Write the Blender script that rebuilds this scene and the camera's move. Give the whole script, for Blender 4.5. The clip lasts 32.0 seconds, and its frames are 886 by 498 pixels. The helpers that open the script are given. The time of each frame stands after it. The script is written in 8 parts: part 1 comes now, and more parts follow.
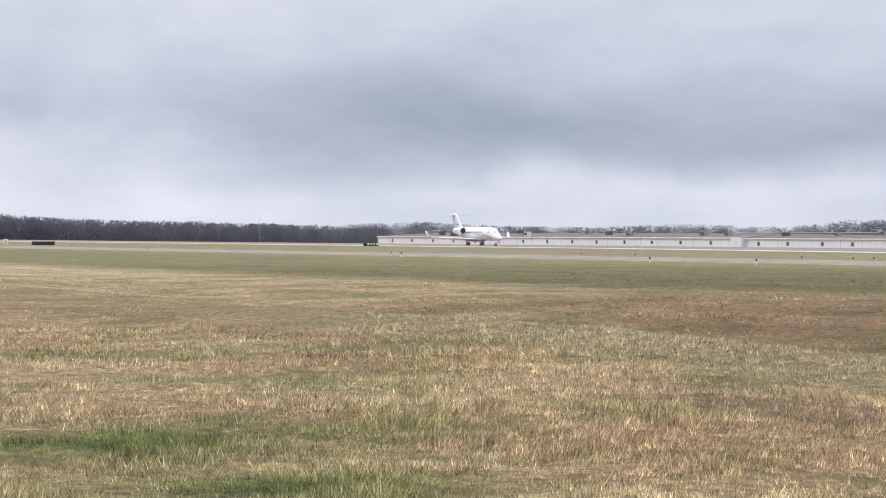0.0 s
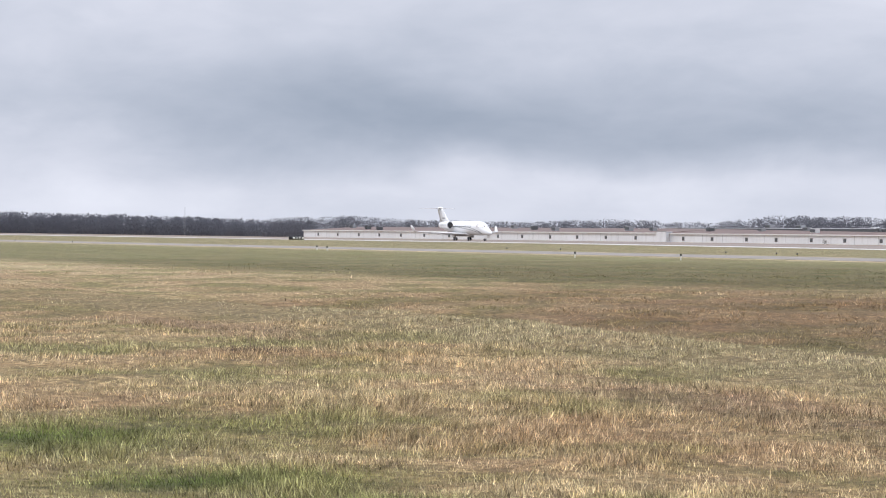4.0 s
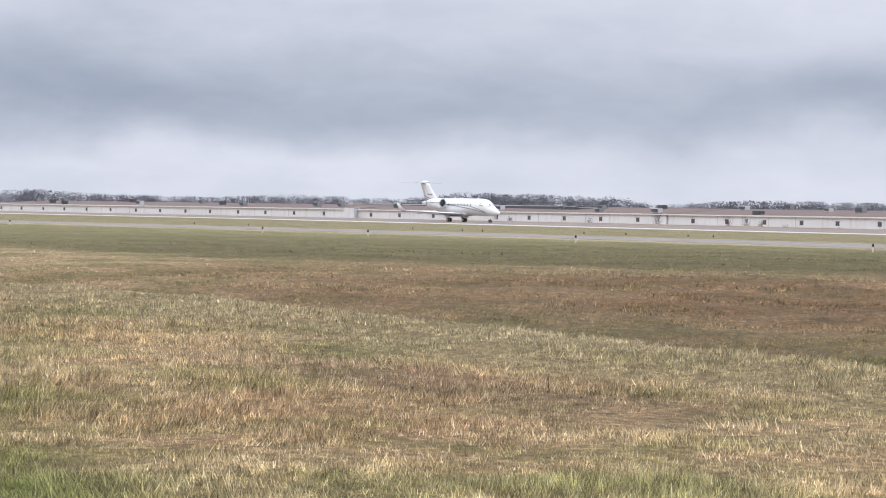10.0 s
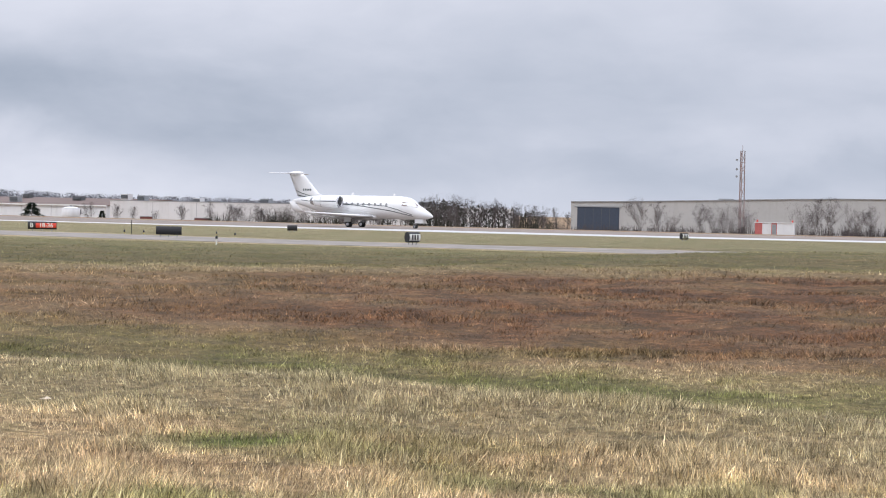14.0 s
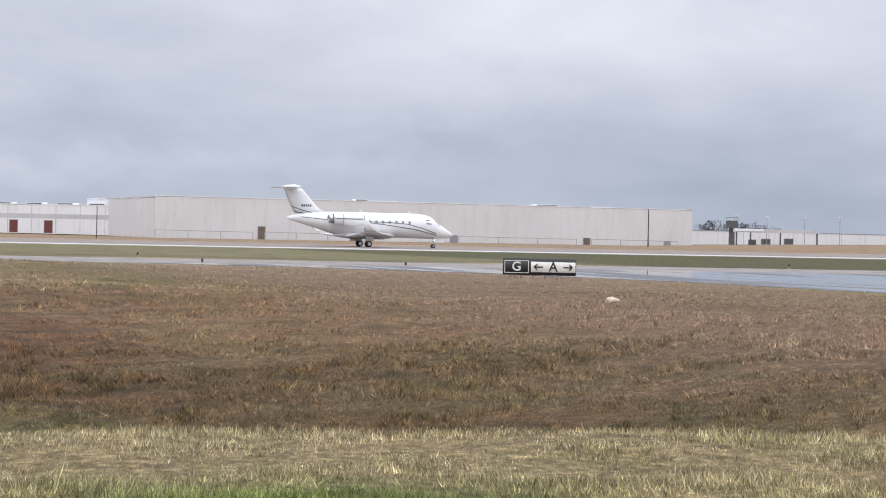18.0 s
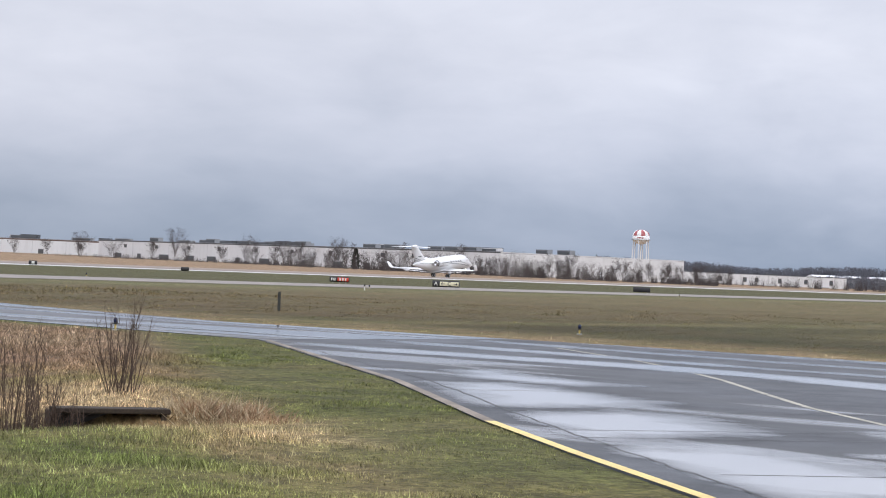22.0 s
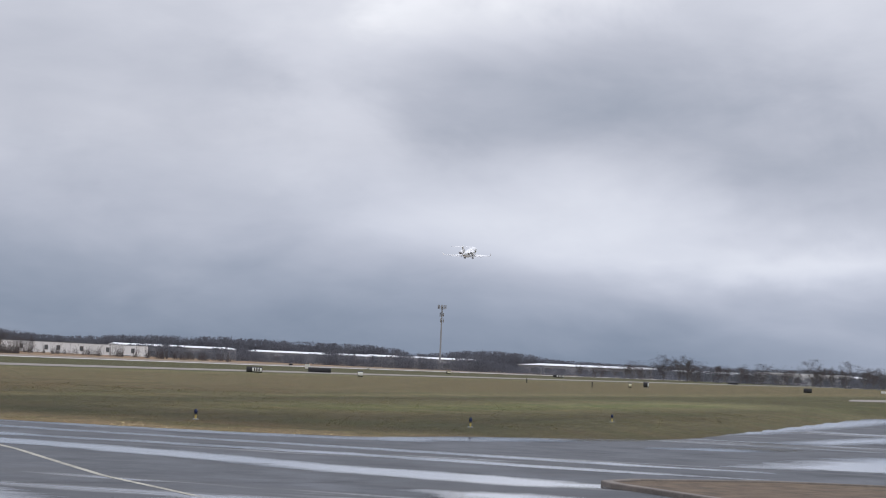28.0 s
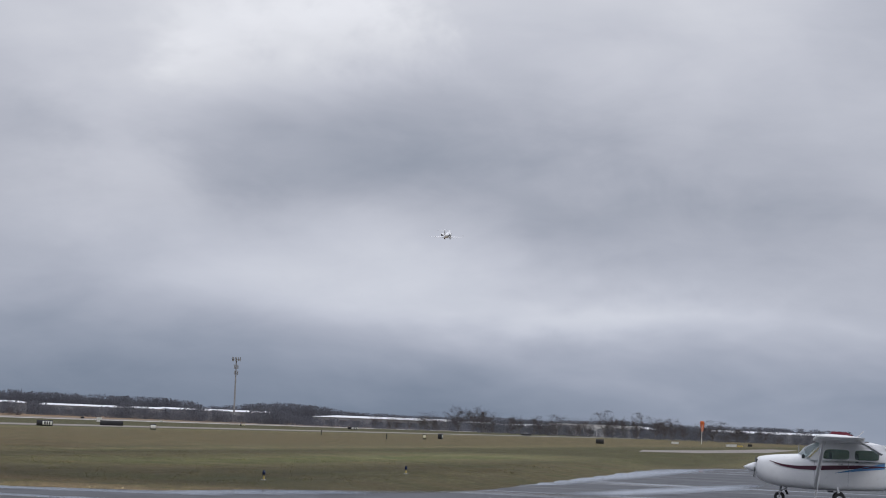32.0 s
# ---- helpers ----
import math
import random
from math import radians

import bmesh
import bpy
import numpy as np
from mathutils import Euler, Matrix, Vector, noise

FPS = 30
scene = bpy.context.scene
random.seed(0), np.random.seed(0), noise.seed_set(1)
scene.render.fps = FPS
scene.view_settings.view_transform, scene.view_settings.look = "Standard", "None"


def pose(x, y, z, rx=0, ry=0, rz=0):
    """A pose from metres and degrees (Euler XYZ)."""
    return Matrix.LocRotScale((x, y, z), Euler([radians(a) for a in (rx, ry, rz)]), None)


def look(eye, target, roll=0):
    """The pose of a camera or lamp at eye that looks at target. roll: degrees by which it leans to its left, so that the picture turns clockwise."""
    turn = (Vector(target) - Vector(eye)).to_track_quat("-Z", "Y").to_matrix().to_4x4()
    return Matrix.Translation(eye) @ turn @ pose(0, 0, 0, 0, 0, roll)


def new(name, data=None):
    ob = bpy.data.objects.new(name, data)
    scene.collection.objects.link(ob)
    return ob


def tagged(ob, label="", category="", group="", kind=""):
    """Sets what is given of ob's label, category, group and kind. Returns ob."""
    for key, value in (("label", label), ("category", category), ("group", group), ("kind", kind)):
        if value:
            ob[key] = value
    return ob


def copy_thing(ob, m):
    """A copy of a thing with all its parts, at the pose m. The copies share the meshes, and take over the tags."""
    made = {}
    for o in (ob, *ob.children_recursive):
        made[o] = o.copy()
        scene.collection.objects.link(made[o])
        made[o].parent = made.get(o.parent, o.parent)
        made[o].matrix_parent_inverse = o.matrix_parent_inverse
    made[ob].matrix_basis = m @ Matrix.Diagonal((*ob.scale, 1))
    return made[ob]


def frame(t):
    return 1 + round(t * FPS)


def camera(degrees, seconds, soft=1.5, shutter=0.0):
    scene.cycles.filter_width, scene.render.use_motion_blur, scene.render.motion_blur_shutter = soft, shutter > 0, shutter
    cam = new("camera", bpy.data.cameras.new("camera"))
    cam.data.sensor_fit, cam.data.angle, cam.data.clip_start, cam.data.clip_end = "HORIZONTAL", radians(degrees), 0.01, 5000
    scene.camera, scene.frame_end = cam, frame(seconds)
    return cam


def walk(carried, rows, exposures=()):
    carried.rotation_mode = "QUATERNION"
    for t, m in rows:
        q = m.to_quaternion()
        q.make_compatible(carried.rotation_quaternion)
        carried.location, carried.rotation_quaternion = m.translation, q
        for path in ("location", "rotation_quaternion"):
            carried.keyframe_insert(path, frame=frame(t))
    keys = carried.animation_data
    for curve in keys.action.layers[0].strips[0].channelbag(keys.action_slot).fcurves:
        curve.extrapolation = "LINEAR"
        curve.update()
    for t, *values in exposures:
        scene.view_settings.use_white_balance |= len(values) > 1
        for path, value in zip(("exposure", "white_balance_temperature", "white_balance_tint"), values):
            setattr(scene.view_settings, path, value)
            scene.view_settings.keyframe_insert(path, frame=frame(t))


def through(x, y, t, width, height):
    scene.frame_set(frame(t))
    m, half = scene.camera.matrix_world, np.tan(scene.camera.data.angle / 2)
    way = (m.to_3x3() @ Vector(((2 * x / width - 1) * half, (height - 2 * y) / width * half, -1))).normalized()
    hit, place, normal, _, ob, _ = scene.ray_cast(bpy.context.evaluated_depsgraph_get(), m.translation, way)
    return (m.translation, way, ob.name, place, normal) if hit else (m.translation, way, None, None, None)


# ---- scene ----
# World: x along the runway (jet's way), y across it, z up from the runway's plane; the viewer stands at the origin.
cam = camera(23.0, 32.0, 1.05)
CAMERA_ROWS = (
    (0.0, -59.99, -0.31, 0.26), (0.5, -59.74, -0.24, 0.27), (1.0, -59.45, -0.25, 0.34), (1.5, -59.08, -0.36, 0.39),
    (2.0, -58.79, -0.47, 0.40), (2.5, -58.63, -0.53, 0.45), (4.5, -57.76, -0.52, 0.45), (5.0, -57.44, -0.68, 0.41),
    (5.5, -57.09, -0.81, 0.41), (6.0, -56.70, -0.88, 0.45), (6.5, -56.30, -0.92, 0.46), (7.0, -55.88, -0.95, 0.50),
    (7.5, -55.39, -0.97, 0.52), (8.0, -54.80, -1.01, 0.52), (8.5, -53.99, -1.06, 0.65), (9.0, -52.91, -1.06, 0.74),
    (9.5, -51.53, -1.01, 0.83), (10.0, -49.84, -1.00, 0.88), (10.5, -47.97, -0.97, 0.85), (11.0, -45.91, -0.96, 0.88),
    (11.5, -43.61, -0.96, 0.87), (12.0, -40.90, -0.98, 0.87), (12.5, -37.80, -0.95, 0.95), (13.0, -34.38, -0.94, 1.25),
    (13.5, -30.71, -0.94, 1.22), (14.0, -26.79, -0.95, 1.23), (14.5, -22.49, -0.88, 1.21), (15.0, -17.63, -0.76, 1.22),
    (15.5, -11.98, -0.72, 1.09), (17.5, 13.84, -0.60, 1.06), (18.0, 20.09, -0.44, 1.29), (18.5, 25.96, -0.26, 1.66),
    (19.0, 31.47, -0.10, 1.84), (19.5, 36.59, -0.01, 1.90), (20.0, 41.25, -0.05, 2.22), (20.5, 45.51, 0.01, 2.39),
    (21.0, 49.27, 0.25, 2.36), (21.5, 52.70, 0.47, 2.35), (22.0, 55.78, 0.52, 2.41), (22.5, 58.55, 0.58, 2.71),
    (23.0, 60.94, 0.80, 2.92), (23.5, 62.87, 1.07, 2.89), (24.0, 64.20, 1.21, 3.01), (24.5, 65.15, 1.19, 3.13),
    (25.0, 66.48, 1.21, 3.20), (25.5, 68.43, 1.43, 2.98), (26.0, 70.37, 1.76, 2.60), (26.5, 71.73, 2.04, 2.44),
    (28.5, 74.67, 3.46, 2.59), (29.0, 75.69, 3.79, 2.56), (29.5, 76.51, 4.02, 2.58), (30.0, 77.10, 4.10, 2.68),
    (30.5, 77.64, 4.19, 2.68), (31.0, 78.18, 4.38, 2.64), (31.5, 78.68, 4.57, 2.56), (32.0, 79.22, 4.68, 2.30),
)
ARM = 0.3  # the camera is held this far ahead of the person's axis
EYE = 1.7


def camera_pose(yaw, pitch, roll):
    a = radians(yaw)
    return pose(ARM * math.sin(a), ARM * math.cos(a), EYE, 90 + pitch, 0, -yaw) @ pose(0, 0, 0, 0, 0, roll)


walk(cam, [(t, camera_pose(yaw, pitch, roll)) for t, yaw, pitch, roll in CAMERA_ROWS],
     exposures=((0.0, 0.05), (15.0, 0.05), (20.0, 0.0), (23.5, -0.1), (26.0, -0.3), (29.0, -0.55), (32.0, -0.72)))


# ---- light: an overcast sky, brighter towards the zenith, and a weak, wide sun ----
def node(nt, kind, **values):
    n = nt.nodes.new(kind)
    for key, value in values.items():
        if key in n.inputs:
            n.inputs[key].default_value = value
    return n


def mathn(nt, op, a, b=None, c=None, clamp=False):
    n = nt.nodes.new("ShaderNodeMath")
    n.operation, n.use_clamp = op, clamp
    for i, v in enumerate((a, b, c)):
        if v is None:
            continue
        if isinstance(v, (int, float)):
            n.inputs[i].default_value = v
        else:
            nt.links.new(v, n.inputs[i])
    return n.outputs[0]


def mixc(nt, fac, a, b, mode="MIX"):
    n = nt.nodes.new("ShaderNodeMix")
    n.data_type, n.blend_type = "RGBA", mode
    for i, v in ((0, fac), (6, a), (7, b)):
        if isinstance(v, (int, float)):
            n.inputs[i].default_value = v
        elif isinstance(v, tuple):
            n.inputs[i].default_value = (*v, 1.0) if len(v) == 3 else v
        else:
            nt.links.new(v, n.inputs[i])
    return n.outputs[2]


def ramp(nt, value, stops):
    n = nt.nodes.new("ShaderNodeValToRGB")
    while len(n.color_ramp.elements) < len(stops):
        n.color_ramp.elements.new(0.5)
    for e, (p, c) in zip(n.color_ramp.elements, stops):
        e.position, e.color = p, (c, c, c, 1) if isinstance(c, (int, float)) else (*c, 1)
    nt.links.new(value, n.inputs[0])
    return n.outputs[0]


def noise_at(nt, vector, scale, detail=4.0, rough=0.55, stretch=(1, 1, 1), shift=(0, 0, 0), distort=0.0):
    m = nt.nodes.new("ShaderNodeMapping")
    m.inputs["Scale"].default_value, m.inputs["Location"].default_value = stretch, shift
    nt.links.new(vector, m.inputs["Vector"])
    n = node(nt, "ShaderNodeTexNoise", Scale=scale, Detail=detail, Roughness=rough, Distortion=distort)
    nt.links.new(m.outputs[0], n.inputs["Vector"])
    return n.outputs["Fac"]


CLOUDS = ((-57, 4.0, 9, 0.9, -0.05), (-52, 2.7, 18, 1.0, -0.12), (-36, 3.2, 7, 1.5, -0.10), (60, 3.0, 12, 1.2, 0.07), (-58, 1.2, 14, 0.4, 0.06), (-66, 6.2, 4, 1.2, 0.08), (-70, 2.6, 4, 0.6, 0.08), (-44, 6.0, 8, 1.4, 0.06),
          (-33, 2.0, 6, 0.8, -0.08), (-18, 2.2, 6, 0.5, 0.06), (-22, 1.2, 10, 0.5, -0.05), (4, 2.6, 4, 0.7, 0.12), (19, 2.5, 5, 0.8, -0.10), (9, 1.5, 7, 0.4, 0.08), (12, 5.2, 8, 1.0, -0.06), (24, 5.5, 5, 1.0, 0.08),
          (61, 4.6, 5, 1.3, 0.08), (74, 3.1, 4, 0.8, 0.03), (75, 5.6, 2.6, 0.9, -0.04), (74.6, 10.0, 2.6, 1.5, 0.36), (78.6, 7.2, 4.6, 1.3, -0.14), (84, 5.6, 4.0, 0.9, -0.16), (70.6, 7.2, 2.4, 2.2, 0.12), (77, 6.2, 3, 0.8, -0.10), (84, 3.4, 4, 0.7, 0.18), (78, 3.9, 3.5, 0.6, 0.10), (86, 10, 3, 2, 0.08))


def make_world():
    world = bpy.data.worlds.new("overcast_sky")
    scene.world = world
    world.use_nodes = True
    nt = world.node_tree
    nt.nodes.clear()
    out = nt.nodes.new("ShaderNodeOutputWorld")
    bg = nt.nodes.new("ShaderNodeBackground")
    tc = nt.nodes.new("ShaderNodeTexCoord")
    sep = nt.nodes.new("ShaderNodeSeparateXYZ")
    nt.links.new(tc.outputs["Generated"], sep.inputs[0])
    up = sep.outputs["Z"]
    # banks of cloud: a profile over height above the horizon for four quarters of the view, torn by noise
    warp = noise_at(nt, tc.outputs["Generated"], 5.0, 4.0, 0.55, (1, 1, 2.2), (0.35, 0.2, 0.4), 0.4)
    lift_up = mathn(nt, "ADD", up, mathn(nt, "MULTIPLY", mathn(nt, "SUBTRACT", warp, 0.5), 0.06))
    h = mathn(nt, "MULTIPLY", lift_up, 5.0, clamp=True)
    west = ramp(nt, h, [(0.0, 0.73), (0.07, 0.73), (0.16, 0.65), (0.28, 0.53), (0.42, 0.62), (0.60, 0.72), (1.0, 0.74)])
    north = ramp(nt, h, [(0.0, 0.60), (0.10, 0.54), (0.20, 0.58), (0.34, 0.66), (0.55, 0.74), (1.0, 0.76)])
    east = ramp(nt, h, [(0.0, 0.40), (0.12, 0.44), (0.25, 0.60), (0.42, 0.74), (0.6, 0.80), (1.0, 0.80)])
    south = ramp(nt, h, [(0.0, 0.40), (0.10, 0.45), (0.19, 0.62), (0.30, 0.90), (0.45, 0.90), (0.62, 0.90), (0.82, 1.04), (1.0, 1.1)])
    side = sep.outputs["X"]  # minus one in the west, one in the east
    v = mixc(nt, ramp(nt, mathn(nt, "ADD", mathn(nt, "MULTIPLY", side, 0.5), 0.5), [(0.12, 0.0), (0.45, 1.0)]), west, north)
    v = mixc(nt, ramp(nt, mathn(nt, "ADD", mathn(nt, "MULTIPLY", side, 0.5), 0.5), [(0.55, 0.0), (0.82, 1.0)]), v, east)
    v = mixc(nt, ramp(nt, side, [(0.90, 0.0), (0.975, 1.0)]), v, south)
    big = noise_at(nt, tc.outputs["Generated"], 4.5, 4.0, 0.5, (1, 1, 2.6), (3.35, 0.2, 0.4), 0.2)
    mid = noise_at(nt, tc.outputs["Generated"], 15.0, 5.0, 0.55, (1, 1, 2.8), (3.1, 1.7, 0.2), 0.25)
    torn = mathn(nt, "ADD", mathn(nt, "MULTIPLY", mathn(nt, "SUBTRACT", big, 0.5), 0.5), mathn(nt, "MULTIPLY", mathn(nt, "SUBTRACT", mid, 0.5), 0.3))
    # single masses of cloud: bearing, height, half width, half depth (degrees), lighter or darker
    ragged = noise_at(nt, tc.outputs["Generated"], 9.0, 5.0, 0.6, (1, 1, 1.6), (0.7, 5.2, 1.4), 0.3)
    ragged = mathn(nt, "SUBTRACT", ragged, 0.5)
    bearing = mathn(nt, "ADD", mathn(nt, "DEGREES", mathn(nt, "ARCTAN2", sep.outputs["X"], sep.outputs["Y"])), mathn(nt, "MULTIPLY", ragged, 14.0))
    above = mathn(nt, "ADD", mathn(nt, "DEGREES", up), mathn(nt, "MULTIPLY", mathn(nt, "ADD", ragged, mathn(nt, "SUBTRACT", warp, 0.5)), 2.6))
    masses = None
    for az, el, wide, deep, gain in CLOUDS:
        q = mathn(nt, "ADD", mathn(nt, "POWER", mathn(nt, "ABSOLUTE", mathn(nt, "DIVIDE", mathn(nt, "SUBTRACT", bearing, az), wide)), 2.0),
                  mathn(nt, "POWER", mathn(nt, "ABSOLUTE", mathn(nt, "DIVIDE", mathn(nt, "SUBTRACT", above, el), deep)), 2.0))
        one = mathn(nt, "MULTIPLY", mathn(nt, "EXPONENT", mathn(nt, "MULTIPLY", q, -1.0)), gain)
        masses = one if masses is None else mathn(nt, "ADD", masses, one)
    v = mathn(nt, "ADD", v, masses)
    # a grey bank of cloud slants down towards the south over brighter sky
    slant = mathn(nt, "SUBTRACT", lift_up, mathn(nt, "MULTIPLY", mathn(nt, "SUBTRACT", sep.outputs["Y"], 0.2), 0.22))
    bank = ramp(nt, mathn(nt, "MULTIPLY", slant, 4.0, clamp=True), [(0.0, 0.5), (0.2, 0.58), (0.32, 0.52), (0.45, 0.38), (0.6, 0.37), (0.76, 0.56), (0.9, 0.74)])
    bank = mathn(nt, "MULTIPLY", mathn(nt, "SUBTRACT", bank, 0.5), ramp(nt, side, [(0.88, 0.0), (0.96, 1.0)]))
    v = mathn(nt, "ADD", v, bank)
    tilt = mathn(nt, "MULTIPLY", mathn(nt, "MULTIPLY", mathn(nt, "SUBTRACT", sep.outputs["Y"], 0.2), 2.2), mathn(nt, "MULTIPLY", ramp(nt, h, [(0.6, 0.0), (0.95, 1.0)]), ramp(nt, side, [(0.88, 0.0), (0.94, 1.0)])))
    v = mathn(nt, "ADD", v, tilt)
    torn = mathn(nt, "MULTIPLY", torn, ramp(nt, mathn(nt, "ADD", mathn(nt, "MULTIPLY", side, 0.5), 0.5), [(0.1, 0.75), (0.4, 0.55), (0.85, 0.6), (0.97, 0.8)]))
    v = mathn(nt, "MULTIPLY", mathn(nt, "ADD", v, torn), 0.64)
    tone = ramp(nt, v, [(0.096, (0.20, 0.245, 0.32)), (0.237, (0.345, 0.40, 0.50)), (0.352, (0.50, 0.545, 0.65)), (0.461, (0.665, 0.695, 0.80)), (0.608, (0.89, 0.91, 1.01)), (0.8, (1.16, 1.17, 1.24)), (1.0, (1.5, 1.5, 1.56))])
    tone = mixc(nt, mathn(nt, "MULTIPLY", ramp(nt, side, [(0.6, 0.0), (0.97, 1.0)]), ramp(nt, h, [(0.1, 1.0), (0.5, 0.35)])), tone, mixc(nt, 1.0, tone, (0.94, 0.985, 1.05), "MULTIPLY"))
    # overcast sky: about three times as bright overhead as at the horizon
    lift = mathn(nt, "ADD", 1.0, mathn(nt, "MULTIPLY", mathn(nt, "MAXIMUM", mathn(nt, "SUBTRACT", up, 0.22), 0.0), 2.2))
    tone = mixc(nt, 1.0, tone, lift, "MULTIPLY")
    nt.links.new(tone, bg.inputs["Color"])
    bg.inputs["Strength"].default_value = 1.0
    nt.links.new(bg.outputs[0], out.inputs[0])


make_world()
sun = new("sun", bpy.data.lights.new("sun", "SUN"))
sun.data.energy, sun.data.angle, sun.data.color = 0.9, radians(25), (1.0, 0.97, 0.92)
sun.matrix_world = look((0, 0, 100), (60, 80, 0))


# ---- mesh helpers ----
class Mesh:
    """Collects vertices and faces of one part."""

    def __init__(self):
        self.v, self.f = [], []

    def face(self, *pts):
        n = len(self.v)
        self.v.extend(tuple(p) for p in pts)
        self.f.append(tuple(range(n, n + len(pts))))
        return self

    def box(self, x0, x1, y0, y1, z0, z1, m=None):
        n = len(self.v)
        c = [Vector((x, y, z)) for z in (z0, z1) for x, y in ((x0, y0), (x1, y0), (x1, y1), (x0, y1))]
        self.v.extend(tuple(m @ p) if m else tuple(p) for p in c)
        for q in ((3, 2, 1, 0), (4, 5, 6, 7), (0, 1, 5, 4), (1, 2, 6, 5), (2, 3, 7, 6), (3, 0, 4, 7)):
            self.f.append(tuple(n + i for i in q))
        return self

    def loft(self, rings, closed=True, caps=True):
        """Skin between rings of equal length."""
        n, k = len(self.v), len(rings[0])
        for r in rings:
            self.v.extend(tuple(p) for p in r)
        for i in range(len(rings) - 1):
            for j in range(k if closed else k - 1):
                a, b = n + i * k + j, n + i * k + (j + 1) % k
                self.f.append((a, b, b + k, a + k))
        if caps and closed:
            self.f.append(tuple(n + j for j in reversed(range(k))))
            self.f.append(tuple(n + (len(rings) - 1) * k + j for j in range(k)))
        return self

    def tube(self, p0, p1, r0, r1=None, n=8, caps=True):
        p0, p1 = Vector(p0), Vector(p1)
        r1 = r0 if r1 is None else r1
        d = (p1 - p0).normalized()
        a = d.orthogonal().normalized()
        b = d.cross(a)
        ring = lambda p, r: [p + a * (r * math.cos(2 * math.pi * i / n)) + b * (r * math.sin(2 * math.pi * i / n)) for i in range(n)]
        return self.loft([ring(p0, r0), ring(p1, r1)], True, caps)

    def turn(self, profile, n=20, centre=(0, 0, 0)):
        """Body of revolution about z; profile: rows of r, z."""
        cx, cy, cz = centre
        return self.loft([[(cx + r * math.cos(2 * math.pi * i / n), cy + r * math.sin(2 * math.pi * i / n), cz + z) for i in range(n)] for r, z in profile])

    def data(self, name, material=None, smooth=False):
        me = bpy.data.meshes.new(name)
        me.from_pydata(self.v, [], self.f)
        if material:
            me.materials.append(material)
        if smooth:
            me.polygons.foreach_set("use_smooth", [True] * len(me.polygons))
        me.update()
        return me


def part(name, mesh, material, parent=None, label="", smooth=False):
    ob = new(name, mesh.data(name, material, smooth) if isinstance(mesh, Mesh) else mesh)
    if parent:
        ob.parent = parent
    return tagged(ob, label)


def thing(name, at, label, category, group="", turn=0.0):
    ob = new(name)
    ob.empty_display_size = 0.2
    ob.matrix_world = pose(*at, 0, 0, turn)
    return tagged(ob, label, category, group)


def bevelled(ob, width, segments=2):
    mod = ob.modifiers.new("bevel", "BEVEL")
    mod.width, mod.segments, mod.limit_method = width, segments, "ANGLE"
    return ob


# ---- materials ----
def material(name, colour, rough=0.7, metal=0.0, vary=0.12, grain=6.0, bump=0.0, stain=0.0, spec=0.5, glow=0.0):
    """A painted or plain surface with grain at two scales and a little wear."""
    m = bpy.data.materials.new(name)
    m.use_nodes = True
    nt = m.node_tree
    b = nt.nodes["Principled BSDF"]
    tc = nt.nodes.new("ShaderNodeTexCoord")
    fine = noise_at(nt, tc.outputs["Object"], grain * 6, 5, 0.6)
    broad = noise_at(nt, tc.outputs["Object"], grain * 0.4, 3, 0.5)
    mixed = mathn(nt, "ADD", mathn(nt, "MULTIPLY", fine, 0.5), mathn(nt, "MULTIPLY", broad, 0.5))
    dark = tuple(max(0.0, c * (1 - vary)) for c in colour)
    light = tuple(min(1.0, c * (1 + vary)) for c in colour)
    col = mixc(nt, ramp(nt, mixed, [(0.38, 0.0), (0.62, 1.0)]), dark, light)
    if stain:
        streak = noise_at(nt, tc.outputs["Object"], 0.7, 4, 0.6, (1.0, 1.0, 0.12))
        col = mixc(nt, mathn(nt, "MULTIPLY", ramp(nt, streak, [(0.5, 0.0), (0.72, 1.0)]), stain), col, (0.22, 0.2, 0.17))
    nt.links.new(col, b.inputs["Base Color"])
    nt.links.new(mathn(nt, "ADD", rough - 0.08, mathn(nt, "MULTIPLY", fine, 0.16), clamp=True), b.inputs["Roughness"])
    b.inputs["Metallic"].default_value = metal
    b.inputs["Specular IOR Level"].default_value = spec
    if bump:
        bn = node(nt, "ShaderNodeBump", Strength=0.5, Distance=bump)
        nt.links.new(fine, bn.inputs["Height"])
        nt.links.new(bn.outputs[0], b.inputs["Normal"])
    if glow:
        b.inputs["Emission Color"].default_value = (*colour, 1)
        b.inputs["Emission Strength"].default_value = glow
    return m


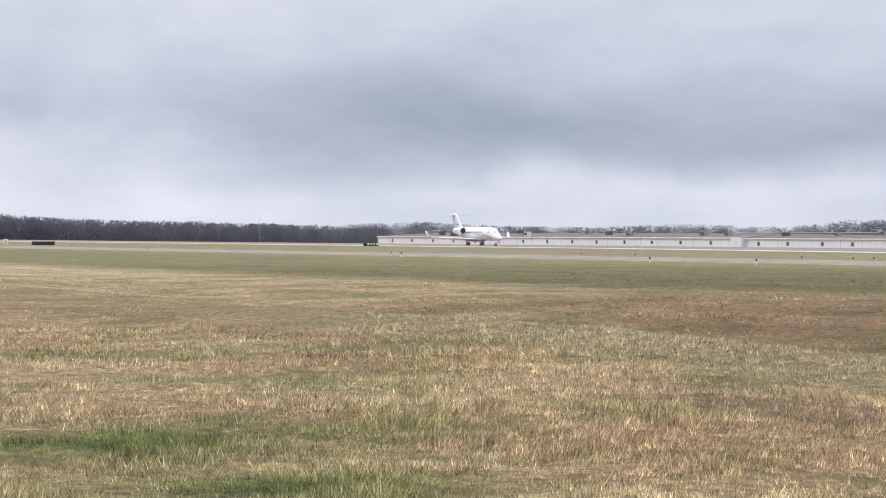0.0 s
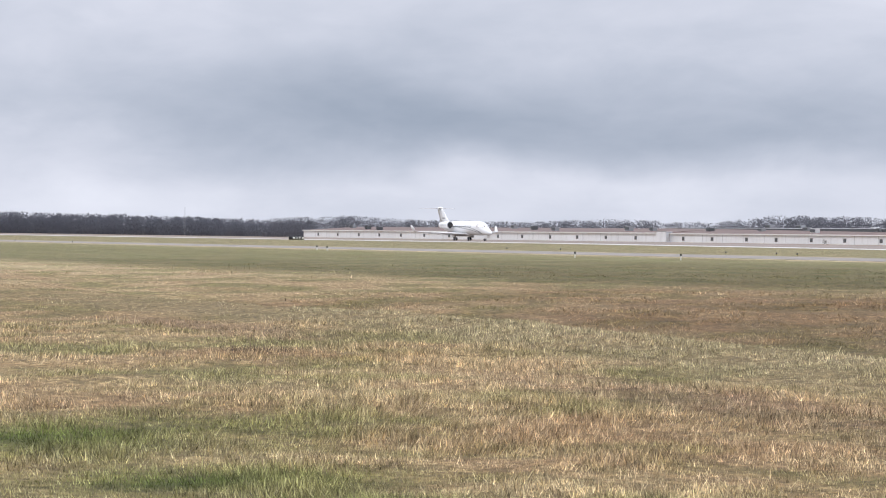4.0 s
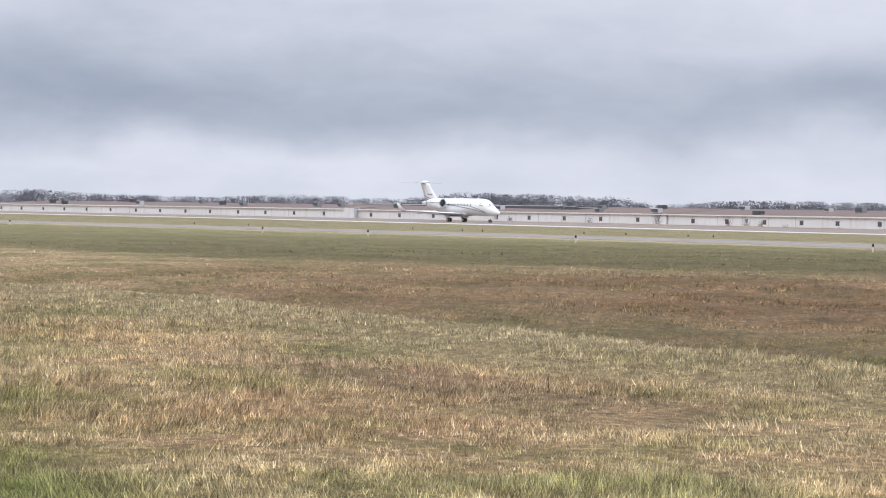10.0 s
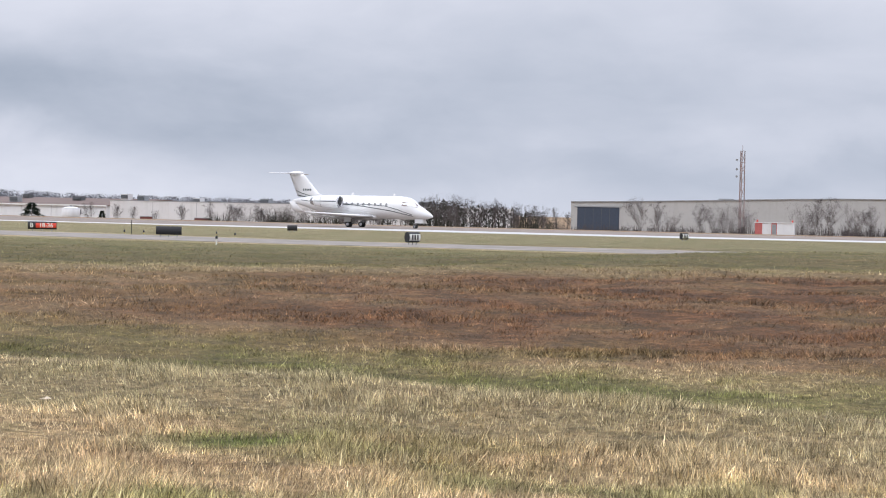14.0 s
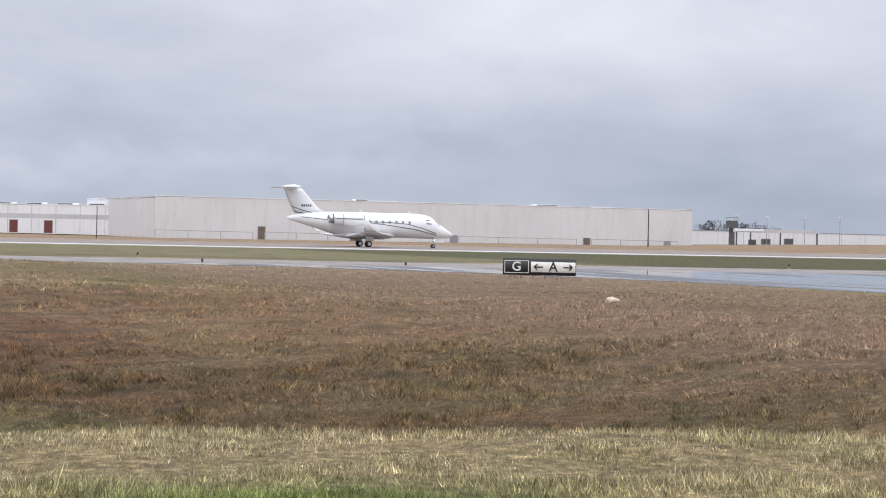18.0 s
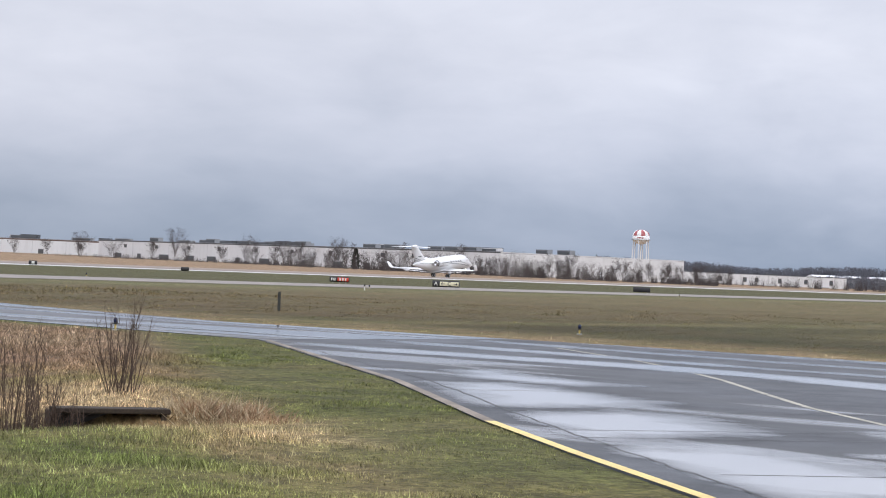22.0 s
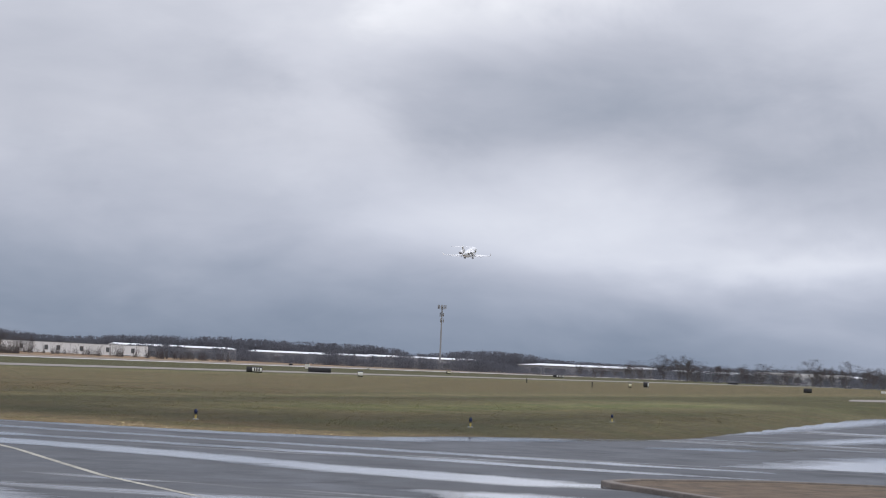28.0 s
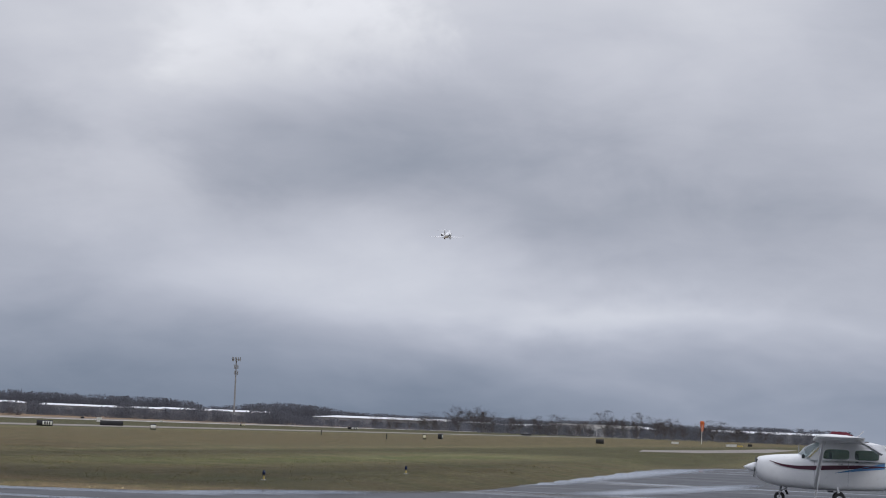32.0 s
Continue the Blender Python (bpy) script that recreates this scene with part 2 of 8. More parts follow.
def grass_colours(nt, position, zone, band):
    """Colour of the sward: straw, brown weeds, red-brown bank and green, in patches. zone: red = bank weeds, green = fresh grass, blue = dark olive field."""
    sep = nt.nodes.new("ShaderNodeSeparateColor")
    nt.links.new(zone, sep.inputs[0])
    patch = noise_at(nt, position, 0.16, 5, 0.6, (1, 1, 0))
    small = noise_at(nt, position, 0.9, 5, 0.65, (1, 1, 0), (7, 3, 0))
    tiny = noise_at(nt, position, 7.0, 4, 0.7, (1, 1, 0), (2, 9, 0))
    straw = mixc(nt, ramp(nt, tiny, [(0.35, 0.0), (0.65, 1.0)]), (0.36, 0.275, 0.155), (0.75, 0.615, 0.39))
    brown = mixc(nt, ramp(nt, tiny, [(0.35, 0.0), (0.65, 1.0)]), (0.27, 0.185, 0.105), (0.54, 0.40, 0.24))
    bank = mixc(nt, ramp(nt, small, [(0.35, 0.0), (0.65, 1.0)]), (0.064, 0.031, 0.017), (0.245, 0.122, 0.060))
    green = mixc(nt, ramp(nt, small, [(0.35, 0.0), (0.65, 1.0)]), (0.064, 0.098, 0.020), (0.215, 0.262, 0.076))
    olive = mixc(nt, ramp(nt, mathn(nt, "ADD", mathn(nt, "MULTIPLY", patch, 0.55), mathn(nt, "MULTIPLY", small, 0.45)), [(0.38, 0.0), (0.62, 1.0)]), (0.035, 0.048, 0.0115), (0.068, 0.055, 0.021))
    olive = mixc(nt, mathn(nt, "MULTIPLY", ramp(nt, tiny, [(0.45, 0.0), (0.7, 1.0)]), 0.4), olive, (0.105, 0.085, 0.034))
    streaks = noise_at(nt, position, 0.5, 4, 0.6, (0.12, 1.0, 0), (6, 6, 0))
    olive = mixc(nt, 1.0, olive, ramp(nt, streaks, [(0.32, 0.8), (0.68, 1.25)]), "MULTIPLY")
    col = mixc(nt, ramp(nt, mathn(nt, "ADD", mathn(nt, "MULTIPLY", patch, 0.6), mathn(nt, "MULTIPLY", small, 0.4)), [(0.42, 0.0), (0.6, 1.0)]), straw, brown)
    col = mixc(nt, mathn(nt, "MULTIPLY", ramp(nt, noise_at(nt, position, 0.35, 4, 0.6, (1, 1, 0), (5, 1, 0)), [(0.44, 0.0), (0.60, 1.0)]), 0.55), col, green)
    redmask = mathn(nt, "MULTIPLY", sep.outputs[0], ramp(nt, noise_at(nt, position, 0.3, 4, 0.6, (1, 1, 0), (1, 8, 0)), [(0.32, 0.7), (0.56, 1.0)]))
    col = mixc(nt, redmask, col, bank)
    greenmask = mathn(nt, "MULTIPLY", sep.outputs[1], ramp(nt, noise_at(nt, position, 0.22, 4, 0.6, (1, 1, 0), (4, 4, 0)), [(0.25, 0.6), (0.55, 1.0)]))
    col = mixc(nt, greenmask, col, green)
    col = mixc(nt, sep.outputs[2], col, olive)
    # band: above one half pale straw along the ditch's crest, below it mauve-brown dead weeds
    pale = mixc(nt, ramp(nt, tiny, [(0.35, 0.0), (0.65, 1.0)]), (0.26, 0.215, 0.122), (0.50, 0.435, 0.275))
    mauve = mixc(nt, ramp(nt, tiny, [(0.35, 0.0), (0.65, 1.0)]), (0.19, 0.125, 0.09), (0.38, 0.27, 0.20))
    patchy = ramp(nt, small, [(0.3, 0.45), (0.6, 1.0)])
    col = mixc(nt, mathn(nt, "MULTIPLY", mathn(nt, "MULTIPLY", mathn(nt, "SUBTRACT", band, 0.5), 2.0, clamp=True), patchy), col, pale)
    return mixc(nt, mathn(nt, "MULTIPLY", mathn(nt, "MULTIPLY", mathn(nt, "SUBTRACT", 0.5, band), 2.0, clamp=True), patchy), col, mauve)


def grass_material(name, blades):
    m = bpy.data.materials.new(name)
    m.use_nodes = True
    nt = m.node_tree
    b = nt.nodes["Principled BSDF"]
    geo = nt.nodes.new("ShaderNodeNewGeometry")
    at = nt.nodes.new("ShaderNodeAttribute")
    at.attribute_name = "zone"
    col = grass_colours(nt, geo.outputs["Position"], at.outputs["Color"], at.outputs["Alpha"])
    if blades:
        r = ramp(nt, geo.outputs["Random Per Island"], [(0.0, 0.38), (0.25, 0.8), (0.6, 1.35), (0.85, 1.8), (1.0, 2.1)])
        col = mixc(nt, 1.0, col, r, "MULTIPLY")
        tuft = ramp(nt, noise_at(nt, geo.outputs["Position"], 2.6, 4, 0.6, (1, 0.8, 0), (8, 2, 0)), [(0.34, 0.5), (0.5, 1.03), (0.66, 1.6)])
        col = mixc(nt, 1.0, col, tuft, "MULTIPLY")
        knot = ramp(nt, noise_at(nt, geo.outputs["Position"], 7.0, 3, 0.6, (1, 0.8, 0), (1, 5, 0)), [(0.36, 0.6), (0.64, 1.4)])
        col = mixc(nt, 1.0, col, knot, "MULTIPLY")
    else:
        bn = node(nt, "ShaderNodeBump", Strength=0.9, Distance=0.12)
        h = noise_at(nt, geo.outputs["Position"], 3.5, 6, 0.7, (1, 1, 0.3))
        nt.links.new(h, bn.inputs["Height"])
        nt.links.new(bn.outputs[0], b.inputs["Normal"])
        shade = ramp(nt, noise_at(nt, geo.outputs["Position"], 1.6, 6, 0.75, (1, 1, 0.3), (3, 3, 0)), [(0.3, 0.7), (0.7, 1.3)])
        col = mixc(nt, 1.0, col, shade, "MULTIPLY")
        # matted stalks and gaps, a few centimetres across
        mat_ = ramp(nt, noise_at(nt, geo.outputs["Position"], 9.0, 5, 0.8, (1, 1, 0), (4, 1, 0)), [(0.36, 0.5), (0.5, 0.95), (0.64, 1.6)])
        col = mixc(nt, 1.0, col, mat_, "MULTIPLY")
        weeds = ramp(nt, noise_at(nt, geo.outputs["Position"], 3.2, 5, 0.75, (1, 1, 0), (2, 7, 0)), [(0.34, 0.62), (0.5, 0.98), (0.66, 1.42)])
        col = mixc(nt, 1.0, col, weeds, "MULTIPLY")
        # dark thatch and soil plus painted shade between the single blades
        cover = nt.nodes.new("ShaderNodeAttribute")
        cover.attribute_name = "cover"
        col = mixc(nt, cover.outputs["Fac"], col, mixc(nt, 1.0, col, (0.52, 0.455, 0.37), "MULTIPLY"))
    nt.links.new(col, b.inputs["Base Color"])
    b.inputs["Roughness"].default_value = 0.85
    b.inputs["Specular IOR Level"].default_value = 0.2
    return m


def pavement_material(name, dry, wetness, streak=(0.05, 0.35, 1.0), shift=(0, 0, 0), gloss=0.35, film=0.04):
    """Worn asphalt or concrete with films of rain water lying in long shallow pools."""
    m = bpy.data.materials.new(name)
    m.use_nodes = True
    nt = m.node_tree
    b = nt.nodes["Principled BSDF"]
    geo = nt.nodes.new("ShaderNodeNewGeometry")
    pos = geo.outputs["Position"]
    grit = noise_at(nt, pos, 30, 4, 0.7)
    worn = noise_at(nt, pos, 0.5, 7, 0.68, (1, 1, 1), shift)
    col = mixc(nt, ramp(nt, worn, [(0.35, 0.0), (0.65, 1.0)]), tuple(c * 0.68 for c in dry), tuple(c * 1.36 for c in dry))
    col = mixc(nt, 1.0, col, ramp(nt, grit, [(0.3, 0.8), (0.7, 1.2)]), "MULTIPLY")
    pool = noise_at(nt, pos, 1.0, 4, 0.5, streak, shift, 0.6)
    wet = ramp(nt, pool, [(max(0.0, 0.62 - wetness), 0.0), (min(1.0, 0.66 - wetness), 1.0)])
    damp = ramp(nt, pool, [(max(0.0, 0.5 - wetness), 0.0), (min(1.0, 0.64 - wetness), 1.0)])
    col = mixc(nt, damp, col, tuple(c * 0.55 for c in dry))
    nt.links.new(col, b.inputs["Base Color"])
    b.inputs["Specular IOR Level"].default_value = gloss
    rough = mixc(nt, damp, (0.8, 0.8, 0.8), (0.5, 0.5, 0.5))
    rough = mixc(nt, wet, rough, (film, film, film))
    nt.links.new(rough, b.inputs["Roughness"])
    bn = node(nt, "ShaderNodeBump", Distance=0.004)
    nt.links.new(mathn(nt, "SUBTRACT", 0.45, mathn(nt, "MULTIPLY", wet, 0.44)), bn.inputs["Strength"])
    nt.links.new(grit, bn.inputs["Height"])
    nt.links.new(bn.outputs[0], b.inputs["Normal"])
    return m


def water_material():
    """Thin film of water; its shore breaks up where the asphalt's grain stands out of it."""
    m = bpy.data.materials.new("rain_water")
    m.use_nodes = True
    nt = m.node_tree
    b = nt.nodes["Principled BSDF"]
    geo = nt.nodes.new("ShaderNodeNewGeometry")
    at = nt.nodes.new("ShaderNodeAttribute")
    at.attribute_name = "depth"
    n = noise_at(nt, geo.outputs["Position"], 0.9, 6, 0.6, (1.0, 0.7, 0), (0, 0, 0), 0.5)
    fine = noise_at(nt, geo.outputs["Position"], 5.0, 4, 0.6, (1.0, 0.4, 0), (3, 0, 0), 0.2)
    level = mathn(nt, "ADD", at.outputs["Fac"], mathn(nt, "ADD", mathn(nt, "MULTIPLY", mathn(nt, "SUBTRACT", n, 0.5), 0.95), mathn(nt, "MULTIPLY", mathn(nt, "SUBTRACT", fine, 0.5), 0.3)))
    # base lifted above wet asphalt to add to the sky's reflection
    b.inputs["Base Color"].default_value = (0.2, 0.21, 0.23, 1)
    b.inputs["Roughness"].default_value = 0.2
    b.inputs["Coat Weight"].default_value = 1.0
    b.inputs["Coat Roughness"].default_value = 0.05
    b.inputs["IOR"].default_value = 1.5
    nt.links.new(ramp(nt, level, [(0.20, 0.0), (0.40, 0.5), (0.78, 1.0)]), b.inputs["Alpha"])
    bn = node(nt, "ShaderNodeBump", Strength=0.04, Distance=0.01)
    nt.links.new(fine, bn.inputs["Height"])
    nt.links.new(bn.outputs[0], b.inputs["Normal"])
    return m


WATER = water_material()
EDGE_DIRT = material("dirty_worn_edge_paint", (0.21, 0.175, 0.14), 0.8, vary=0.35, grain=2.0)
TAR = material("black_joint_tar", (0.02, 0.02, 0.022), 0.5)
KERB = material("stained_kerb_concrete", (0.16, 0.135, 0.115), 0.8, vary=0.3, grain=3.0, bump=0.01)
BED_BROWN = material("brown_planting_bed", (0.12, 0.085, 0.055), 0.95, vary=0.45, grain=6.0, bump=0.04)
GRASS_PLAIN = material("dead_grass_bed", (0.24, 0.18, 0.10), 0.9, vary=0.4, grain=8.0, bump=0.05)
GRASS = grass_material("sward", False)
BLADE = grass_material("grass_blades", True)
ASPHALT = pavement_material("wet_asphalt_apron", (0.094, 0.099, 0.108), 0.03, (0.3, 0.05, 1.0), (2, 5, 0), 0.24, 0.12)
TAXI = pavement_material("worn_taxiway_asphalt", (0.235, 0.21, 0.19), -0.14, (0.01, 0.2, 1.0))
TAXI_WET = pavement_material("wet_taxiway_asphalt", (0.14, 0.145, 0.155), 0.13, (0.3, 0.03, 1.0), (1, 2, 0))
# near-white base stands for the sky mirrored at a grazing angle in water
SHOULDER = pavement_material("wet_shoulder_sky_shine", (0.85, 0.85, 0.86), 0.36, (0.004, 0.09, 1.0), (9, 4, 0), 1.0, 0.3)
RUNWAY = pavement_material("wet_runway_asphalt", (0.25, 0.205, 0.175), -0.02, (0.004, 0.09, 1.0), (4, 4, 0), 0.2, 0.35)
WHITE_PAINT = material("white_marking_paint", (0.78, 0.78, 0.76), 0.6, vary=0.08, stain=0.1)
YELLOW_PAINT = material("yellow_marking_paint", (0.72, 0.54, 0.2), 0.6, vary=0.15)
FADED_PAINT = material("faded_pale_marking_paint", (0.36, 0.34, 0.28), 0.7, vary=0.3, grain=3.0)
JET_WHITE = material("white_aircraft_paint", (0.80, 0.80, 0.80), 0.22, vary=0.02, grain=1.0)
JET_TRIM = material("dark_teal_trim_paint", (0.05, 0.07, 0.075), 0.35, vary=0.1)
WINDOW_PALE = material("pale_blinded_cabin_glass", (0.26, 0.265, 0.27), 0.15, vary=0.1)
# brown of the grass mirrored in the cockpit glass is put into its colour
CABIN_GLASS = material("cockpit_glass_brown_reflection", (0.19, 0.14, 0.125), 0.3, vary=0.1, spec=0.25)
JET_METAL = material("polished_bare_metal", (0.55, 0.55, 0.56), 0.25, 1.0, 0.05)
JET_DARK = material("dark_engine_inside", (0.03, 0.03, 0.032), 0.5)
RUBBER = material("black_tyre_rubber", (0.025, 0.025, 0.026), 0.8)
WALL_WHITE = material("white_metal_cladding", (0.74, 0.75, 0.76), 0.55, vary=0.05, grain=0.2, stain=0.15)
WALL_PALE = material("pale_grey_cladding", (0.66, 0.65, 0.645), 0.6, vary=0.05, grain=0.2, stain=0.12)
WALL_HANGAR = material("weathered_pale_hangar_cladding", (0.43, 0.425, 0.415), 0.65, vary=0.05, grain=0.2, stain=0.15)
WALL_BLUE = material("pale_blue_cladding", (0.50, 0.55, 0.62), 0.6, vary=0.05, grain=0.2)
ROOF_BROWN = material("brown_roof_sheet", (0.15, 0.105, 0.09), 0.8, vary=0.12, grain=0.3)
DARK_BLUE = material("dark_blue_door_paint", (0.04, 0.055, 0.085), 0.5)
DARK_GREY = material("dark_grey_metal", (0.09, 0.095, 0.1), 0.6)
MID_GREY = material("grey_galvanised_metal", (0.30, 0.31, 0.32), 0.55, 0.3)
BLACK = material("matt_black_sheet", (0.018, 0.018, 0.02), 0.6)


# ---- ground ----
def smooth(a, b, x):
    t = np.clip((x - a) / (b - a), 0, 1)
    return t * t * (3 - 2 * t)


def ditch(x):
    """Near crest, bottom, far top (y) and depth of the drainage ditch at x."""
    crest = np.interp(x, (-60, -41, -33, -16, -4, 4, 10, 17, 30), (23, 21.5, 22, 18.8, 17.5, 17, 15.5, 13.5, 12))
    top = np.interp(x, (-62, -46, -31, -14, 5, 15, 25, 36), (40, 46, 54, 62, 60, 56, 42, 34))
    depth = np.interp(x, (-80, -50, -35, -16, 0, 11, 14.5, 17, 19, 21), (0, 0.45, 0.95, 1.35, 1.5, 1.4, 0.85, 0.36, 0.2, 0))
    return crest, crest + 3.8, top, depth


def sag(x, y):
    """Runway and parallel taxiway dip a little for a stretch."""
    x, y = np.asarray(x, float), np.asarray(y, float)
    far = np.interp(x, (-280, -170, -84, -30, 50, 100, 170), (0, -0.22, -0.25, -0.12, -0.12, -0.08, 0))
    near = np.interp(x, (-100, -62, -40, 0), (0, -0.12, -0.08, 0))
    beyond = smooth(112, 165, y)
    return near * smooth(84, 97, y) * (1 - beyond) + far * beyond * (1 - smooth(262, 330, y))


def apron_fall(x):
    """The apron drains gently away to the south-east."""
    return -0.36 * smooth(48, 75, np.asarray(x, float))


def height(x, y):
    """Ground level; the airfield is a plane with one ditch, and the land beyond the runway lies lower or higher."""
    x, y = np.asarray(x, float), np.asarray(y, float)
    crest, low, top, depth = ditch(x)
    down = smooth(0, 1, (y - crest) / (low - crest))
    rise = np.clip((y - low) / (top - low), 0, 1)
    cut = np.where(y < low, down, (1 - rise) ** 1.35)
    z = -depth * np.where(y < crest, 0, np.where(y > top, 0, cut))
    # the drain's cover lies flush with the grass behind it
    ahead, aside = (x - 18.0) * 0.73 + (y - 16.45) * 0.68, (x - 18.0) * 0.68 - (y - 16.45) * 0.73
    z = z + 0.26 * smooth(0.05, 0.35, ahead) * np.exp(-(aside / 0.9) ** 2 - (ahead / 3.0) ** 2)
    # a slight rise of the field hides the taxiway for a stretch
    z = z + 0.44 * smooth(42, 82, y) * (1 - smooth(87, 97, y)) * smooth(-38, -25, x) * (1 - smooth(3, 24, x))
    z = z - 0.22 * np.exp(-(aside / 0.8) ** 4 - ((ahead + 0.3) / 0.45) ** 2)
    far = smooth(264, 420, y)
    side = np.interp(np.degrees(np.arctan2(x, np.maximum(y, 1))), (-60, -25, 0, 25, 33, 60, 75), (-3.2, -2.6, -1.6, -0.6, 1.2, 0.4, 0.0))
    return z + sag(x, y) + far * side + apron_fall(x) * (1 - smooth(11.5, 15.5, y)) * smooth(46, 50, x) * (1 - smooth(204, 236, x))


def lawn_edge(x, y):
    """How far a point lies outside the apron's edge, on the grass."""
    return y - np.interp(x, (9, 14.7, 20.4, 36.5, 38.3), (0, 7.4, 13.2, 29.5, 60))


def zones(x, y):
    """Red: weeds on the bank; green: fresh grass; blue: dark olive field grass."""
    crest, low, top, depth = ditch(x)
    start = low + np.interp(x, (-44, -36, -24, -12, 2, 9), (1, 4, 8, 11, 9, 2))
    on_bank = smooth(start - 3, start + 7, y) * (1 - smooth(top - 1.5, top + 2.0, y)) * smooth(-62, -40, x) * (1 - smooth(24, 40, x))
    red = on_bank * (0.62 + 0.33 * smooth(-36, -20, x)) * (1 - 0.3 * smooth(4, 16, x))
    green = (0.4 - 0.3 * smooth(-25, 5, x)) * smooth(-4, 6, y - top) * (1 - smooth(86, 97, y)) * (1 - 0.5 * smooth(0, 30, x))
    green = np.maximum(green, 0.55 * smooth(low + 2, low + 5, y) * (1 - smooth(low + 8, low + 13, y)) * smooth(-34, -16, x) * (1 - smooth(2, 9, x)))
    green = np.maximum(green, 0.86 * (1 - smooth(2.0, 5.5, lawn_edge(x, y))) * smooth(9, 12, x) * (1 - smooth(38, 40, x)))
    green = np.maximum(green, 0.22 * smooth(24, 30, y) * (1 - smooth(70, 90, y)) * smooth(20, 26, x) * (1 - smooth(38, 40, x)))
    green = np.maximum(green, 0.12 * smooth(112, 118, y) * (1 - smooth(185, 192, y)))
    olive = smooth(42, 56, x) * (1 - smooth(192, 200, y)) * 0.95
    # the field south of the link: red-brown dead grass far off, a tan margin along the paving
    field = smooth(46, 56, x) * (1 - smooth(94, 98, y))
    dead = field * smooth(34, 46, y + 0.04 * (x - 60)) * (1 - smooth(78, 92, y))
    margin = field * (1 - smooth(1.2, 3.6, y - np.interp(x, (48, 53, 60.2, 77.5, 91, 114, 139, 151), (15.0, 14.0, 13.6, 13.9, 12.9, 13.2, 11.4, 7.8)))) * (x > 47)
    olive = olive * (1 - 0.3 * dead) * (1 - 0.12 * margin)
    red = np.maximum(red, 0.65 * dead)
    olive = np.maximum(olive, (0.52 + 0.18 * smooth(-140, 0, x)) * smooth(111, 113, y) * (1 - smooth(192, 200, y)))
    red = np.maximum(red, 0.3 * smooth(-2, 6, y - top) * (1 - smooth(74, 84, y)) * (1 - smooth(-5, 10, x)))
    olive = np.maximum(olive, (0.48 - 0.16 * smooth(-30, -5, x)) * smooth(-2, 6, y - top) * (1 - smooth(92, 98, y)) * (1 - smooth(24, 34, x)))
    olive = np.maximum(olive, 0.45 * smooth(crest + 0.6, crest + 2.0, y) * (1 - smooth(low + 6, low + 11, y)) * smooth(-44, -28, x) * (1 - smooth(6, 14, x)))
    olive = np.maximum(olive, 0.42 * smooth(low + 1, low + 4, y) * (1 - smooth(low + 15, low + 22, y)) * smooth(-10, 4, x) * (1 - smooth(16, 22, x)))
    olive = np.maximum(olive, 0.3 * (1 - smooth(2.5, 6.0, lawn_edge(x, y))) * smooth(12, 15, x) * (x < 42))
    for px, py, r in ((-16.6, 6.5, 1.6), (-13.4, 6.4, 1.2), (-11.6, 6.2, 1.3), (-8.5, 13.65, 0.6), (10.0, 10.6, 4.6), (13.6, 12.4, 2.6), (4.0, 13.4, 2.4)):
        green = np.maximum(green, np.exp(-((x - px) ** 2 + (y - py) ** 2) / r ** 2))
    for py, w, k in ((38.0, 1.1, 0.4), (92.0, 4.0, 0.3)):
        olive = olive * (1 - k * np.exp(-((y - py - 0.8 * np.sin(x * 0.05) + 0.035 * np.clip(x - 60, 0, 100)) / w) ** 2) * (x > 46))
        green = np.maximum(green, 0.5 * np.exp(-((y - py - 0.8 * np.sin(x * 0.05) + 0.035 * np.clip(x - 60, 0, 100)) / w) ** 2) * (x > 46))
    # a tongue of dead tan grass runs from the drain towards the viewer
    along = (x - 18.6) * 0.76 + (y - 14.8) * 0.65
    across = (x - 18.6) * 0.65 - (y - 14.8) * 0.76
    tongue = np.exp(-(across / 0.9) ** 2) * smooth(-6.5, -4.0, along) * (1 - smooth(0.8, 2.0, along))
    green, olive = green * (1 - 0.85 * tongue), olive * (1 - 0.85 * tongue)
    fresh = np.exp(-((y - 27 + 0.07 * (x - 60)) / 4.5) ** 2) * smooth(56, 80, x) * (1 - smooth(130, 165, x))
    green, olive = np.maximum(green, 0.8 * fresh), olive * (1 - 0.55 * fresh)
    red = np.maximum(red, 0.75 * smooth(256, 262, y))
    red = np.maximum(red, 0.4 * smooth(-6, 10, x) * (1 - smooth(34, 40, x)) * smooth(24, 34, y) * (1 - smooth(88, 97, y)) * smooth(2, 5, lawn_edge(x, y)))
    return np.clip(red, 0, 1), np.clip(green, 0, 1), np.clip(olive, 0, 1)


def level(x, y):
    """The turf's surface: the ground's plan with humps of tussocky grass."""
    x, y = np.asarray(x, float), np.asarray(y, float)
    r = np.hypot(x, y)
    lump = np.zeros_like(x)
    rng = np.random.default_rng(5)
    for k in range(26):
        w = rng.uniform(0.25, 2.6)
        d = rng.uniform(0, 6.28)
        lump += np.sin((x * math.cos(d) + y * math.sin(d)) * w + rng.uniform(0, 6.28)) / 26 ** 0.5
    rough = np.where((y < 92) & (r > 5) & (r < 90) & ~((x > 17) & (y < 14)), 1.0, 0.0) * (1 - smooth(30, 37, x)) * np.where(x > 5, smooth(0.5, 2.5, lawn_edge(x, y)), 1.0)
    crest, low, top, depth = ditch(x)
    lip = 0.10 * np.exp(-((y - crest + 0.7) / 1.3) ** 2) * smooth(0.2, 0.8, depth)
    return height(x, y) + lip + lump * rough * (0.02 + 0.022 * zones(x, y)[0]) + 0.02


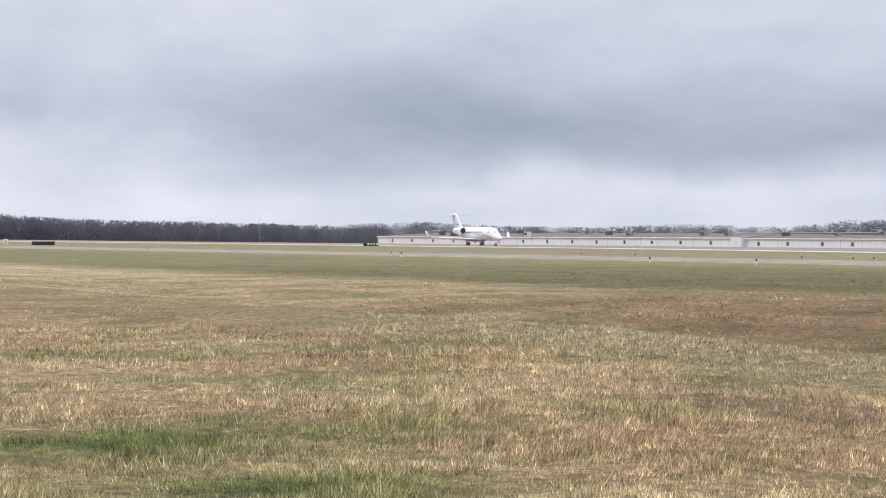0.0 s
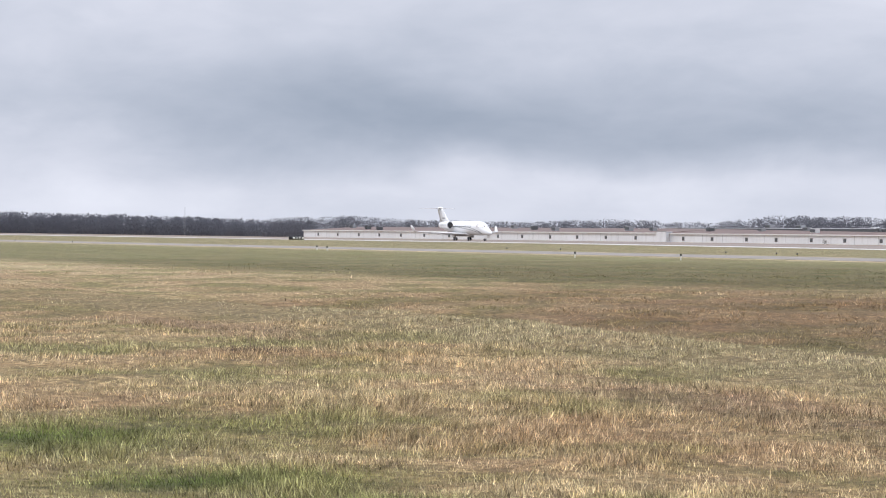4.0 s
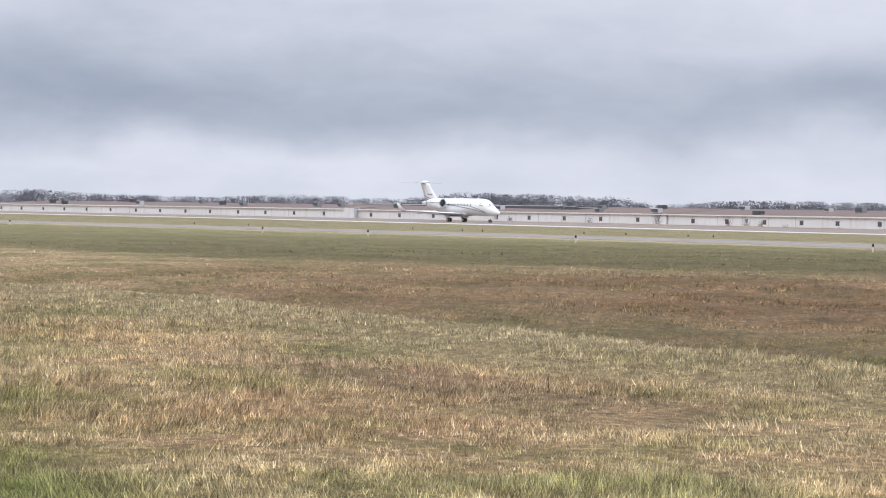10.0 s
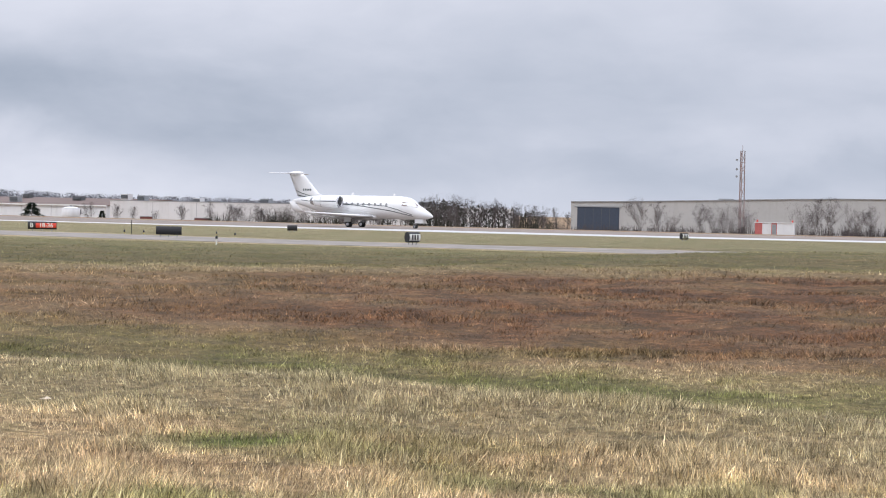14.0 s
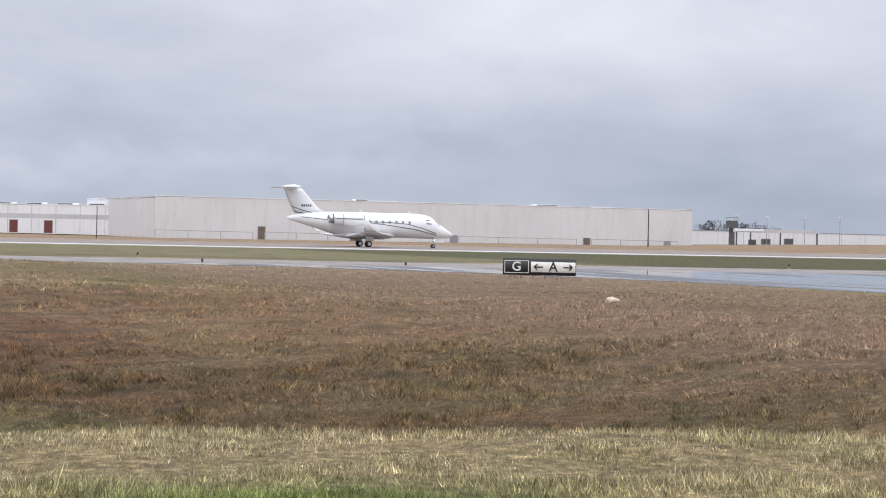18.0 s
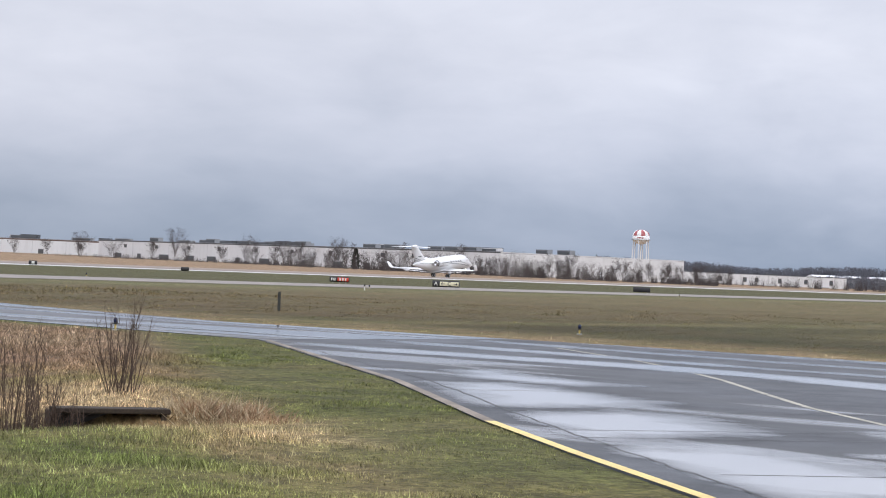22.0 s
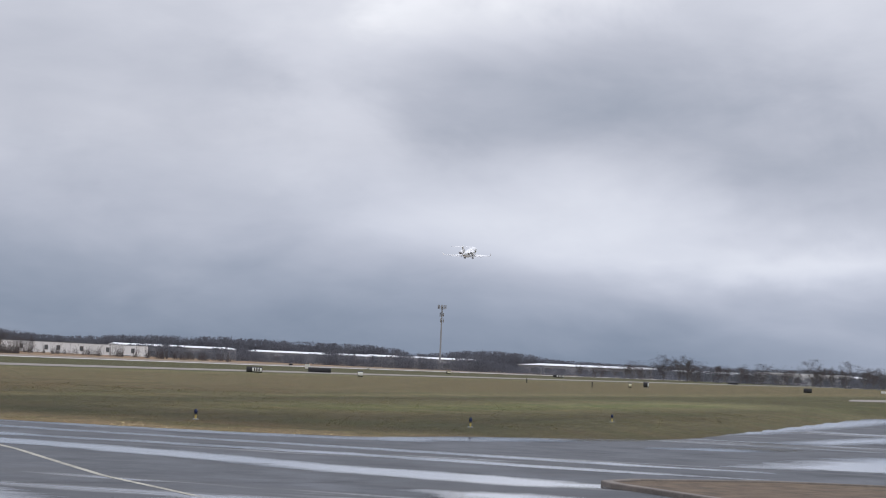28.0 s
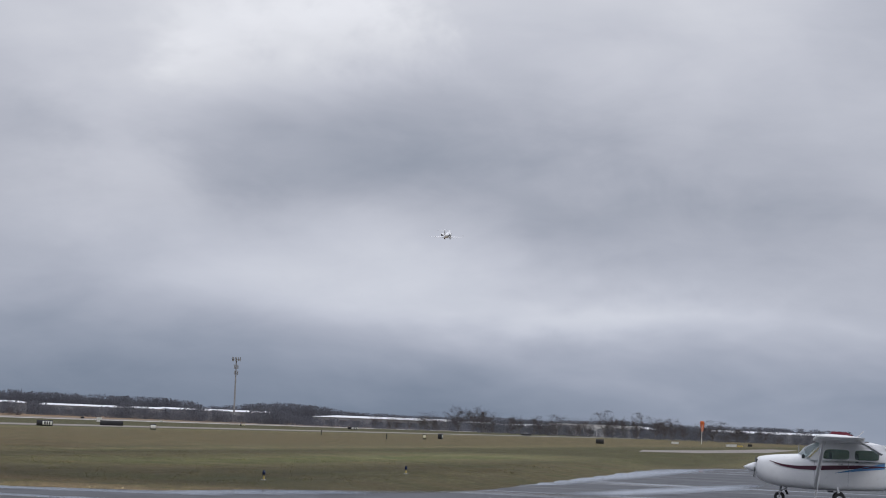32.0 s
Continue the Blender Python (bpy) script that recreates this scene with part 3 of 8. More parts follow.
def crest_band(x, y):
    """One half where nothing stands out; see the sward's colours."""
    crest, low, top, depth = ditch(x)
    near = smooth(0.15, 0.7, depth) * (1 - smooth(7, 14, x))
    pale = smooth(crest - 4.2, crest - 2.2, y) * (1 - smooth(crest + 0.2, crest + 1.0, y)) * near
    mauve = smooth(crest - 6.5, crest - 5.6, y) * (1 - smooth(crest - 4.6, crest - 3.6, y)) * near * (0.5 + 0.5 * np.sin(x * 0.35 + 1.0)) * (1 - smooth(-8, -1, x))
    fringe = smooth(top - 4.5, top - 2.5, y) * (1 - smooth(top - 1.0, top + 1.5, y)) * near
    tan = smooth(12, 21, x) * (1 - smooth(35, 39, x)) * smooth(low + 3, low + 9, y) * (1 - smooth(88, 97, y)) * smooth(2, 5, lawn_edge(x, y))
    return np.clip(0.5 + 0.5 * pale + 0.25 * fringe - 0.3 * mauve - 0.4 * tan - 0.12 * smooth(256, 262, y), 0, 1)


def make_ground():
    az = np.radians(np.concatenate([np.arange(-96, 104, 0.5), np.arange(104, 264, 4.0)]))
    rad = np.concatenate([[0.0, 2, 4, 6, 8, 10], np.arange(11.5, 82, 0.4), np.geomspace(83, 4900, 90)])
    a, r = np.meshgrid(az, rad)
    x, y = r * np.sin(a), r * np.cos(a)
    z = level(x, y)
    n, k = z.shape
    i, j = np.meshgrid(np.arange(n - 1), np.arange(k), indexing="ij")
    j2 = (j + 1) % k
    faces = np.stack([i * k + j, (i + 1) * k + j, (i + 1) * k + j2, i * k + j2], -1).reshape(-1, 4)[:, ::-1]
    me = bpy.data.meshes.new("ground")
    me.vertices.add(n * k)
    me.vertices.foreach_set("co", np.stack([x, y, z], -1).astype(np.float32).ravel())
    me.loops.add(faces.size)
    me.loops.foreach_set("vertex_index", faces.astype(np.int32).ravel())
    me.polygons.add(len(faces))
    me.polygons.foreach_set("loop_start", np.arange(0, faces.size, 4, dtype=np.int32))
    me.polygons.foreach_set("use_smooth", np.ones(len(faces), bool))
    me.update(calc_edges=True)
    red, green, olive = zones(x, y)
    col = np.ones((n * k, 4), np.float32)
    col[:, 0], col[:, 1], col[:, 2] = red.ravel(), green.ravel(), olive.ravel()
    col[:, 3] = crest_band(x, y).ravel()
    # how strongly the blades' shade is put into the ground colour, less further off
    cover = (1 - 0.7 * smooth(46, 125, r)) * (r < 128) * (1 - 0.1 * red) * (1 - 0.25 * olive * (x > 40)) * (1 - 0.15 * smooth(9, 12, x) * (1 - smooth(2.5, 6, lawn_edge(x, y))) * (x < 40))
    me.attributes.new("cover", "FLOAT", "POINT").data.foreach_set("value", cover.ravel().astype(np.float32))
    me.color_attributes.new("zone", "FLOAT_COLOR", "POINT").data.foreach_set("color", col.ravel())
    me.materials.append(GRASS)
    me.validate()
    return tagged(new("ground", me), "dormant straw-coloured mown grass with brown and green patches", "ground", kind="structure")


make_ground()


def slab(name, outline, z0, mat, label, thick=0.2):
    m = Mesh()
    m.loft([[(x, y, z0 - thick) for x, y in outline], [(x, y, z0) for x, y in outline]])
    return tagged(part(name, m, mat), label, "pavement", kind="structure")


def strip(name, points, width, z, mat, label):
    """A painted line along points."""
    m = Mesh()
    for (x0, y0), (x1, y1) in zip(points, points[1:]):
        d = Vector((x1 - x0, y1 - y0)).normalized()
        nx, ny = -d.y * width / 2, d.x * width / 2
        m.face((x0 - nx, y0 - ny, z), (x1 - nx, y1 - ny, z), (x1 + nx, y1 + ny, z), (x0 + nx, y0 + ny, z))
    return tagged(part(name, m, mat), label, "marking", kind="structure")


RUNWAY_X = [-1400, -600, *range(-300, 201, 10), 400, 900, 1700]


def long_slab(name, y0, y1, z0, mat, label, category="pavement", thick=0.2):
    """A paved strip along the runway that follows the ground's dip."""
    m = Mesh()
    near, far = (y if callable(y) else (lambda x, y=y: y) for y in (y0, y1))
    rim = [(x, near(x), far(x), z0 + float(sag(x, near(x))), z0 + float(sag(x, far(x)))) for x in RUNWAY_X]
    m.loft([[(x, a, za - thick), (x, a, za), (x, b, zb), (x, b, zb - thick)] for x, a, b, za, zb in rim])
    return tagged(part(name, m, mat), label, category, kind="structure")


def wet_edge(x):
    """Far rim of the whitened shoulder; water stands wider where the runway dips."""
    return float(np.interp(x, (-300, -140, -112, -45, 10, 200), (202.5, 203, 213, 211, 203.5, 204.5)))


long_slab("runway_shoulder", 194, wet_edge, 0.03, SHOULDER, "wet strip along the runway edge, painted white as sky reflection")
long_slab("runway", wet_edge, 258, 0.03, RUNWAY, "wet grey asphalt runway with pale sky reflections")
long_slab("runway_edge_line", 195.9, 197.1, 0.036, WHITE_PAINT, "white painted runway edge line", "marking", 0.004)
long_slab("taxiway_parallel", 98, 111, 0.03, TAXI, "pale worn asphalt parallel taxiway")
# Link taxiway, apron and their water
TAXI_G = [(36.5, 29.5), (45.8, 29.0), (45.5, 38), (48.5, 48), (52.5, 58), (54.5, 72), (58, 84), (66, 92), (80, 98), (14, 98), (26, 93.5), (33, 85), (37, 74), (38.3, 60), (38.3, 42)]
slab("taxiway_link", TAXI_G, 0.034, TAXI_WET, "wet grey asphalt link taxiway with shining films of water")
APRON = [(36.5, 29.5), (26.2, 18.6), (20.4, 13.2), (17.6, 10.4), (14.7, 7.4), (9, 0), (4, -60), (48, -60), (48, 15.0), (47.5, 15.2), (45.9, 18), (45.8, 29.0)]
SOUTH_EDGE = ((48, 15.0), (53, 14.0), (60.2, 13.6), (77.5, 13.9), (91, 12.9), (114, 13.2), (139, 11.4), (151, 7.8), (200, 2))
slab("taxiway_far", [(225, 21.5), (240, 16.5), (300, 11), (420, 10), (420, 15), (300, 19), (250, 23.5)], 0.03, TAXI, "worn grey asphalt taxiway far across the grass")
slab("apron", APRON, 0.038, ASPHALT, "dark wet asphalt apron with streaks of standing water")


def apron_z(x):
    return 0.038 + float(apron_fall(x))


def south_apron():
    m = Mesh()
    xs = np.concatenate([np.arange(48, 80, 2.0), np.arange(80, 201, 8.0)])
    edge = [float(np.interp(x, [e[0] for e in SOUTH_EDGE], [e[1] for e in SOUTH_EDGE])) for x in xs]
    m.loft([[(x, -60, apron_z(x)), (x, e, apron_z(x)), (x, e, apron_z(x) - 0.08), (x, -60, apron_z(x) - 0.08)] for x, e in zip(xs, edge)])
    tagged(part("apron_south", m, ASPHALT), "dark wet asphalt apron falling gently away", "pavement", kind="structure")


south_apron()
SOUTH_OUTLINE = [(48, -60), *SOUTH_EDGE, (200, -60)]
strip("apron_edge_line", [(20.5, 13.22), (17.7, 10.42), (14.8, 7.4), (9.2, 0)], 0.13, 0.044, YELLOW_PAINT, "yellow painted apron edge line")
strip("faded_edge_line", [(36.3, 29.1), (26.3, 18.6), (20.5, 13.22)], 0.15, 0.044, EDGE_DIRT, "worn dirty brown apron edge line")
strip("guide_line", [(42, 25.4), (38.6, 21.6), (35.9, 19.1), (33.0, 16.7), (30.0, 14.5), (27.3, 12.5), (24.5, 10.0), (22.4, 7.9), (20.0, 5.3), (18.2, 2.8), (17, 0)], 0.11, 0.0405, FADED_PAINT, "worn cream taxi guide line")
for line in ([(25.0, 17.0), (33.0, 12.2)], [(22.0, 14.4), (30.5, 8.8)], [(20.0, 12.2), (27.0, 7.4)], [(19.2, 11.6), (24.6, 7.6)], [(17.0, 8.6), (20.5, 5.6)]):
    strip("paving_seam", line, 0.03, 0.0455, TAR, "dark tar-filled paving seam")
crack_rng = random.Random(3)
crack = [(34.2, 26.4), (26.75, 18.3), (20.95, 12.85), (18.1, 10.05), (15.2, 7.1)]
crack = [(x0 + (x1 - x0) * i / 14 + crack_rng.uniform(-0.03, 0.03), y0 + (y1 - y0) * i / 14 + crack_rng.uniform(-0.03, 0.03)) for (x0, y0), (x1, y1) in zip(crack, crack[1:]) for i in range(14)]
strip("cracked_edge", crack, 0.022, 0.0455, TAR, "dark crack along the apron's edge")


FILMS = iter(range(999))


def puddle(outline, z=0.042, soft=0.7):
    """A film of rain water, deepest in its middle; its depth runs out towards the shore."""
    poly = np.array(outline, float)
    lo, hi = poly.min(0) - 0.6, poly.max(0) + 0.6
    step = 0.25 if (hi - lo).max() < 20 else 0.5
    gx, gy = np.meshgrid(np.arange(lo[0], hi[0], step), np.arange(lo[1], hi[1], step), indexing="ij")
    px, py = gx.ravel(), gy.ravel()
    near = np.full(len(px), 1e9)
    hit = np.zeros(len(px), bool)
    for (x0, y0), (x1, y1) in zip(poly, np.roll(poly, -1, 0)):
        k = np.clip(((px - x0) * (x1 - x0) + (py - y0) * (y1 - y0)) / ((x1 - x0) ** 2 + (y1 - y0) ** 2), 0, 1)
        near = np.minimum(near, np.hypot(px - x0 - k * (x1 - x0), py - y0 - k * (y1 - y0)))
        hit ^= ((y0 > py) != (y1 > py)) & (px < (x1 - x0) * (py - y0) / (y1 - y0 + 1e-12) + x0)
    deep = np.clip(0.36 + np.where(hit, near, -near) / soft * 0.5, 0, 1.0)
    deep = deep * np.where(px < 38, smooth(0.25, 1.1, -lawn_edge(px, py)), 1.0)
    n, k = gx.shape
    i, j = np.meshgrid(np.arange(n - 1), np.arange(k - 1), indexing="ij")
    q = np.stack([i * k + j, (i + 1) * k + j, (i + 1) * k + j + 1, i * k + j + 1], -1).reshape(-1, 4)
    q = q[deep[q].max(1) > 0.01]
    used, inv = np.unique(q, return_inverse=True)
    # overlapping films lie a hair apart
    zz = z + 0.0007 * (next(FILMS) % 4) + apron_fall(px[used])
    me = bpy.data.meshes.new("puddle")
    me.from_pydata(np.stack([px[used], py[used], zz], -1).tolist(), [], inv.reshape(-1, 4).tolist())
    me.attributes.new("depth", "FLOAT", "POINT").data.foreach_set("value", deep[used].astype(np.float32))
    me.materials.append(WATER)
    return tagged(new("puddle", me), "shallow film of rain water on asphalt", "water", kind="structure")


# broad pools beside the edge, along the far kerb and on the south apron, and three long runnels
puddle([(30.0, 20.3), (31.3, 20.0), (30.3, 19.0), (29.6, 17.8), (29.4, 16.3), (28.2, 16.6), (28.1, 17.6), (28.4, 18.9)], soft=0.7)
puddle([(26.6, 18.3), (27.6, 17.6), (27.1, 16.0), (25.9, 14.1), (24.6, 13.5), (23.1, 14.3), (22.6, 14.9), (24.3, 16.5)], soft=0.9)
puddle([(21.6, 14.0), (23.8, 13.5), (23.7, 12.6), (22.6, 11.0), (21.4, 10.5), (20.1, 10.9), (18.7, 11.1), (19.9, 12.4)], soft=0.9)
puddle([(18.4, 10.6), (19.9, 10.0), (19.6, 8.8), (18.7, 7.6), (18.6, 6.2), (17.4, 5.4), (15.6, 7.4), (16.4, 9.0)], soft=0.9)
puddle([(23.5, 10.2), (25.0, 9.7), (24.7, 8.7), (23.6, 7.4), (22.5, 8.0), (22.5, 9.1)], soft=0.8)
puddle([(22.5, 8.2), (23.1, 7.6), (22.8, 6.7), (21.9, 7.2)], soft=0.6)
puddle([(20.3, 8.8), (20.8, 8.6), (20.3, 8.2), (19.9, 8.5)], soft=0.4)
puddle([(45.4, 27.0), (45.4, 20.0), (46.2, 15.6), (50.0, 14.0), (56.6, 13.2), (64.0, 13.0), (68, 12.2), (60.0, 11.2), (50.5, 12.2), (45.6, 14.0), (44.2, 18.0)], soft=1.1)
puddle([(78, 13.5), (88, 12.6), (98, 12.5), (116, 12.7), (136, 10.8), (144, 8.6), (125, 9.1), (106, 9.8), (91, 10.8), (83, 11.0)], soft=1.1)
puddle([(66, 9.8), (80, 8.4), (92, 6.0), (100, 4.3), (88, 4.3), (74, 7.2)], soft=1.1)
puddle([(35.9, 28.6), (36.5, 24.0), (36.8, 19.0), (35.7, 15.2), (33.9, 11.6), (33.2, 8.6), (32.0, 5.6), (30.6, 7.7), (31.5, 10.8), (33.0, 13.6), (34.5, 17.0), (34.8, 21.0), (34.4, 25.0)], soft=0.5)
puddle([(40.3, 29), (39.6, 23), (38.7, 18.5), (38.4, 12), (37.0, 5), (36.6, 8), (37.7, 14), (38.0, 20), (38.8, 27)], soft=0.55)
puddle([(43.9, 29), (42.6, 22), (41.6, 16), (41.0, 10), (39.9, 5), (39.6, 8), (40.6, 14), (41.4, 20), (42.6, 27)], soft=0.55)
puddle([(28.2, 8.3), (29.0, 7.0), (28.0, 5.6), (26.2, 4.6), (25.4, 5.2), (26.4, 7.2)], soft=0.9)
puddle([(42, 6), (52, 4.5), (60, 1), (50, 0.5), (43, 2)], soft=1.1)
puddle([(70, -1), (84, -2), (80, -6), (66, -4)], soft=1.1)
puddle([(50, 9.2), (56, 8.2), (58, 6.4), (51, 7.2)], soft=1.1)
puddle([(30.2, 3.4), (33, 1.2), (31, -2), (27, -1)], soft=1.1)
puddle([(22.6, 3.8), (24.4, 2.0), (22.5, -1.5), (19.6, 0.5)], soft=1.1)


def water_ribbon(points, half):
    """A long narrow film of water along a line of points."""
    left, right = [], []
    for i, (x, y) in enumerate(points):
        (x0, y0), (x1, y1) = points[max(0, i - 1)], points[min(len(points) - 1, i + 1)]
        d = Vector((x1 - x0, y1 - y0)).normalized()
        left.append((x - d.y * half, y + d.x * half))
        right.append((x + d.y * half, y - d.x * half))
    puddle(left + right[::-1], soft=0.4)


EAST_EDGE = ((45.0, 29.5), (44.7, 38), (47.4, 48), (51.2, 58), (53.2, 72), (56.6, 85))
water_ribbon([(x, y) for x, y in EAST_EDGE], 0.3)
water_ribbon([(x - 1.6, y) for x, y in EAST_EDGE], 0.22)
water_ribbon([(x - 5.4, y) for x, y in EAST_EDGE[:5]], 0.2)


def kerb_island():
    isl = thing("kerb_island", (0, 0, 0.03), "low planted island edged by a stained concrete kerb", "kerb")
    outer = [(31.7, 6.45), (30.2, 5.25), (27.4, 2.95), (24.6, 0.2), (23.0, -3), (27, -9), (38, -8), (37, 0), (35.4, 4.6), (33.4, 6.5), (32.4, 6.75)]
    cx, cy = 31.0, 0.0
    n = len(outer)
    ring = lambda k, z: [(x + (cx - x) * k, y + (cy - y) * k, z) for x, y in outer]
    bevelled(part("kerb", Mesh().loft([ring(0, -0.05), ring(0, 0.085), ring(0.03, 0.09), ring(0.03, -0.05)], caps=False), KERB, isl, "damp stained concrete kerb"), 0.02)
    part("planting_bed", Mesh().face(*ring(0.03, 0.06)), BED_BROWN, isl, "bed of dead brown grass and soil")
    return isl


kerb_island()


# ---- the jet ----
def jet_ring(s, top, bottom, half, n=28):
    x, zc, rz = 10.3 - s, (top + bottom) / 2, (top - bottom) / 2
    return [(x, half * math.sin(2 * math.pi * i / n), zc + rz * math.cos(2 * math.pi * i / n)) for i in range(n)]


JET_SECTIONS = ((0.0, 1.47, 1.40, 0.03), (0.12, 1.62, 1.30, 0.16), (0.5, 1.92, 1.17, 0.42), (1.2, 2.36, 1.07, 0.72), (1.9, 2.74, 1.03, 0.95), (2.4, 3.24, 1.02, 1.09),
                (2.9, 3.53, 1.02, 1.19), (3.6, 3.68, 1.03, 1.28), (4.4, 3.74, 1.04, 1.335), (5.2, 3.75, 1.05, 1.345), (8.0, 3.75, 1.05, 1.345), (12.0, 3.75, 1.06, 1.345),
                (13.5, 3.74, 1.25, 1.28), (15.0, 3.70, 1.65, 1.08), (16.5, 3.60, 2.10, 0.78), (17.8, 3.42, 2.48, 0.48), (18.7, 3.20, 2.75, 0.24), (19.1, 3.04, 2.88, 0.08))


def jet_section(s):
    rows = JET_SECTIONS
    return [float(np.interp(s, [r[0] for r in rows], [r[i] for r in rows])) for i in (1, 2, 3)]


def jet_skin(s, z, side, out=0.012):
    """The point of the fuselage's side at station s and height z."""
    top, bottom, half = jet_section(s)
    zc, rz = (top + bottom) / 2, (top - bottom) / 2
    c = max(-1.0, min(1.0, (z - zc) / rz))
    return Vector((10.3 - s, side * (half * math.sqrt(max(0.0, 1 - c * c)) + out), z))


def skin_band(mesh, stations, z_of, width, side):
    rows = [[jet_skin(s, z_of(s) + d, side) for d in (-width / 2, width / 2)] for s in stations]
    mesh.loft(rows, closed=False)


def aerofoil(xl, xt, thick, n=7):
    """Closed outline of a section in x and height about zero, leading edge xl, trailing edge xt."""
    c = xl - xt
    us = [(i / n) ** 1.6 for i in range(n + 1)]
    yt = lambda u: thick * c * (2.97 * math.sqrt(u) - 1.26 * u - 3.52 * u ** 2 + 2.84 * u ** 3 - 1.03 * u ** 4)
    up = [(xl - u * c, yt(u)) for u in us]
    return up + [(x, -h) for x, h in reversed(up[1:-1])]


FIN = ((10.3 - 14.2, 10.3 - 18.25, 3.45, 0.045), (10.3 - 15.42, 10.3 - 18.5, 3.95, 0.055), (10.3 - 17.1, 10.3 - 19.35, 5.8, 0.05), (10.3 - 17.65, 10.3 - 19.6, 6.36, 0.045))


def fin_skin(s, z, side):
    """The point of the fin's side at station s and height z."""
    xl, xt, th = (float(np.interp(z, [f[2] for f in FIN], [f[i] for f in FIN])) for i in (0, 1, 3))
    u = min(0.97, max(0.02, (xl - (10.3 - s)) / (xl - xt)))
    half = th * (xl - xt) * (2.97 * math.sqrt(u) - 1.26 * u - 3.52 * u ** 2 + 2.84 * u ** 3 - 1.03 * u ** 4)
    return Vector((xl - u * (xl - xt), side * (half + 0.012), z))


def make_jet():
    jet = thing("business_jet", (-378, 226, 0), "white twin-engined business jet with dark pinstripes, wheels down", "aircraft")
    st = []
    for i in range(len(JET_SECTIONS) - 1):
        a, b = JET_SECTIONS[i][0], JET_SECTIONS[i + 1][0]
        st += [a, (a + b) / 2] if b - a > 0.2 else [a]
    st.append(19.1)
    part("fuselage", Mesh().loft([jet_ring(s, *jet_section(s)) for s in st]), JET_WHITE, jet, "glossy white fuselage", True)
    # belly fairing
    belly = Mesh().loft([[(10.3 - s, w * math.sin(2 * math.pi * i / 20), 1.25 + h * math.cos(2 * math.pi * i / 20)) for i in range(20)]
                         for s, w, h in ((6.6, 0.2, 0.1), (7.4, 1.1, 0.3), (8.5, 1.5, 0.42), (11.5, 1.5, 0.42), (12.8, 1.0, 0.3), (13.8, 0.2, 0.1))])
    part("belly_fairing", belly, JET_WHITE, jet, smooth=True)
    # wings with winglets, flaps and flap-track fairings
    for side in (-1, 1):
        rings = []
        for y, xl, xt, z, th in ((1.1, 10.3 - 7.3, 10.3 - 12.2, 1.28, 0.055), (3.2, 10.3 - 8.8, 10.3 - 12.25, 1.40, 0.05), (9.15, 10.3 - 11.8, 10.3 - 13.2, 1.68, 0.045)):
            rings.append([(x, side * y, z + h) for x, h in aerofoil(xl, xt, th)])
        wing = part("wing", Mesh().loft(rings), JET_WHITE, jet, "white swept wing", True)
        rings = []
        for y, xl, xt, z in ((9.15, 10.3 - 11.8, 10.3 - 13.2, 1.68), (9.42, 10.3 - 12.2, 10.3 - 13.35, 1.9), (9.72, 10.3 - 13.0, 10.3 - 13.7, 2.85)):
            rings.append([(x, side * (y - h * 0.8), z + h * 0.5) for x, h in aerofoil(xl, xt, 0.04)])
        part("winglet", Mesh().loft(rings), JET_WHITE, wing, smooth=True)
        flap = Mesh().loft([[(x, side * y, z + h) for x, h in aerofoil(xl, xl - c, 0.06)] for y, xl, c, z in ((1.3, -1.75, 0.75, 1.08), (3.2, -1.9, 0.7, 1.22), (6.3, -2.35, 0.55, 1.42))])
        part("flap", flap, JET_WHITE, wing, "lowered white flap")
        for y in (2.3, 4.0, 5.7):
            x = -1.75 - 0.12 * (y - 1.3)
            fair = Mesh().loft([[(x + dx, side * y + r * math.cos(a), 1.08 + 0.055 * (y - 1.3) + r * 1.3 * math.sin(a)) for a in np.arange(8) * math.pi / 4] for dx, r in ((0.7, 0.02), (0.3, 0.09), (-0.5, 0.08), (-1.0, 0.02))])
            part("flap_track_fairing", fair, JET_WHITE, wing, smooth=True)
    # fin and T tail
    rings = [[(x, h, z) for x, h in aerofoil(xl, xt, th)] for xl, xt, z, th in FIN]
    fin = part("fin", Mesh().loft(rings), JET_WHITE, jet, "white swept fin", True)
    cap = Mesh().loft([[(10.3 - s, w * math.cos(a), 6.32 + h * math.sin(a)) for a in np.arange(10) * math.pi / 5] for s, w, h in ((17.5, 0.03, 0.05), (17.75, 0.13, 0.17), (18.3, 0.19, 0.27), (19.0, 0.16, 0.2), (19.75, 0.02, 0.03))])
    part("fin_cap", cap, JET_WHITE, fin, smooth=True)
    for side in (-1, 1):
        rings = [[(x, side * y, z + h) for x, h in aerofoil(xl, xt, 0.04)] for y, xl, xt, z in ((0.1, 10.3 - 18.0, 10.3 - 19.6, 6.28), (4.15, 10.3 - 19.3, 10.3 - 20.05, 6.24))]
        part("tailplane", Mesh().loft(rings), JET_WHITE, jet, "white tailplane", True)
    # engines
    for side in (-1, 1):
        cy, cz, n = side * 2.2, 2.98, 24
        ring = lambda s, r: [(10.75 - s, cy + r * math.sin(2 * math.pi * i / n), cz + r * math.cos(2 * math.pi * i / n)) for i in range(n)]
        eng = part("engine_nacelle", Mesh().loft([ring(*p) for p in ((11.75, 0.57), (11.6, 0.62), (11.75, 0.68), (12.3, 0.75), (13.2, 0.76), (14.2, 0.68), (15.0, 0.56))], caps=False), JET_WHITE, jet, "white engine nacelle", True)
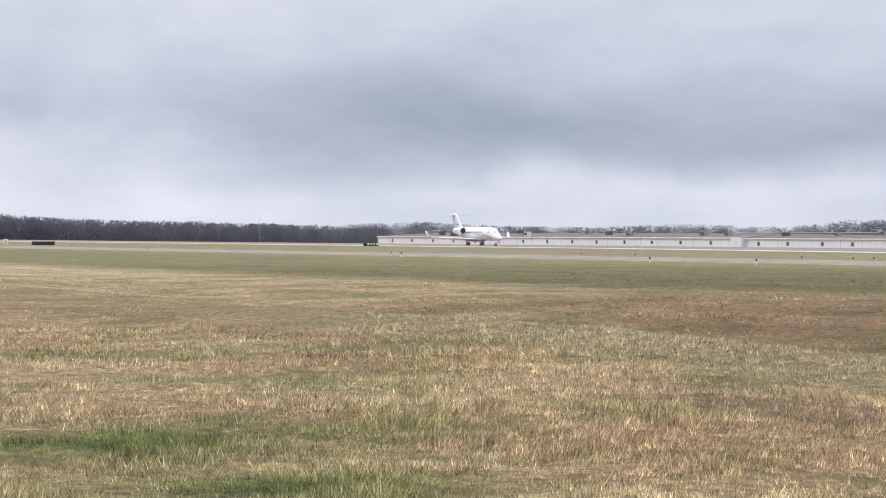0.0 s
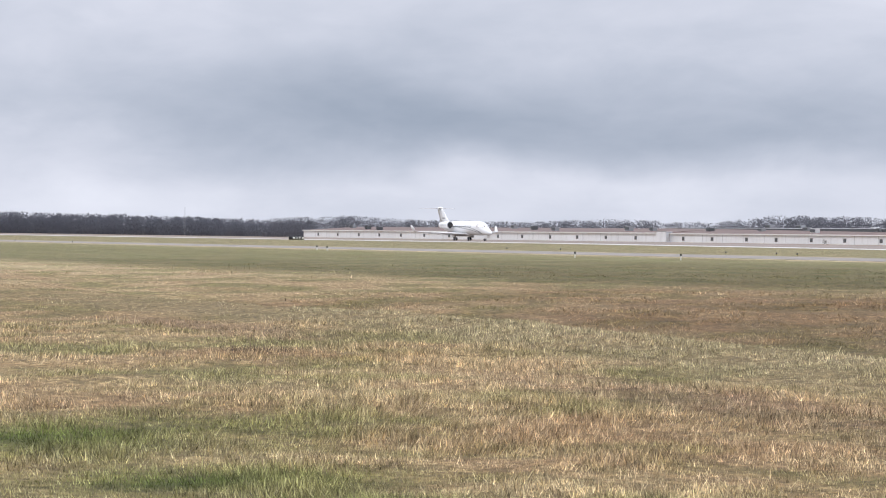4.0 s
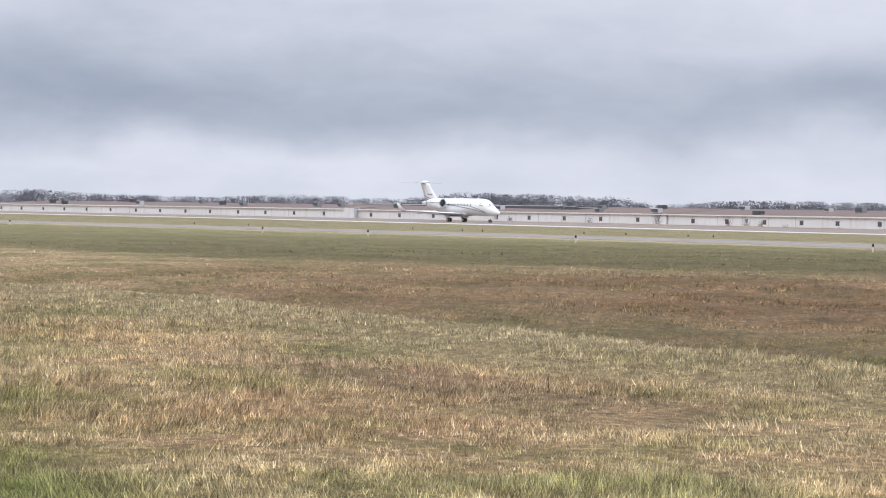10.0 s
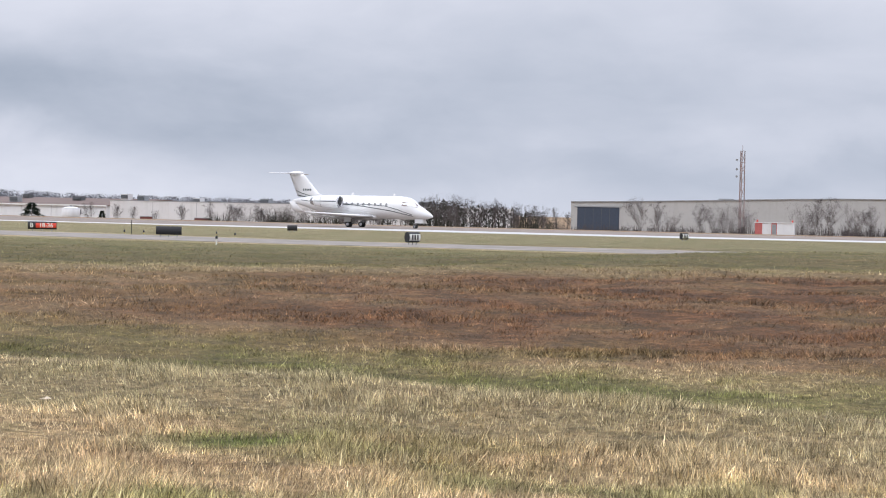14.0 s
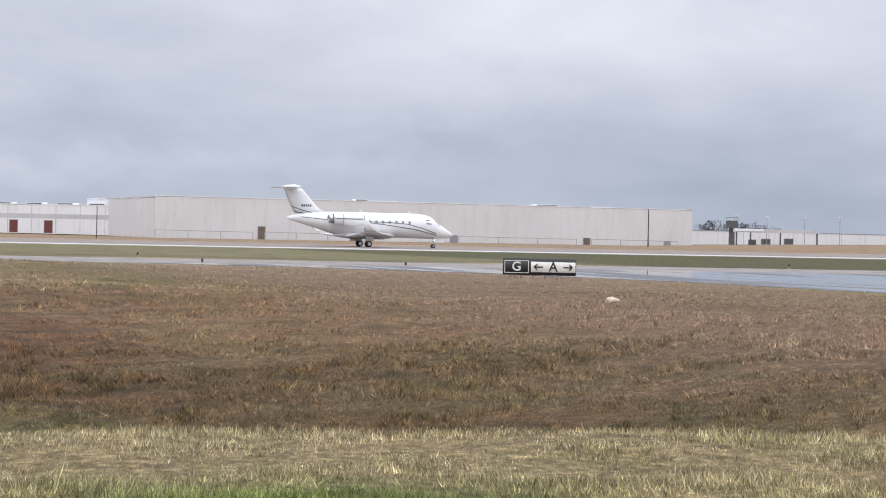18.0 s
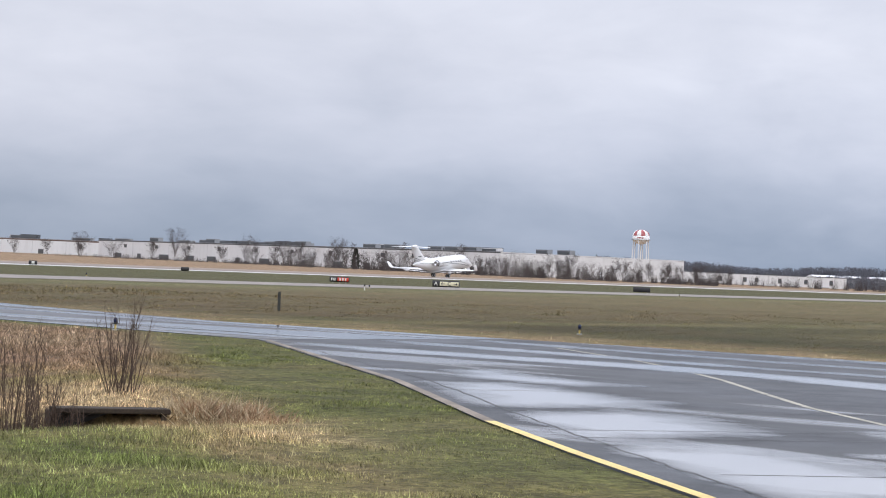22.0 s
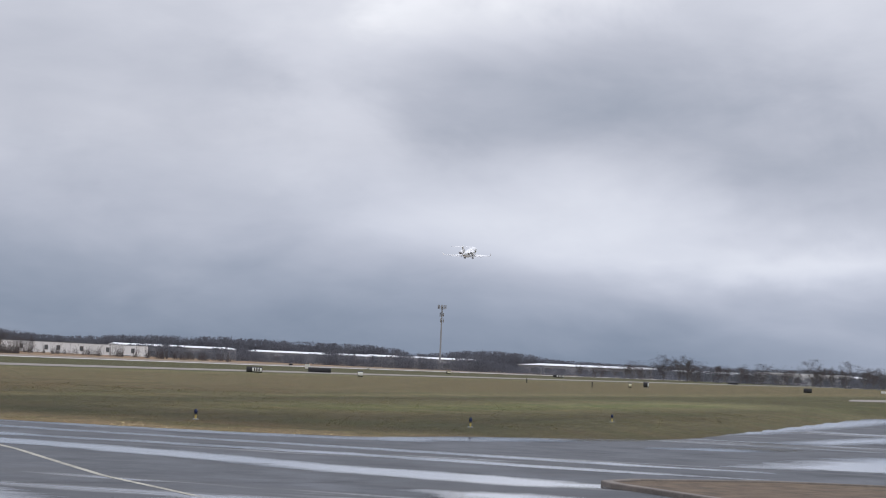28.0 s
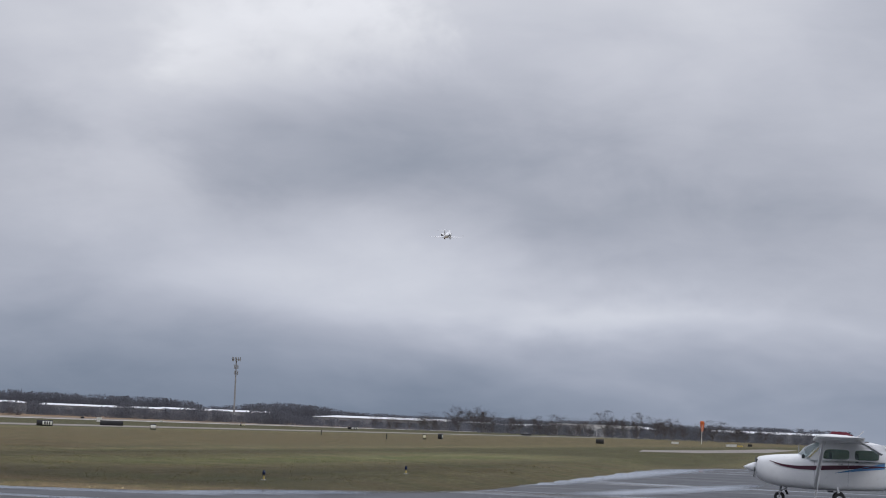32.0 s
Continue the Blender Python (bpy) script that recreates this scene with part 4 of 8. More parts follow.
        part("intake_lip", Mesh().loft([ring(*p) for p in ((11.74, 0.575), (11.58, 0.62), (11.76, 0.685), (11.76, 0.66))], caps=False), JET_METAL, eng, "polished metal intake lip", True)
        part("fan", Mesh().loft([ring(*p) for p in ((11.75, 0.575), (12.3, 0.56), (12.31, 0.15), (12.05, 0.02))]), JET_DARK, eng, "dark fan and spinner", True)
        part("exhaust", Mesh().loft([ring(*p) for p in ((14.9, 0.52), (15.5, 0.42), (15.5, 0.38), (15.1, 0.36))]), JET_METAL, eng, "bare metal exhaust", True)
        pyl = Mesh().loft([[(x, side * y, 2.95 + h) for x, h in aerofoil(10.75 - 12.2, 10.75 - 15.2, 0.06)] for y in (0.9, 1.7)])
        part("pylon", pyl, JET_WHITE, eng, smooth=True)
        part("reverser_gap", Mesh().loft([ring(13.98, 0.705), ring(14.02, 0.70)], caps=False), JET_TRIM, eng)
        band = Mesh()
        rings = [[(10.75 - s, cy + (r + 0.012) * math.sin(a) * side, cz + (r + 0.012) * math.cos(a)) for a in (1.50, 1.62)] for s, r in ((11.85, 0.69), (12.3, 0.75), (13.2, 0.76), (14.2, 0.68), (14.95, 0.57))]
        band.loft(rings, closed=False)
        part("nacelle_stripe", band, JET_TRIM, eng)
    # cabin windows, door outline, windscreen
    for side in (-1, 1):
        for k in range(8):
            s = 5.5 + k * 0.765
            w = Mesh().loft([[jet_skin(s + dx * 0.135, 2.74 + dz * 0.17, side, 0.016) for dx, dz in ((-1, -0.55), (-0.55, -1), (0.55, -1), (1, -0.55), (1, 0.55), (0.55, 1), (-0.55, 1), (-1, 0.55))],
                             [jet_skin(s + dx * 0.135, 2.74 + dz * 0.17, side, -0.03) for dx, dz in ((-1, -0.55), (-0.55, -1), (0.55, -1), (1, -0.55), (1, 0.55), (0.55, 1), (-0.55, 1), (-1, 0.55))]])
            part("cabin_window", w, WINDOW_PALE, jet, "small grey oval window")
        for s0, s1, za, zb in ((1.72, 2.22, (2.42, 2.60), (2.53, 3.00)), (2.27, 2.86, (2.54, 3.04), (2.58, 3.12)), (2.91, 3.5, (2.58, 3.12), (2.62, 3.08))):
            w = Mesh().loft([[jet_skin(s0, za[0], side, 0.02), jet_skin(s1, zb[0], side, 0.02), jet_skin(s1, zb[1], side, 0.02), jet_skin(s0, za[1], side, 0.02)],
                             [jet_skin(s0, za[0], side, -0.05), jet_skin(s1, zb[0], side, -0.05), jet_skin(s1, zb[1], side, -0.05), jet_skin(s0, za[1], side, -0.05)]])
            part("cockpit_window", w, CABIN_GLASS, jet, "reflecting cockpit window")
        st = np.linspace(2.2, 14.2, 40)
        m1, m2 = Mesh(), Mesh()
        skin_band(m1, st, lambda s: float(np.interp(s, (2.1, 4.85, 6.9, 8.1, 9.5, 11), (1.40, 2.0, 2.27, 2.42, 2.58, 2.68))), 0.08, side)
        skin_band(m2, np.linspace(2.3, 17.6, 46), lambda s: float(np.interp(s, (2.4, 4.0, 5.67, 8.1, 13.5, 17.6), (1.63, 2.16, 2.56, 2.72, 2.74, 3.1))), 0.07, side)
        part("pinstripe", m1, JET_TRIM, jet, "dark curved pinstripe")
        part("pinstripe", m2, JET_TRIM, jet, "dark curved pinstripe")
        m3 = Mesh()
        for za, zb, w in ((3.42, 4.2, 0.08), (3.3, 3.66, 0.10)):
            rows = []
            for u in np.linspace(0, 1, 9):
                s, z = 15.3 + 3.2 * u, za + (zb - za) * u ** 1.6
                rows.append([fin_skin(s + 0.1 * u, z, side), fin_skin(s + 0.1 * u, z + w, side)])
            m3.loft(rows, closed=False)
        part("fin_stripe", m3, JET_TRIM, fin)
        # registration, as plain bars
        for i in range(5):
            z0 = 4.22
            row = [[fin_skin(17.5 - i * 0.24 + d, z, side) for d in (0.0, -0.16)] for z in (z0, z0 + 0.12, z0 + 0.24)]
            part("marking_bar", Mesh().loft(row, closed=False), JET_TRIM, fin)
    for s, z, h in ((5.0, 3.74, 0.3), (10.6, 3.74, 0.32), (8.0, 1.06, -0.3)):
        part("antenna", Mesh().loft([[(10.3 - s - dx, dy, z + h * k) for dx, dy in ((0, 0), (0.2 - 0.08 * k, 0.02), (0.36 - 0.1 * k, 0), (0.2 - 0.08 * k, -0.02))] for k in (0, 1)]), JET_WHITE, jet)
    # landing gear
    def wheel(parent, x, y, r, w):
        t = Mesh().loft([[(x + q * math.cos(2 * math.pi * i / 20), y + dy, r + q * math.sin(2 * math.pi * i / 20)) for i in range(20)] for dy, q in ((-w / 2, r * 0.72), (-w / 2 + 0.03, r * 0.95), (-w / 5, r), (w / 5, r), (w / 2 - 0.03, r * 0.95), (w / 2, r * 0.72))])
        tyre = part("tyre", t, RUBBER, parent, "black tyre", True)
        part("hub", Mesh().tube((x, y - w * 0.52, r), (x, y + w * 0.52, r), r * 0.55, n=16), JET_METAL, tyre, "silver wheel hub")
    for side in (-1, 1):
        leg = part("main_gear", Mesh().tube((0, side * 1.6, 0.33), (0.1, side * 1.75, 1.5), 0.09, 0.12), JET_METAL, jet, "silver main undercarriage leg")
        leg.data.transform(Matrix())
        for y in (-0.24, 0.24):
            wheel(leg, 0.0, side * 1.6 + y, 0.34, 0.22)
        part("gear_brace", Mesh().tube((0.05, side * 1.65, 0.8), (0.9, side * 1.3, 1.25), 0.05), JET_METAL, leg)
        part("gear_door", Mesh().box(-0.45, 0.45, side * 1.98, side * 2.0, 0.62, 1.35), JET_WHITE, leg, "white undercarriage door")
    nose = part("nose_gear", Mesh().tube((8.02, 0, 0.3), (8.1, 0, 1.2), 0.07, 0.09), JET_METAL, jet, "silver nose undercarriage leg")
    for y in (-0.16, 0.16):
        wheel(nose, 8.02, y, 0.23, 0.15)
    for y in (-0.33, 0.33):
        part("nose_gear_door", Mesh().box(8.1, 9.2, y - 0.012, y + 0.012, 0.62, 1.1), JET_WHITE, nose)
    part("landing_light", Mesh().tube((8.1, -0.1, 0.85), (8.16, -0.1, 0.85), 0.09, n=12), material("lit_landing_lamp", (1.0, 0.97, 0.9), 0.3, glow=3.0), nose, "lit landing lamp")
    return jet


jet = make_jet()


# ---- airfield furniture ----
FACE_WHITE = material("translucent_white_sign_face", (0.74, 0.74, 0.68), 0.4, vary=0.04)
FACE_YELLOW = material("translucent_yellow_sign_face", (0.70, 0.66, 0.46), 0.4, vary=0.06)
FACE_RED = material("lit_red_sign_face", (0.62, 0.05, 0.025), 0.4, glow=0.12)
FACE_BLACK = material("black_sign_face", (0.02, 0.02, 0.022), 0.4)
BLUE_LENS = material("dark_blue_lamp_glass", (0.015, 0.02, 0.06), 0.15)
POST_WHITE = material("white_marker_plastic", (0.72, 0.71, 0.66), 0.5)
POST_YELLOW = material("yellow_lamp_stem", (0.55, 0.42, 0.12), 0.5)
POST_DARK = material("dark_weathered_post", (0.045, 0.045, 0.042), 0.8, vary=0.2)
STONE = material("pale_limestone", (0.62, 0.52, 0.40), 0.85, vary=0.15, grain=3.0, bump=0.02)


def letter_mesh(text, size):
    """The characters as a mesh in the x-z plane, centred."""
    cu = bpy.data.curves.new("letters", "FONT")
    cu.body, cu.size, cu.align_x, cu.align_y, cu.extrude, cu.offset = text, size, "CENTER", "CENTER", 0.002, 0.006
    ob = bpy.data.objects.new("letters", cu)
    scene.collection.objects.link(ob)
    bpy.context.view_layer.update()
    me = bpy.data.meshes.new_from_object(ob.evaluated_get(bpy.context.evaluated_depsgraph_get()))
    bpy.data.objects.remove(ob)
    me.transform(Matrix.Rotation(radians(90), 4, "X"))
    return me


def arrow(m, x, z, w, way, y):
    """A sign's arrow: shaft and head."""
    h = w * 0.5
    m.box(x - w / 2, x + w / 2, y, y + 0.004, z - 0.022, z + 0.022)
    tip, back = x + way * w / 2, x + way * (w / 2 - h * 0.75)
    for s in (-1, 1):
        m.face((tip, y, z + 0.03), (tip, y, z - 0.03), (back, y, z + s * h * 0.62 - 0.03), (back, y, z + s * h * 0.62 + 0.03))


def facing(x, y, extra=0.0):
    """Turn that lets a thing's front (local -y) look at the viewer's stand."""
    return -math.degrees(math.atan2(x, y)) + extra


def sign(x, y, width, face, label, panels=(), legs=3, turn=None, foot=0.14):
    """Airfield guidance sign: bowed housing on frangible legs; panels: (from, to, face material, text, text material)."""
    s = thing("airfield_sign", (x, y, float(sag(x, y))), label, "sign", "airfield signs", facing(x, y) if turn is None else turn)
    z0, z1, d = foot, foot + face, 0.16
    n = 7
    prof = [(-d * math.cos(a), (z0 + z1) / 2 + (z1 - z0) / 2 * math.sin(a)) for a in np.linspace(-1.25, 1.25, n)] + [(d * math.cos(a), (z0 + z1) / 2 + (z1 - z0) / 2 * math.sin(a)) for a in np.linspace(1.25, -1.25, n)]
    body = part("housing", Mesh().loft([[(u, yy, zz) for yy, zz in prof] for u in (-width / 2, width / 2)]), BLACK, s, "black sheet-metal housing")
    for i in range(legs):
        u = -width / 2 + width * (i + 0.5) / legs
        part("leg", Mesh().tube((u, 0, -0.02), (u, 0, z0 + 0.03), 0.028, n=8), MID_GREY, s)
    for a, b, mat, text, ink in panels:
        xa, xb = -width / 2 + width * a + 0.03, -width / 2 + width * b - 0.02
        arc = [(-(d + 0.006) * math.cos(t) - 0.002, (z0 + z1) / 2 + (z1 - z0) / 2 * math.sin(t) * 0.9) for t in np.linspace(-1.15, 1.15, 9)]
        pan = part("sign_panel", Mesh().loft([[(u, yy, zz) for yy, zz in arc] for u in (xa, xb)], closed=False), mat, s)
        fy, fz = -(d + 0.016), (z0 + z1) / 2
        cx, w = (xa + xb) / 2, xb - xa
        if text == "border":
            m = Mesh()
            e, t = 0.035, 0.022
            for bx in ((xa + e, xb - e, z1 - face * 0.14 - t, z1 - face * 0.14), (xa + e, xb - e, z0 + face * 0.14, z0 + face * 0.14 + t), (xa + e, xa + e + t, z0 + face * 0.14, z1 - face * 0.14), (xb - e - t, xb - e, z0 + face * 0.14, z1 - face * 0.14)):
                m.box(bx[0], bx[1], fy + 0.003, fy + 0.007, bx[2], bx[3])
            part("panel_border", m, FACE_WHITE, pan)
            text = "G"
        if text.startswith("<") or text.endswith(">"):
            for side in (-1, 1):
                m = Mesh()
                arrow(m, cx + side * w * 0.33, fz, w * 0.2, side, fy)
                part("arrow", m, ink, pan)
            text = text.strip("<>")
        if text == "bars":
            for k in range(3):
                part("legend_bar", Mesh().box(xa + w * (0.18 + 0.24 * k), xa + w * (0.32 + 0.24 * k), fy, fy + 0.004, fz - face * 0.25, fz + face * 0.25), ink, pan)
        elif text:
            ob = part("legend", letter_mesh(text, face * 0.74), None, pan)
            ob.data.materials.append(ink)
            ob.matrix_local = pose(cx, fy, fz)
    return s


sign(31.8, 76.3, 2.76, 0.66, "direction sign with a black panel and a white panel with arrows", ((0.0, 0.375, FACE_BLACK, "border", FACE_WHITE), (0.375, 1.0, FACE_WHITE, "<A>", FACE_BLACK)), 6)
sign(-85.8, 113.0, 1.82, 0.52, "holding position sign with black and lit red panels", ((0.0, 0.26, FACE_BLACK, "B", FACE_WHITE), (0.26, 1.0, FACE_RED, "18-36", FACE_WHITE)), 3)
sign(153.7, 115.4, 1.75, 0.5, "small holding position sign with red panel", ((0.0, 0.4, FACE_BLACK, "bars", FACE_WHITE), (0.4, 1.0, FACE_RED, "bars", FACE_WHITE)), 3, facing(153.7, 115.4, -14))
sign(153.0, 103.6, 2.3, 0.58, "direction sign with black and pale yellow panels", ((0.0, 0.27, FACE_BLACK, "A", FACE_WHITE), (0.27, 1.0, FACE_YELLOW, "<C>", FACE_BLACK)), 4, facing(153, 103.6, -12))
sign(-72.6, 107.8, 1.5, 0.52, "back of a black airfield sign", (), 3)
sign(-55.3, 105.8, 1.3, 0.6, "airfield sign turned almost edge-on, with white legend panel", ((0.0, 1.0, FACE_WHITE, "bars", FACE_BLACK),), 3, facing(-55.3, 105.8, 62))
sign(-95.5, 160.5, 0.85, 0.48, "small black sign beside the runway", (), 2)
sign(-62.4, 167.0, 0.8, 0.55, "distance sign beside the runway, black side and white face", ((0.0, 1.0, FACE_WHITE, "bars", FACE_BLACK),), 2, facing(-62.4, 167, 50))
sign(-335.0, 119.4, 3.6, 0.62, "long black sign seen from behind", (), 4)
sign(-326, 174.2, 2.6, 0.62, "white and black sign beside the runway", ((0.25, 1.0, FACE_WHITE, "bars", FACE_BLACK),), 3)
sign(85.6, 89.6, 1.05, 0.62, "back of a black airfield sign on two legs", (), 2)
sign(189, 188, 1.0, 0.5, "black sign with white face beside the runway", ((0.3, 0.7, FACE_WHITE, "", FACE_BLACK),), 2)
sign(158, 172, 0.85, 0.5, "small cream sign with a black side beside the runway", ((0.0, 0.72, FACE_YELLOW, "", FACE_BLACK),), 2)
sign(194.7, 168.9, 0.95, 0.5, "back of a small dark red-brown sign", (), 2)
sign(196.5, 108.8, 1.75, 0.55, "back of a black airfield sign", (), 3)
sign(223, 85.2, 1.7, 0.66, "airfield sign with black side and white legend panel", ((0.36, 1.0, FACE_WHITE, "bars", FACE_BLACK),), 3, facing(223, 85.2, -8))
sign(285, 99.3, 3.15, 0.68, "long black sign seen from behind", (), 4)
sign(236, 77.3, 0.62, 0.68, "narrow white marker board", ((0.0, 1.0, FACE_WHITE, "", FACE_BLACK),), 2)
sign(585, 134.5, 2.9, 0.7, "distant sign with black and white panels", ((0.35, 1.0, FACE_WHITE, "bars", FACE_BLACK),), 3)
sign(480.7, 136.3, 1.0, 0.6, "small beige sign board far off", ((0.2, 1.0, FACE_YELLOW, "", FACE_BLACK),), 2)
sign(596, 216.5, 1.1, 0.5, "distant black sign beside the runway", (), 2)
sign(587, 190, 1.0, 0.4, "distant white board beside the runway", ((0.0, 1.0, FACE_WHITE, "", FACE_BLACK),), 2)
sign(268.4, 52.5, 0.42, 0.6, "narrow cream marker board", ((0.0, 1.0, FACE_YELLOW, "", FACE_BLACK),), 2)
sign(285, 53.6, 0.7, 0.72, "black round-backed marker with a pale edge", ((0.75, 1.0, FACE_WHITE, "", FACE_BLACK),), 2)
sign(683, 100.9, 3.2, 0.55, "distant black sign seen from behind", (), 3)
sign(338, 38.4, 1.25, 0.72, "back of a black airfield sign", (), 2)


def lamp_template():
    """Raised taxiway edge lamp: stem, collar, blue glass."""
    t = thing("taxiway_lamp", (0, -400, 0), "taxiway edge lamp with dark blue glass on a pale stem", "lamp", "taxiway edge lamps")
    part("base_plate", Mesh().tube((0, 0, -0.02), (0, 0, 0.03), 0.13, 0.11, n=12), MID_GREY, t)
    part("stem", Mesh().tube((0, 0, 0.02), (0, 0, 0.2), 0.035, n=10), POST_YELLOW, t, "yellowish stem")
    part("collar", Mesh().turn(((0.05, 0.19), (0.075, 0.2), (0.075, 0.24), (0.06, 0.25)), 12), BLACK, t)
    part("lamp_glass", Mesh().turn(((0.065, 0.25), (0.07, 0.3), (0.065, 0.36), (0.045, 0.4), (0.0, 0.42)), 12), BLUE_LENS, t, "dark blue glass", True)
    return t


LAMPS = [(35.7, 57.0), (53.0, 31.3), (54.0, 22.2), (60.0, 16.3), (75.6, 15.4), (36.5, 33.6), (60.6, 63.2), (23.3, 94.8), (32.8, 94.6), (60.4, 93.6), (76.4, 104), (83.5, 95.6), (87.3, 96.8), (24.4, 113.5),
         (62.9, 113), (81, 113), (119, 103.8 + 9), (129, 94.1), (175, 93), (-131, 112.5), (-112.7, 112.5), (-104.2, 112.6), (-160.8, 112.8), (-170.4, 113.4), (-138.4, 113.5), (-107, 113), (-79.3, 112.8), (-77.9, 112.9), (-74.8, 116.4), (-71.4, 113.2),
         (-128, 112), (-117, 112.4), (-286.4, 96.5), (-254.1, 96.8), (-236.3, 97.0)]
lamp0 = lamp_template()
for i, (x, y) in enumerate(LAMPS):
    if i == 0:
        lamp0.matrix_world = pose(x, y, 0.02 + float(sag(x, y)))
        lamp0.scale = (0.68, 0.68, 0.68)
    else:
        copy_thing(lamp0, pose(x, y, 0.02 + float(sag(x, y)), 0, 0, 37 * i)).scale = (0.68, 0.68, 0.68)


def marker_template():
    t = thing("edge_marker", (0, -400, 0), "slim white taxiway edge marker with a black cap", "marker post", "edge markers")
    part("post", Mesh().tube((0, 0, -0.03), (0, 0, 0.30), 0.035, n=10), POST_WHITE, t)
    part("cap", Mesh().turn(((0.045, 0.28), (0.055, 0.30), (0.055, 0.39), (0.04, 0.43), (0.0, 0.44)), 12), BLACK, t, "black cap")
    return t


mark0 = marker_template()
for i, (x, y) in enumerate([(-165.6, 90.5), (-120.9, 86), (-109.6, 86.2), (-90.2, 86), (-67.3, 84), (-54.6, 85), (62.9, 88.5), (119.4, 87.5), (-160.0, 88.4)]):
    if i == 0:
        mark0.matrix_world = pose(x, y, 0)
    else:
        copy_thing(mark0, pose(x, y, 0))


def post(x, y, h, w=0.09, lean=0.0):
    t = thing("marker_post", (x, y, -0.05), "weathered dark square marker post in the grass", "post", "dark posts", facing(x, y))
    t.matrix_world = pose(x, y, -0.05, 0, lean, facing(x, y))
    bevelled(part("shaft", Mesh().box(-w / 2, w / 2, -w / 2, w / 2, 0, h), POST_DARK, t), 0.006)
    part("top_cap", Mesh().box(-w * 0.58, w * 0.58, -w * 0.58, w * 0.58, h, h + 0.015), POST_DARK, t)


post(34.6, 45.3, 0.68)
post(58.7, 46.6, 0.72, 0.1)
post(255.6, 54.6, 0.75, 0.12)
post(282.8, 69.3, 0.7, 0.12)
post(-78.2, 112.0, 0.9, 0.04)


def rock(x, y, z, size, seed, label="pale broken limestone lump lying in the grass"):
    rng = np.random.default_rng(seed)
    bm = bmesh.new()
    bmesh.ops.create_icosphere(bm, subdivisions=2, radius=1.0)
    w = rng.normal(0, 1, (6, 3))
    for v in bm.verts:
        d = Vector(v.co)
        k = 1 + 0.22 * sum(math.sin(2.3 * d.dot(Vector(q)) + i) for i, q in enumerate(w)) / 3
        v.co = Vector((d.x * size[0] * k, d.y * size[1] * k, d.z * size[2] * k))
    me = bpy.data.meshes.new("rock")
    bm.to_mesh(me)
    bm.free()
    me.materials.append(STONE)
    ob = new("rock", me)
    ob.matrix_world = pose(x, y, z + size[2] * 0.45, 0, 0, seed * 40)
    return tagged(ob, label, "rock", "pale rocks")


def ground_at(x, y):
    return float(height(x, y)) - 0.03


for i, (x, y, s) in enumerate(((-14.4, 26.2, (0.09, 0.08, 0.06)), (-14.25, 26.2, (0.05, 0.05, 0.06)), (-11.7, 15.6, (0.075, 0.06, 0.04)), (23.1, 50.6, (0.2, 0.17, 0.13)), (18.7, 46.5, (0.07, 0.06, 0.05)))):
    rock(x, y, ground_at(x, y), s, i + 1)


def culvert():
    """Concrete drain mouth in the end of the ditch."""
    x, y, z = 18.0, 16.5, -0.315
    t = thing("culvert", (x, y, z), "weathered concrete drain mouth half hidden in weeds", "culvert", "", facing(x, y, 14))
    c = material("mossy_old_concrete", (0.038, 0.027, 0.018), 0.9, vary=0.5, grain=4.0, bump=0.02)
    bevelled(part("headwall_slab", Mesh().box(-0.66, 0.64, 0.0, 0.3, 0.275, 0.335), c, t, "brown stained slab"), 0.012)
    part("side_wall", Mesh().box(-0.66, -0.6, 0.2, 0.5, -0.3, 0.28), c, t)
    part("side_wall", Mesh().box(0.54, 0.6, 0.03, 0.5, -0.3, 0.28), c, t)
    # black sheet added for the shade in the drain's opening
    part("mouth_shade", Mesh().box(-0.6, 0.54, 0.24, 0.3, -0.3, 0.272), BLACK, t, "black sheet for the shade inside")
    part("sill", Mesh().box(-0.3, 0.66, -0.16, 0.0, 0.04, 0.085), c, t, "pale concrete sill")


culvert()


def windsock(x, y):
    t = thing("windsock", (x, y, 0.0), "orange windsock hanging from a slim pale mast", "windsock")
    part("mast", Mesh().tube((0, 0, 0), (0, 0, 6.4), 0.09, 0.06, n=8), POST_WHITE, t)
    sock = Mesh().loft([[(dx + r * math.cos(a), r * math.sin(a), z) for a in np.arange(12) * math.pi / 6] for dx, z, r in ((0.15, 6.3, 0.5), (0.35, 5.9, 0.62), (0.6, 5.0, 0.5), (0.7, 4.0, 0.36), (0.72, 3.4, 0.28))])
    part("sock", sock, material("orange_windsock_cloth", (0.75, 0.17, 0.05), 0.8, vary=0.12), t, "limp orange cloth cone", True)
    part("hoop", Mesh().tube((-0.35, 0, 6.3), (0.65, 0, 6.3), 0.04, n=6), MID_GREY, t)


windsock(611, 41)


def marker_frame(x, y):
    t = thing("white_goalpost", (x, y, 0), "white two-legged marker frame beside the taxiway", "frame", "", facing(x, y))
    for u in (-0.32, 0.32):
        part("leg", Mesh().box(u - 0.07, u + 0.07, -0.05, 0.05, 0, 1.0), POST_WHITE, t)
    part("top_board", Mesh().box(-0.4, 0.4, -0.06, 0.06, 0.75, 1.05), POST_WHITE, t)


marker_frame(-367.5, 124.1)


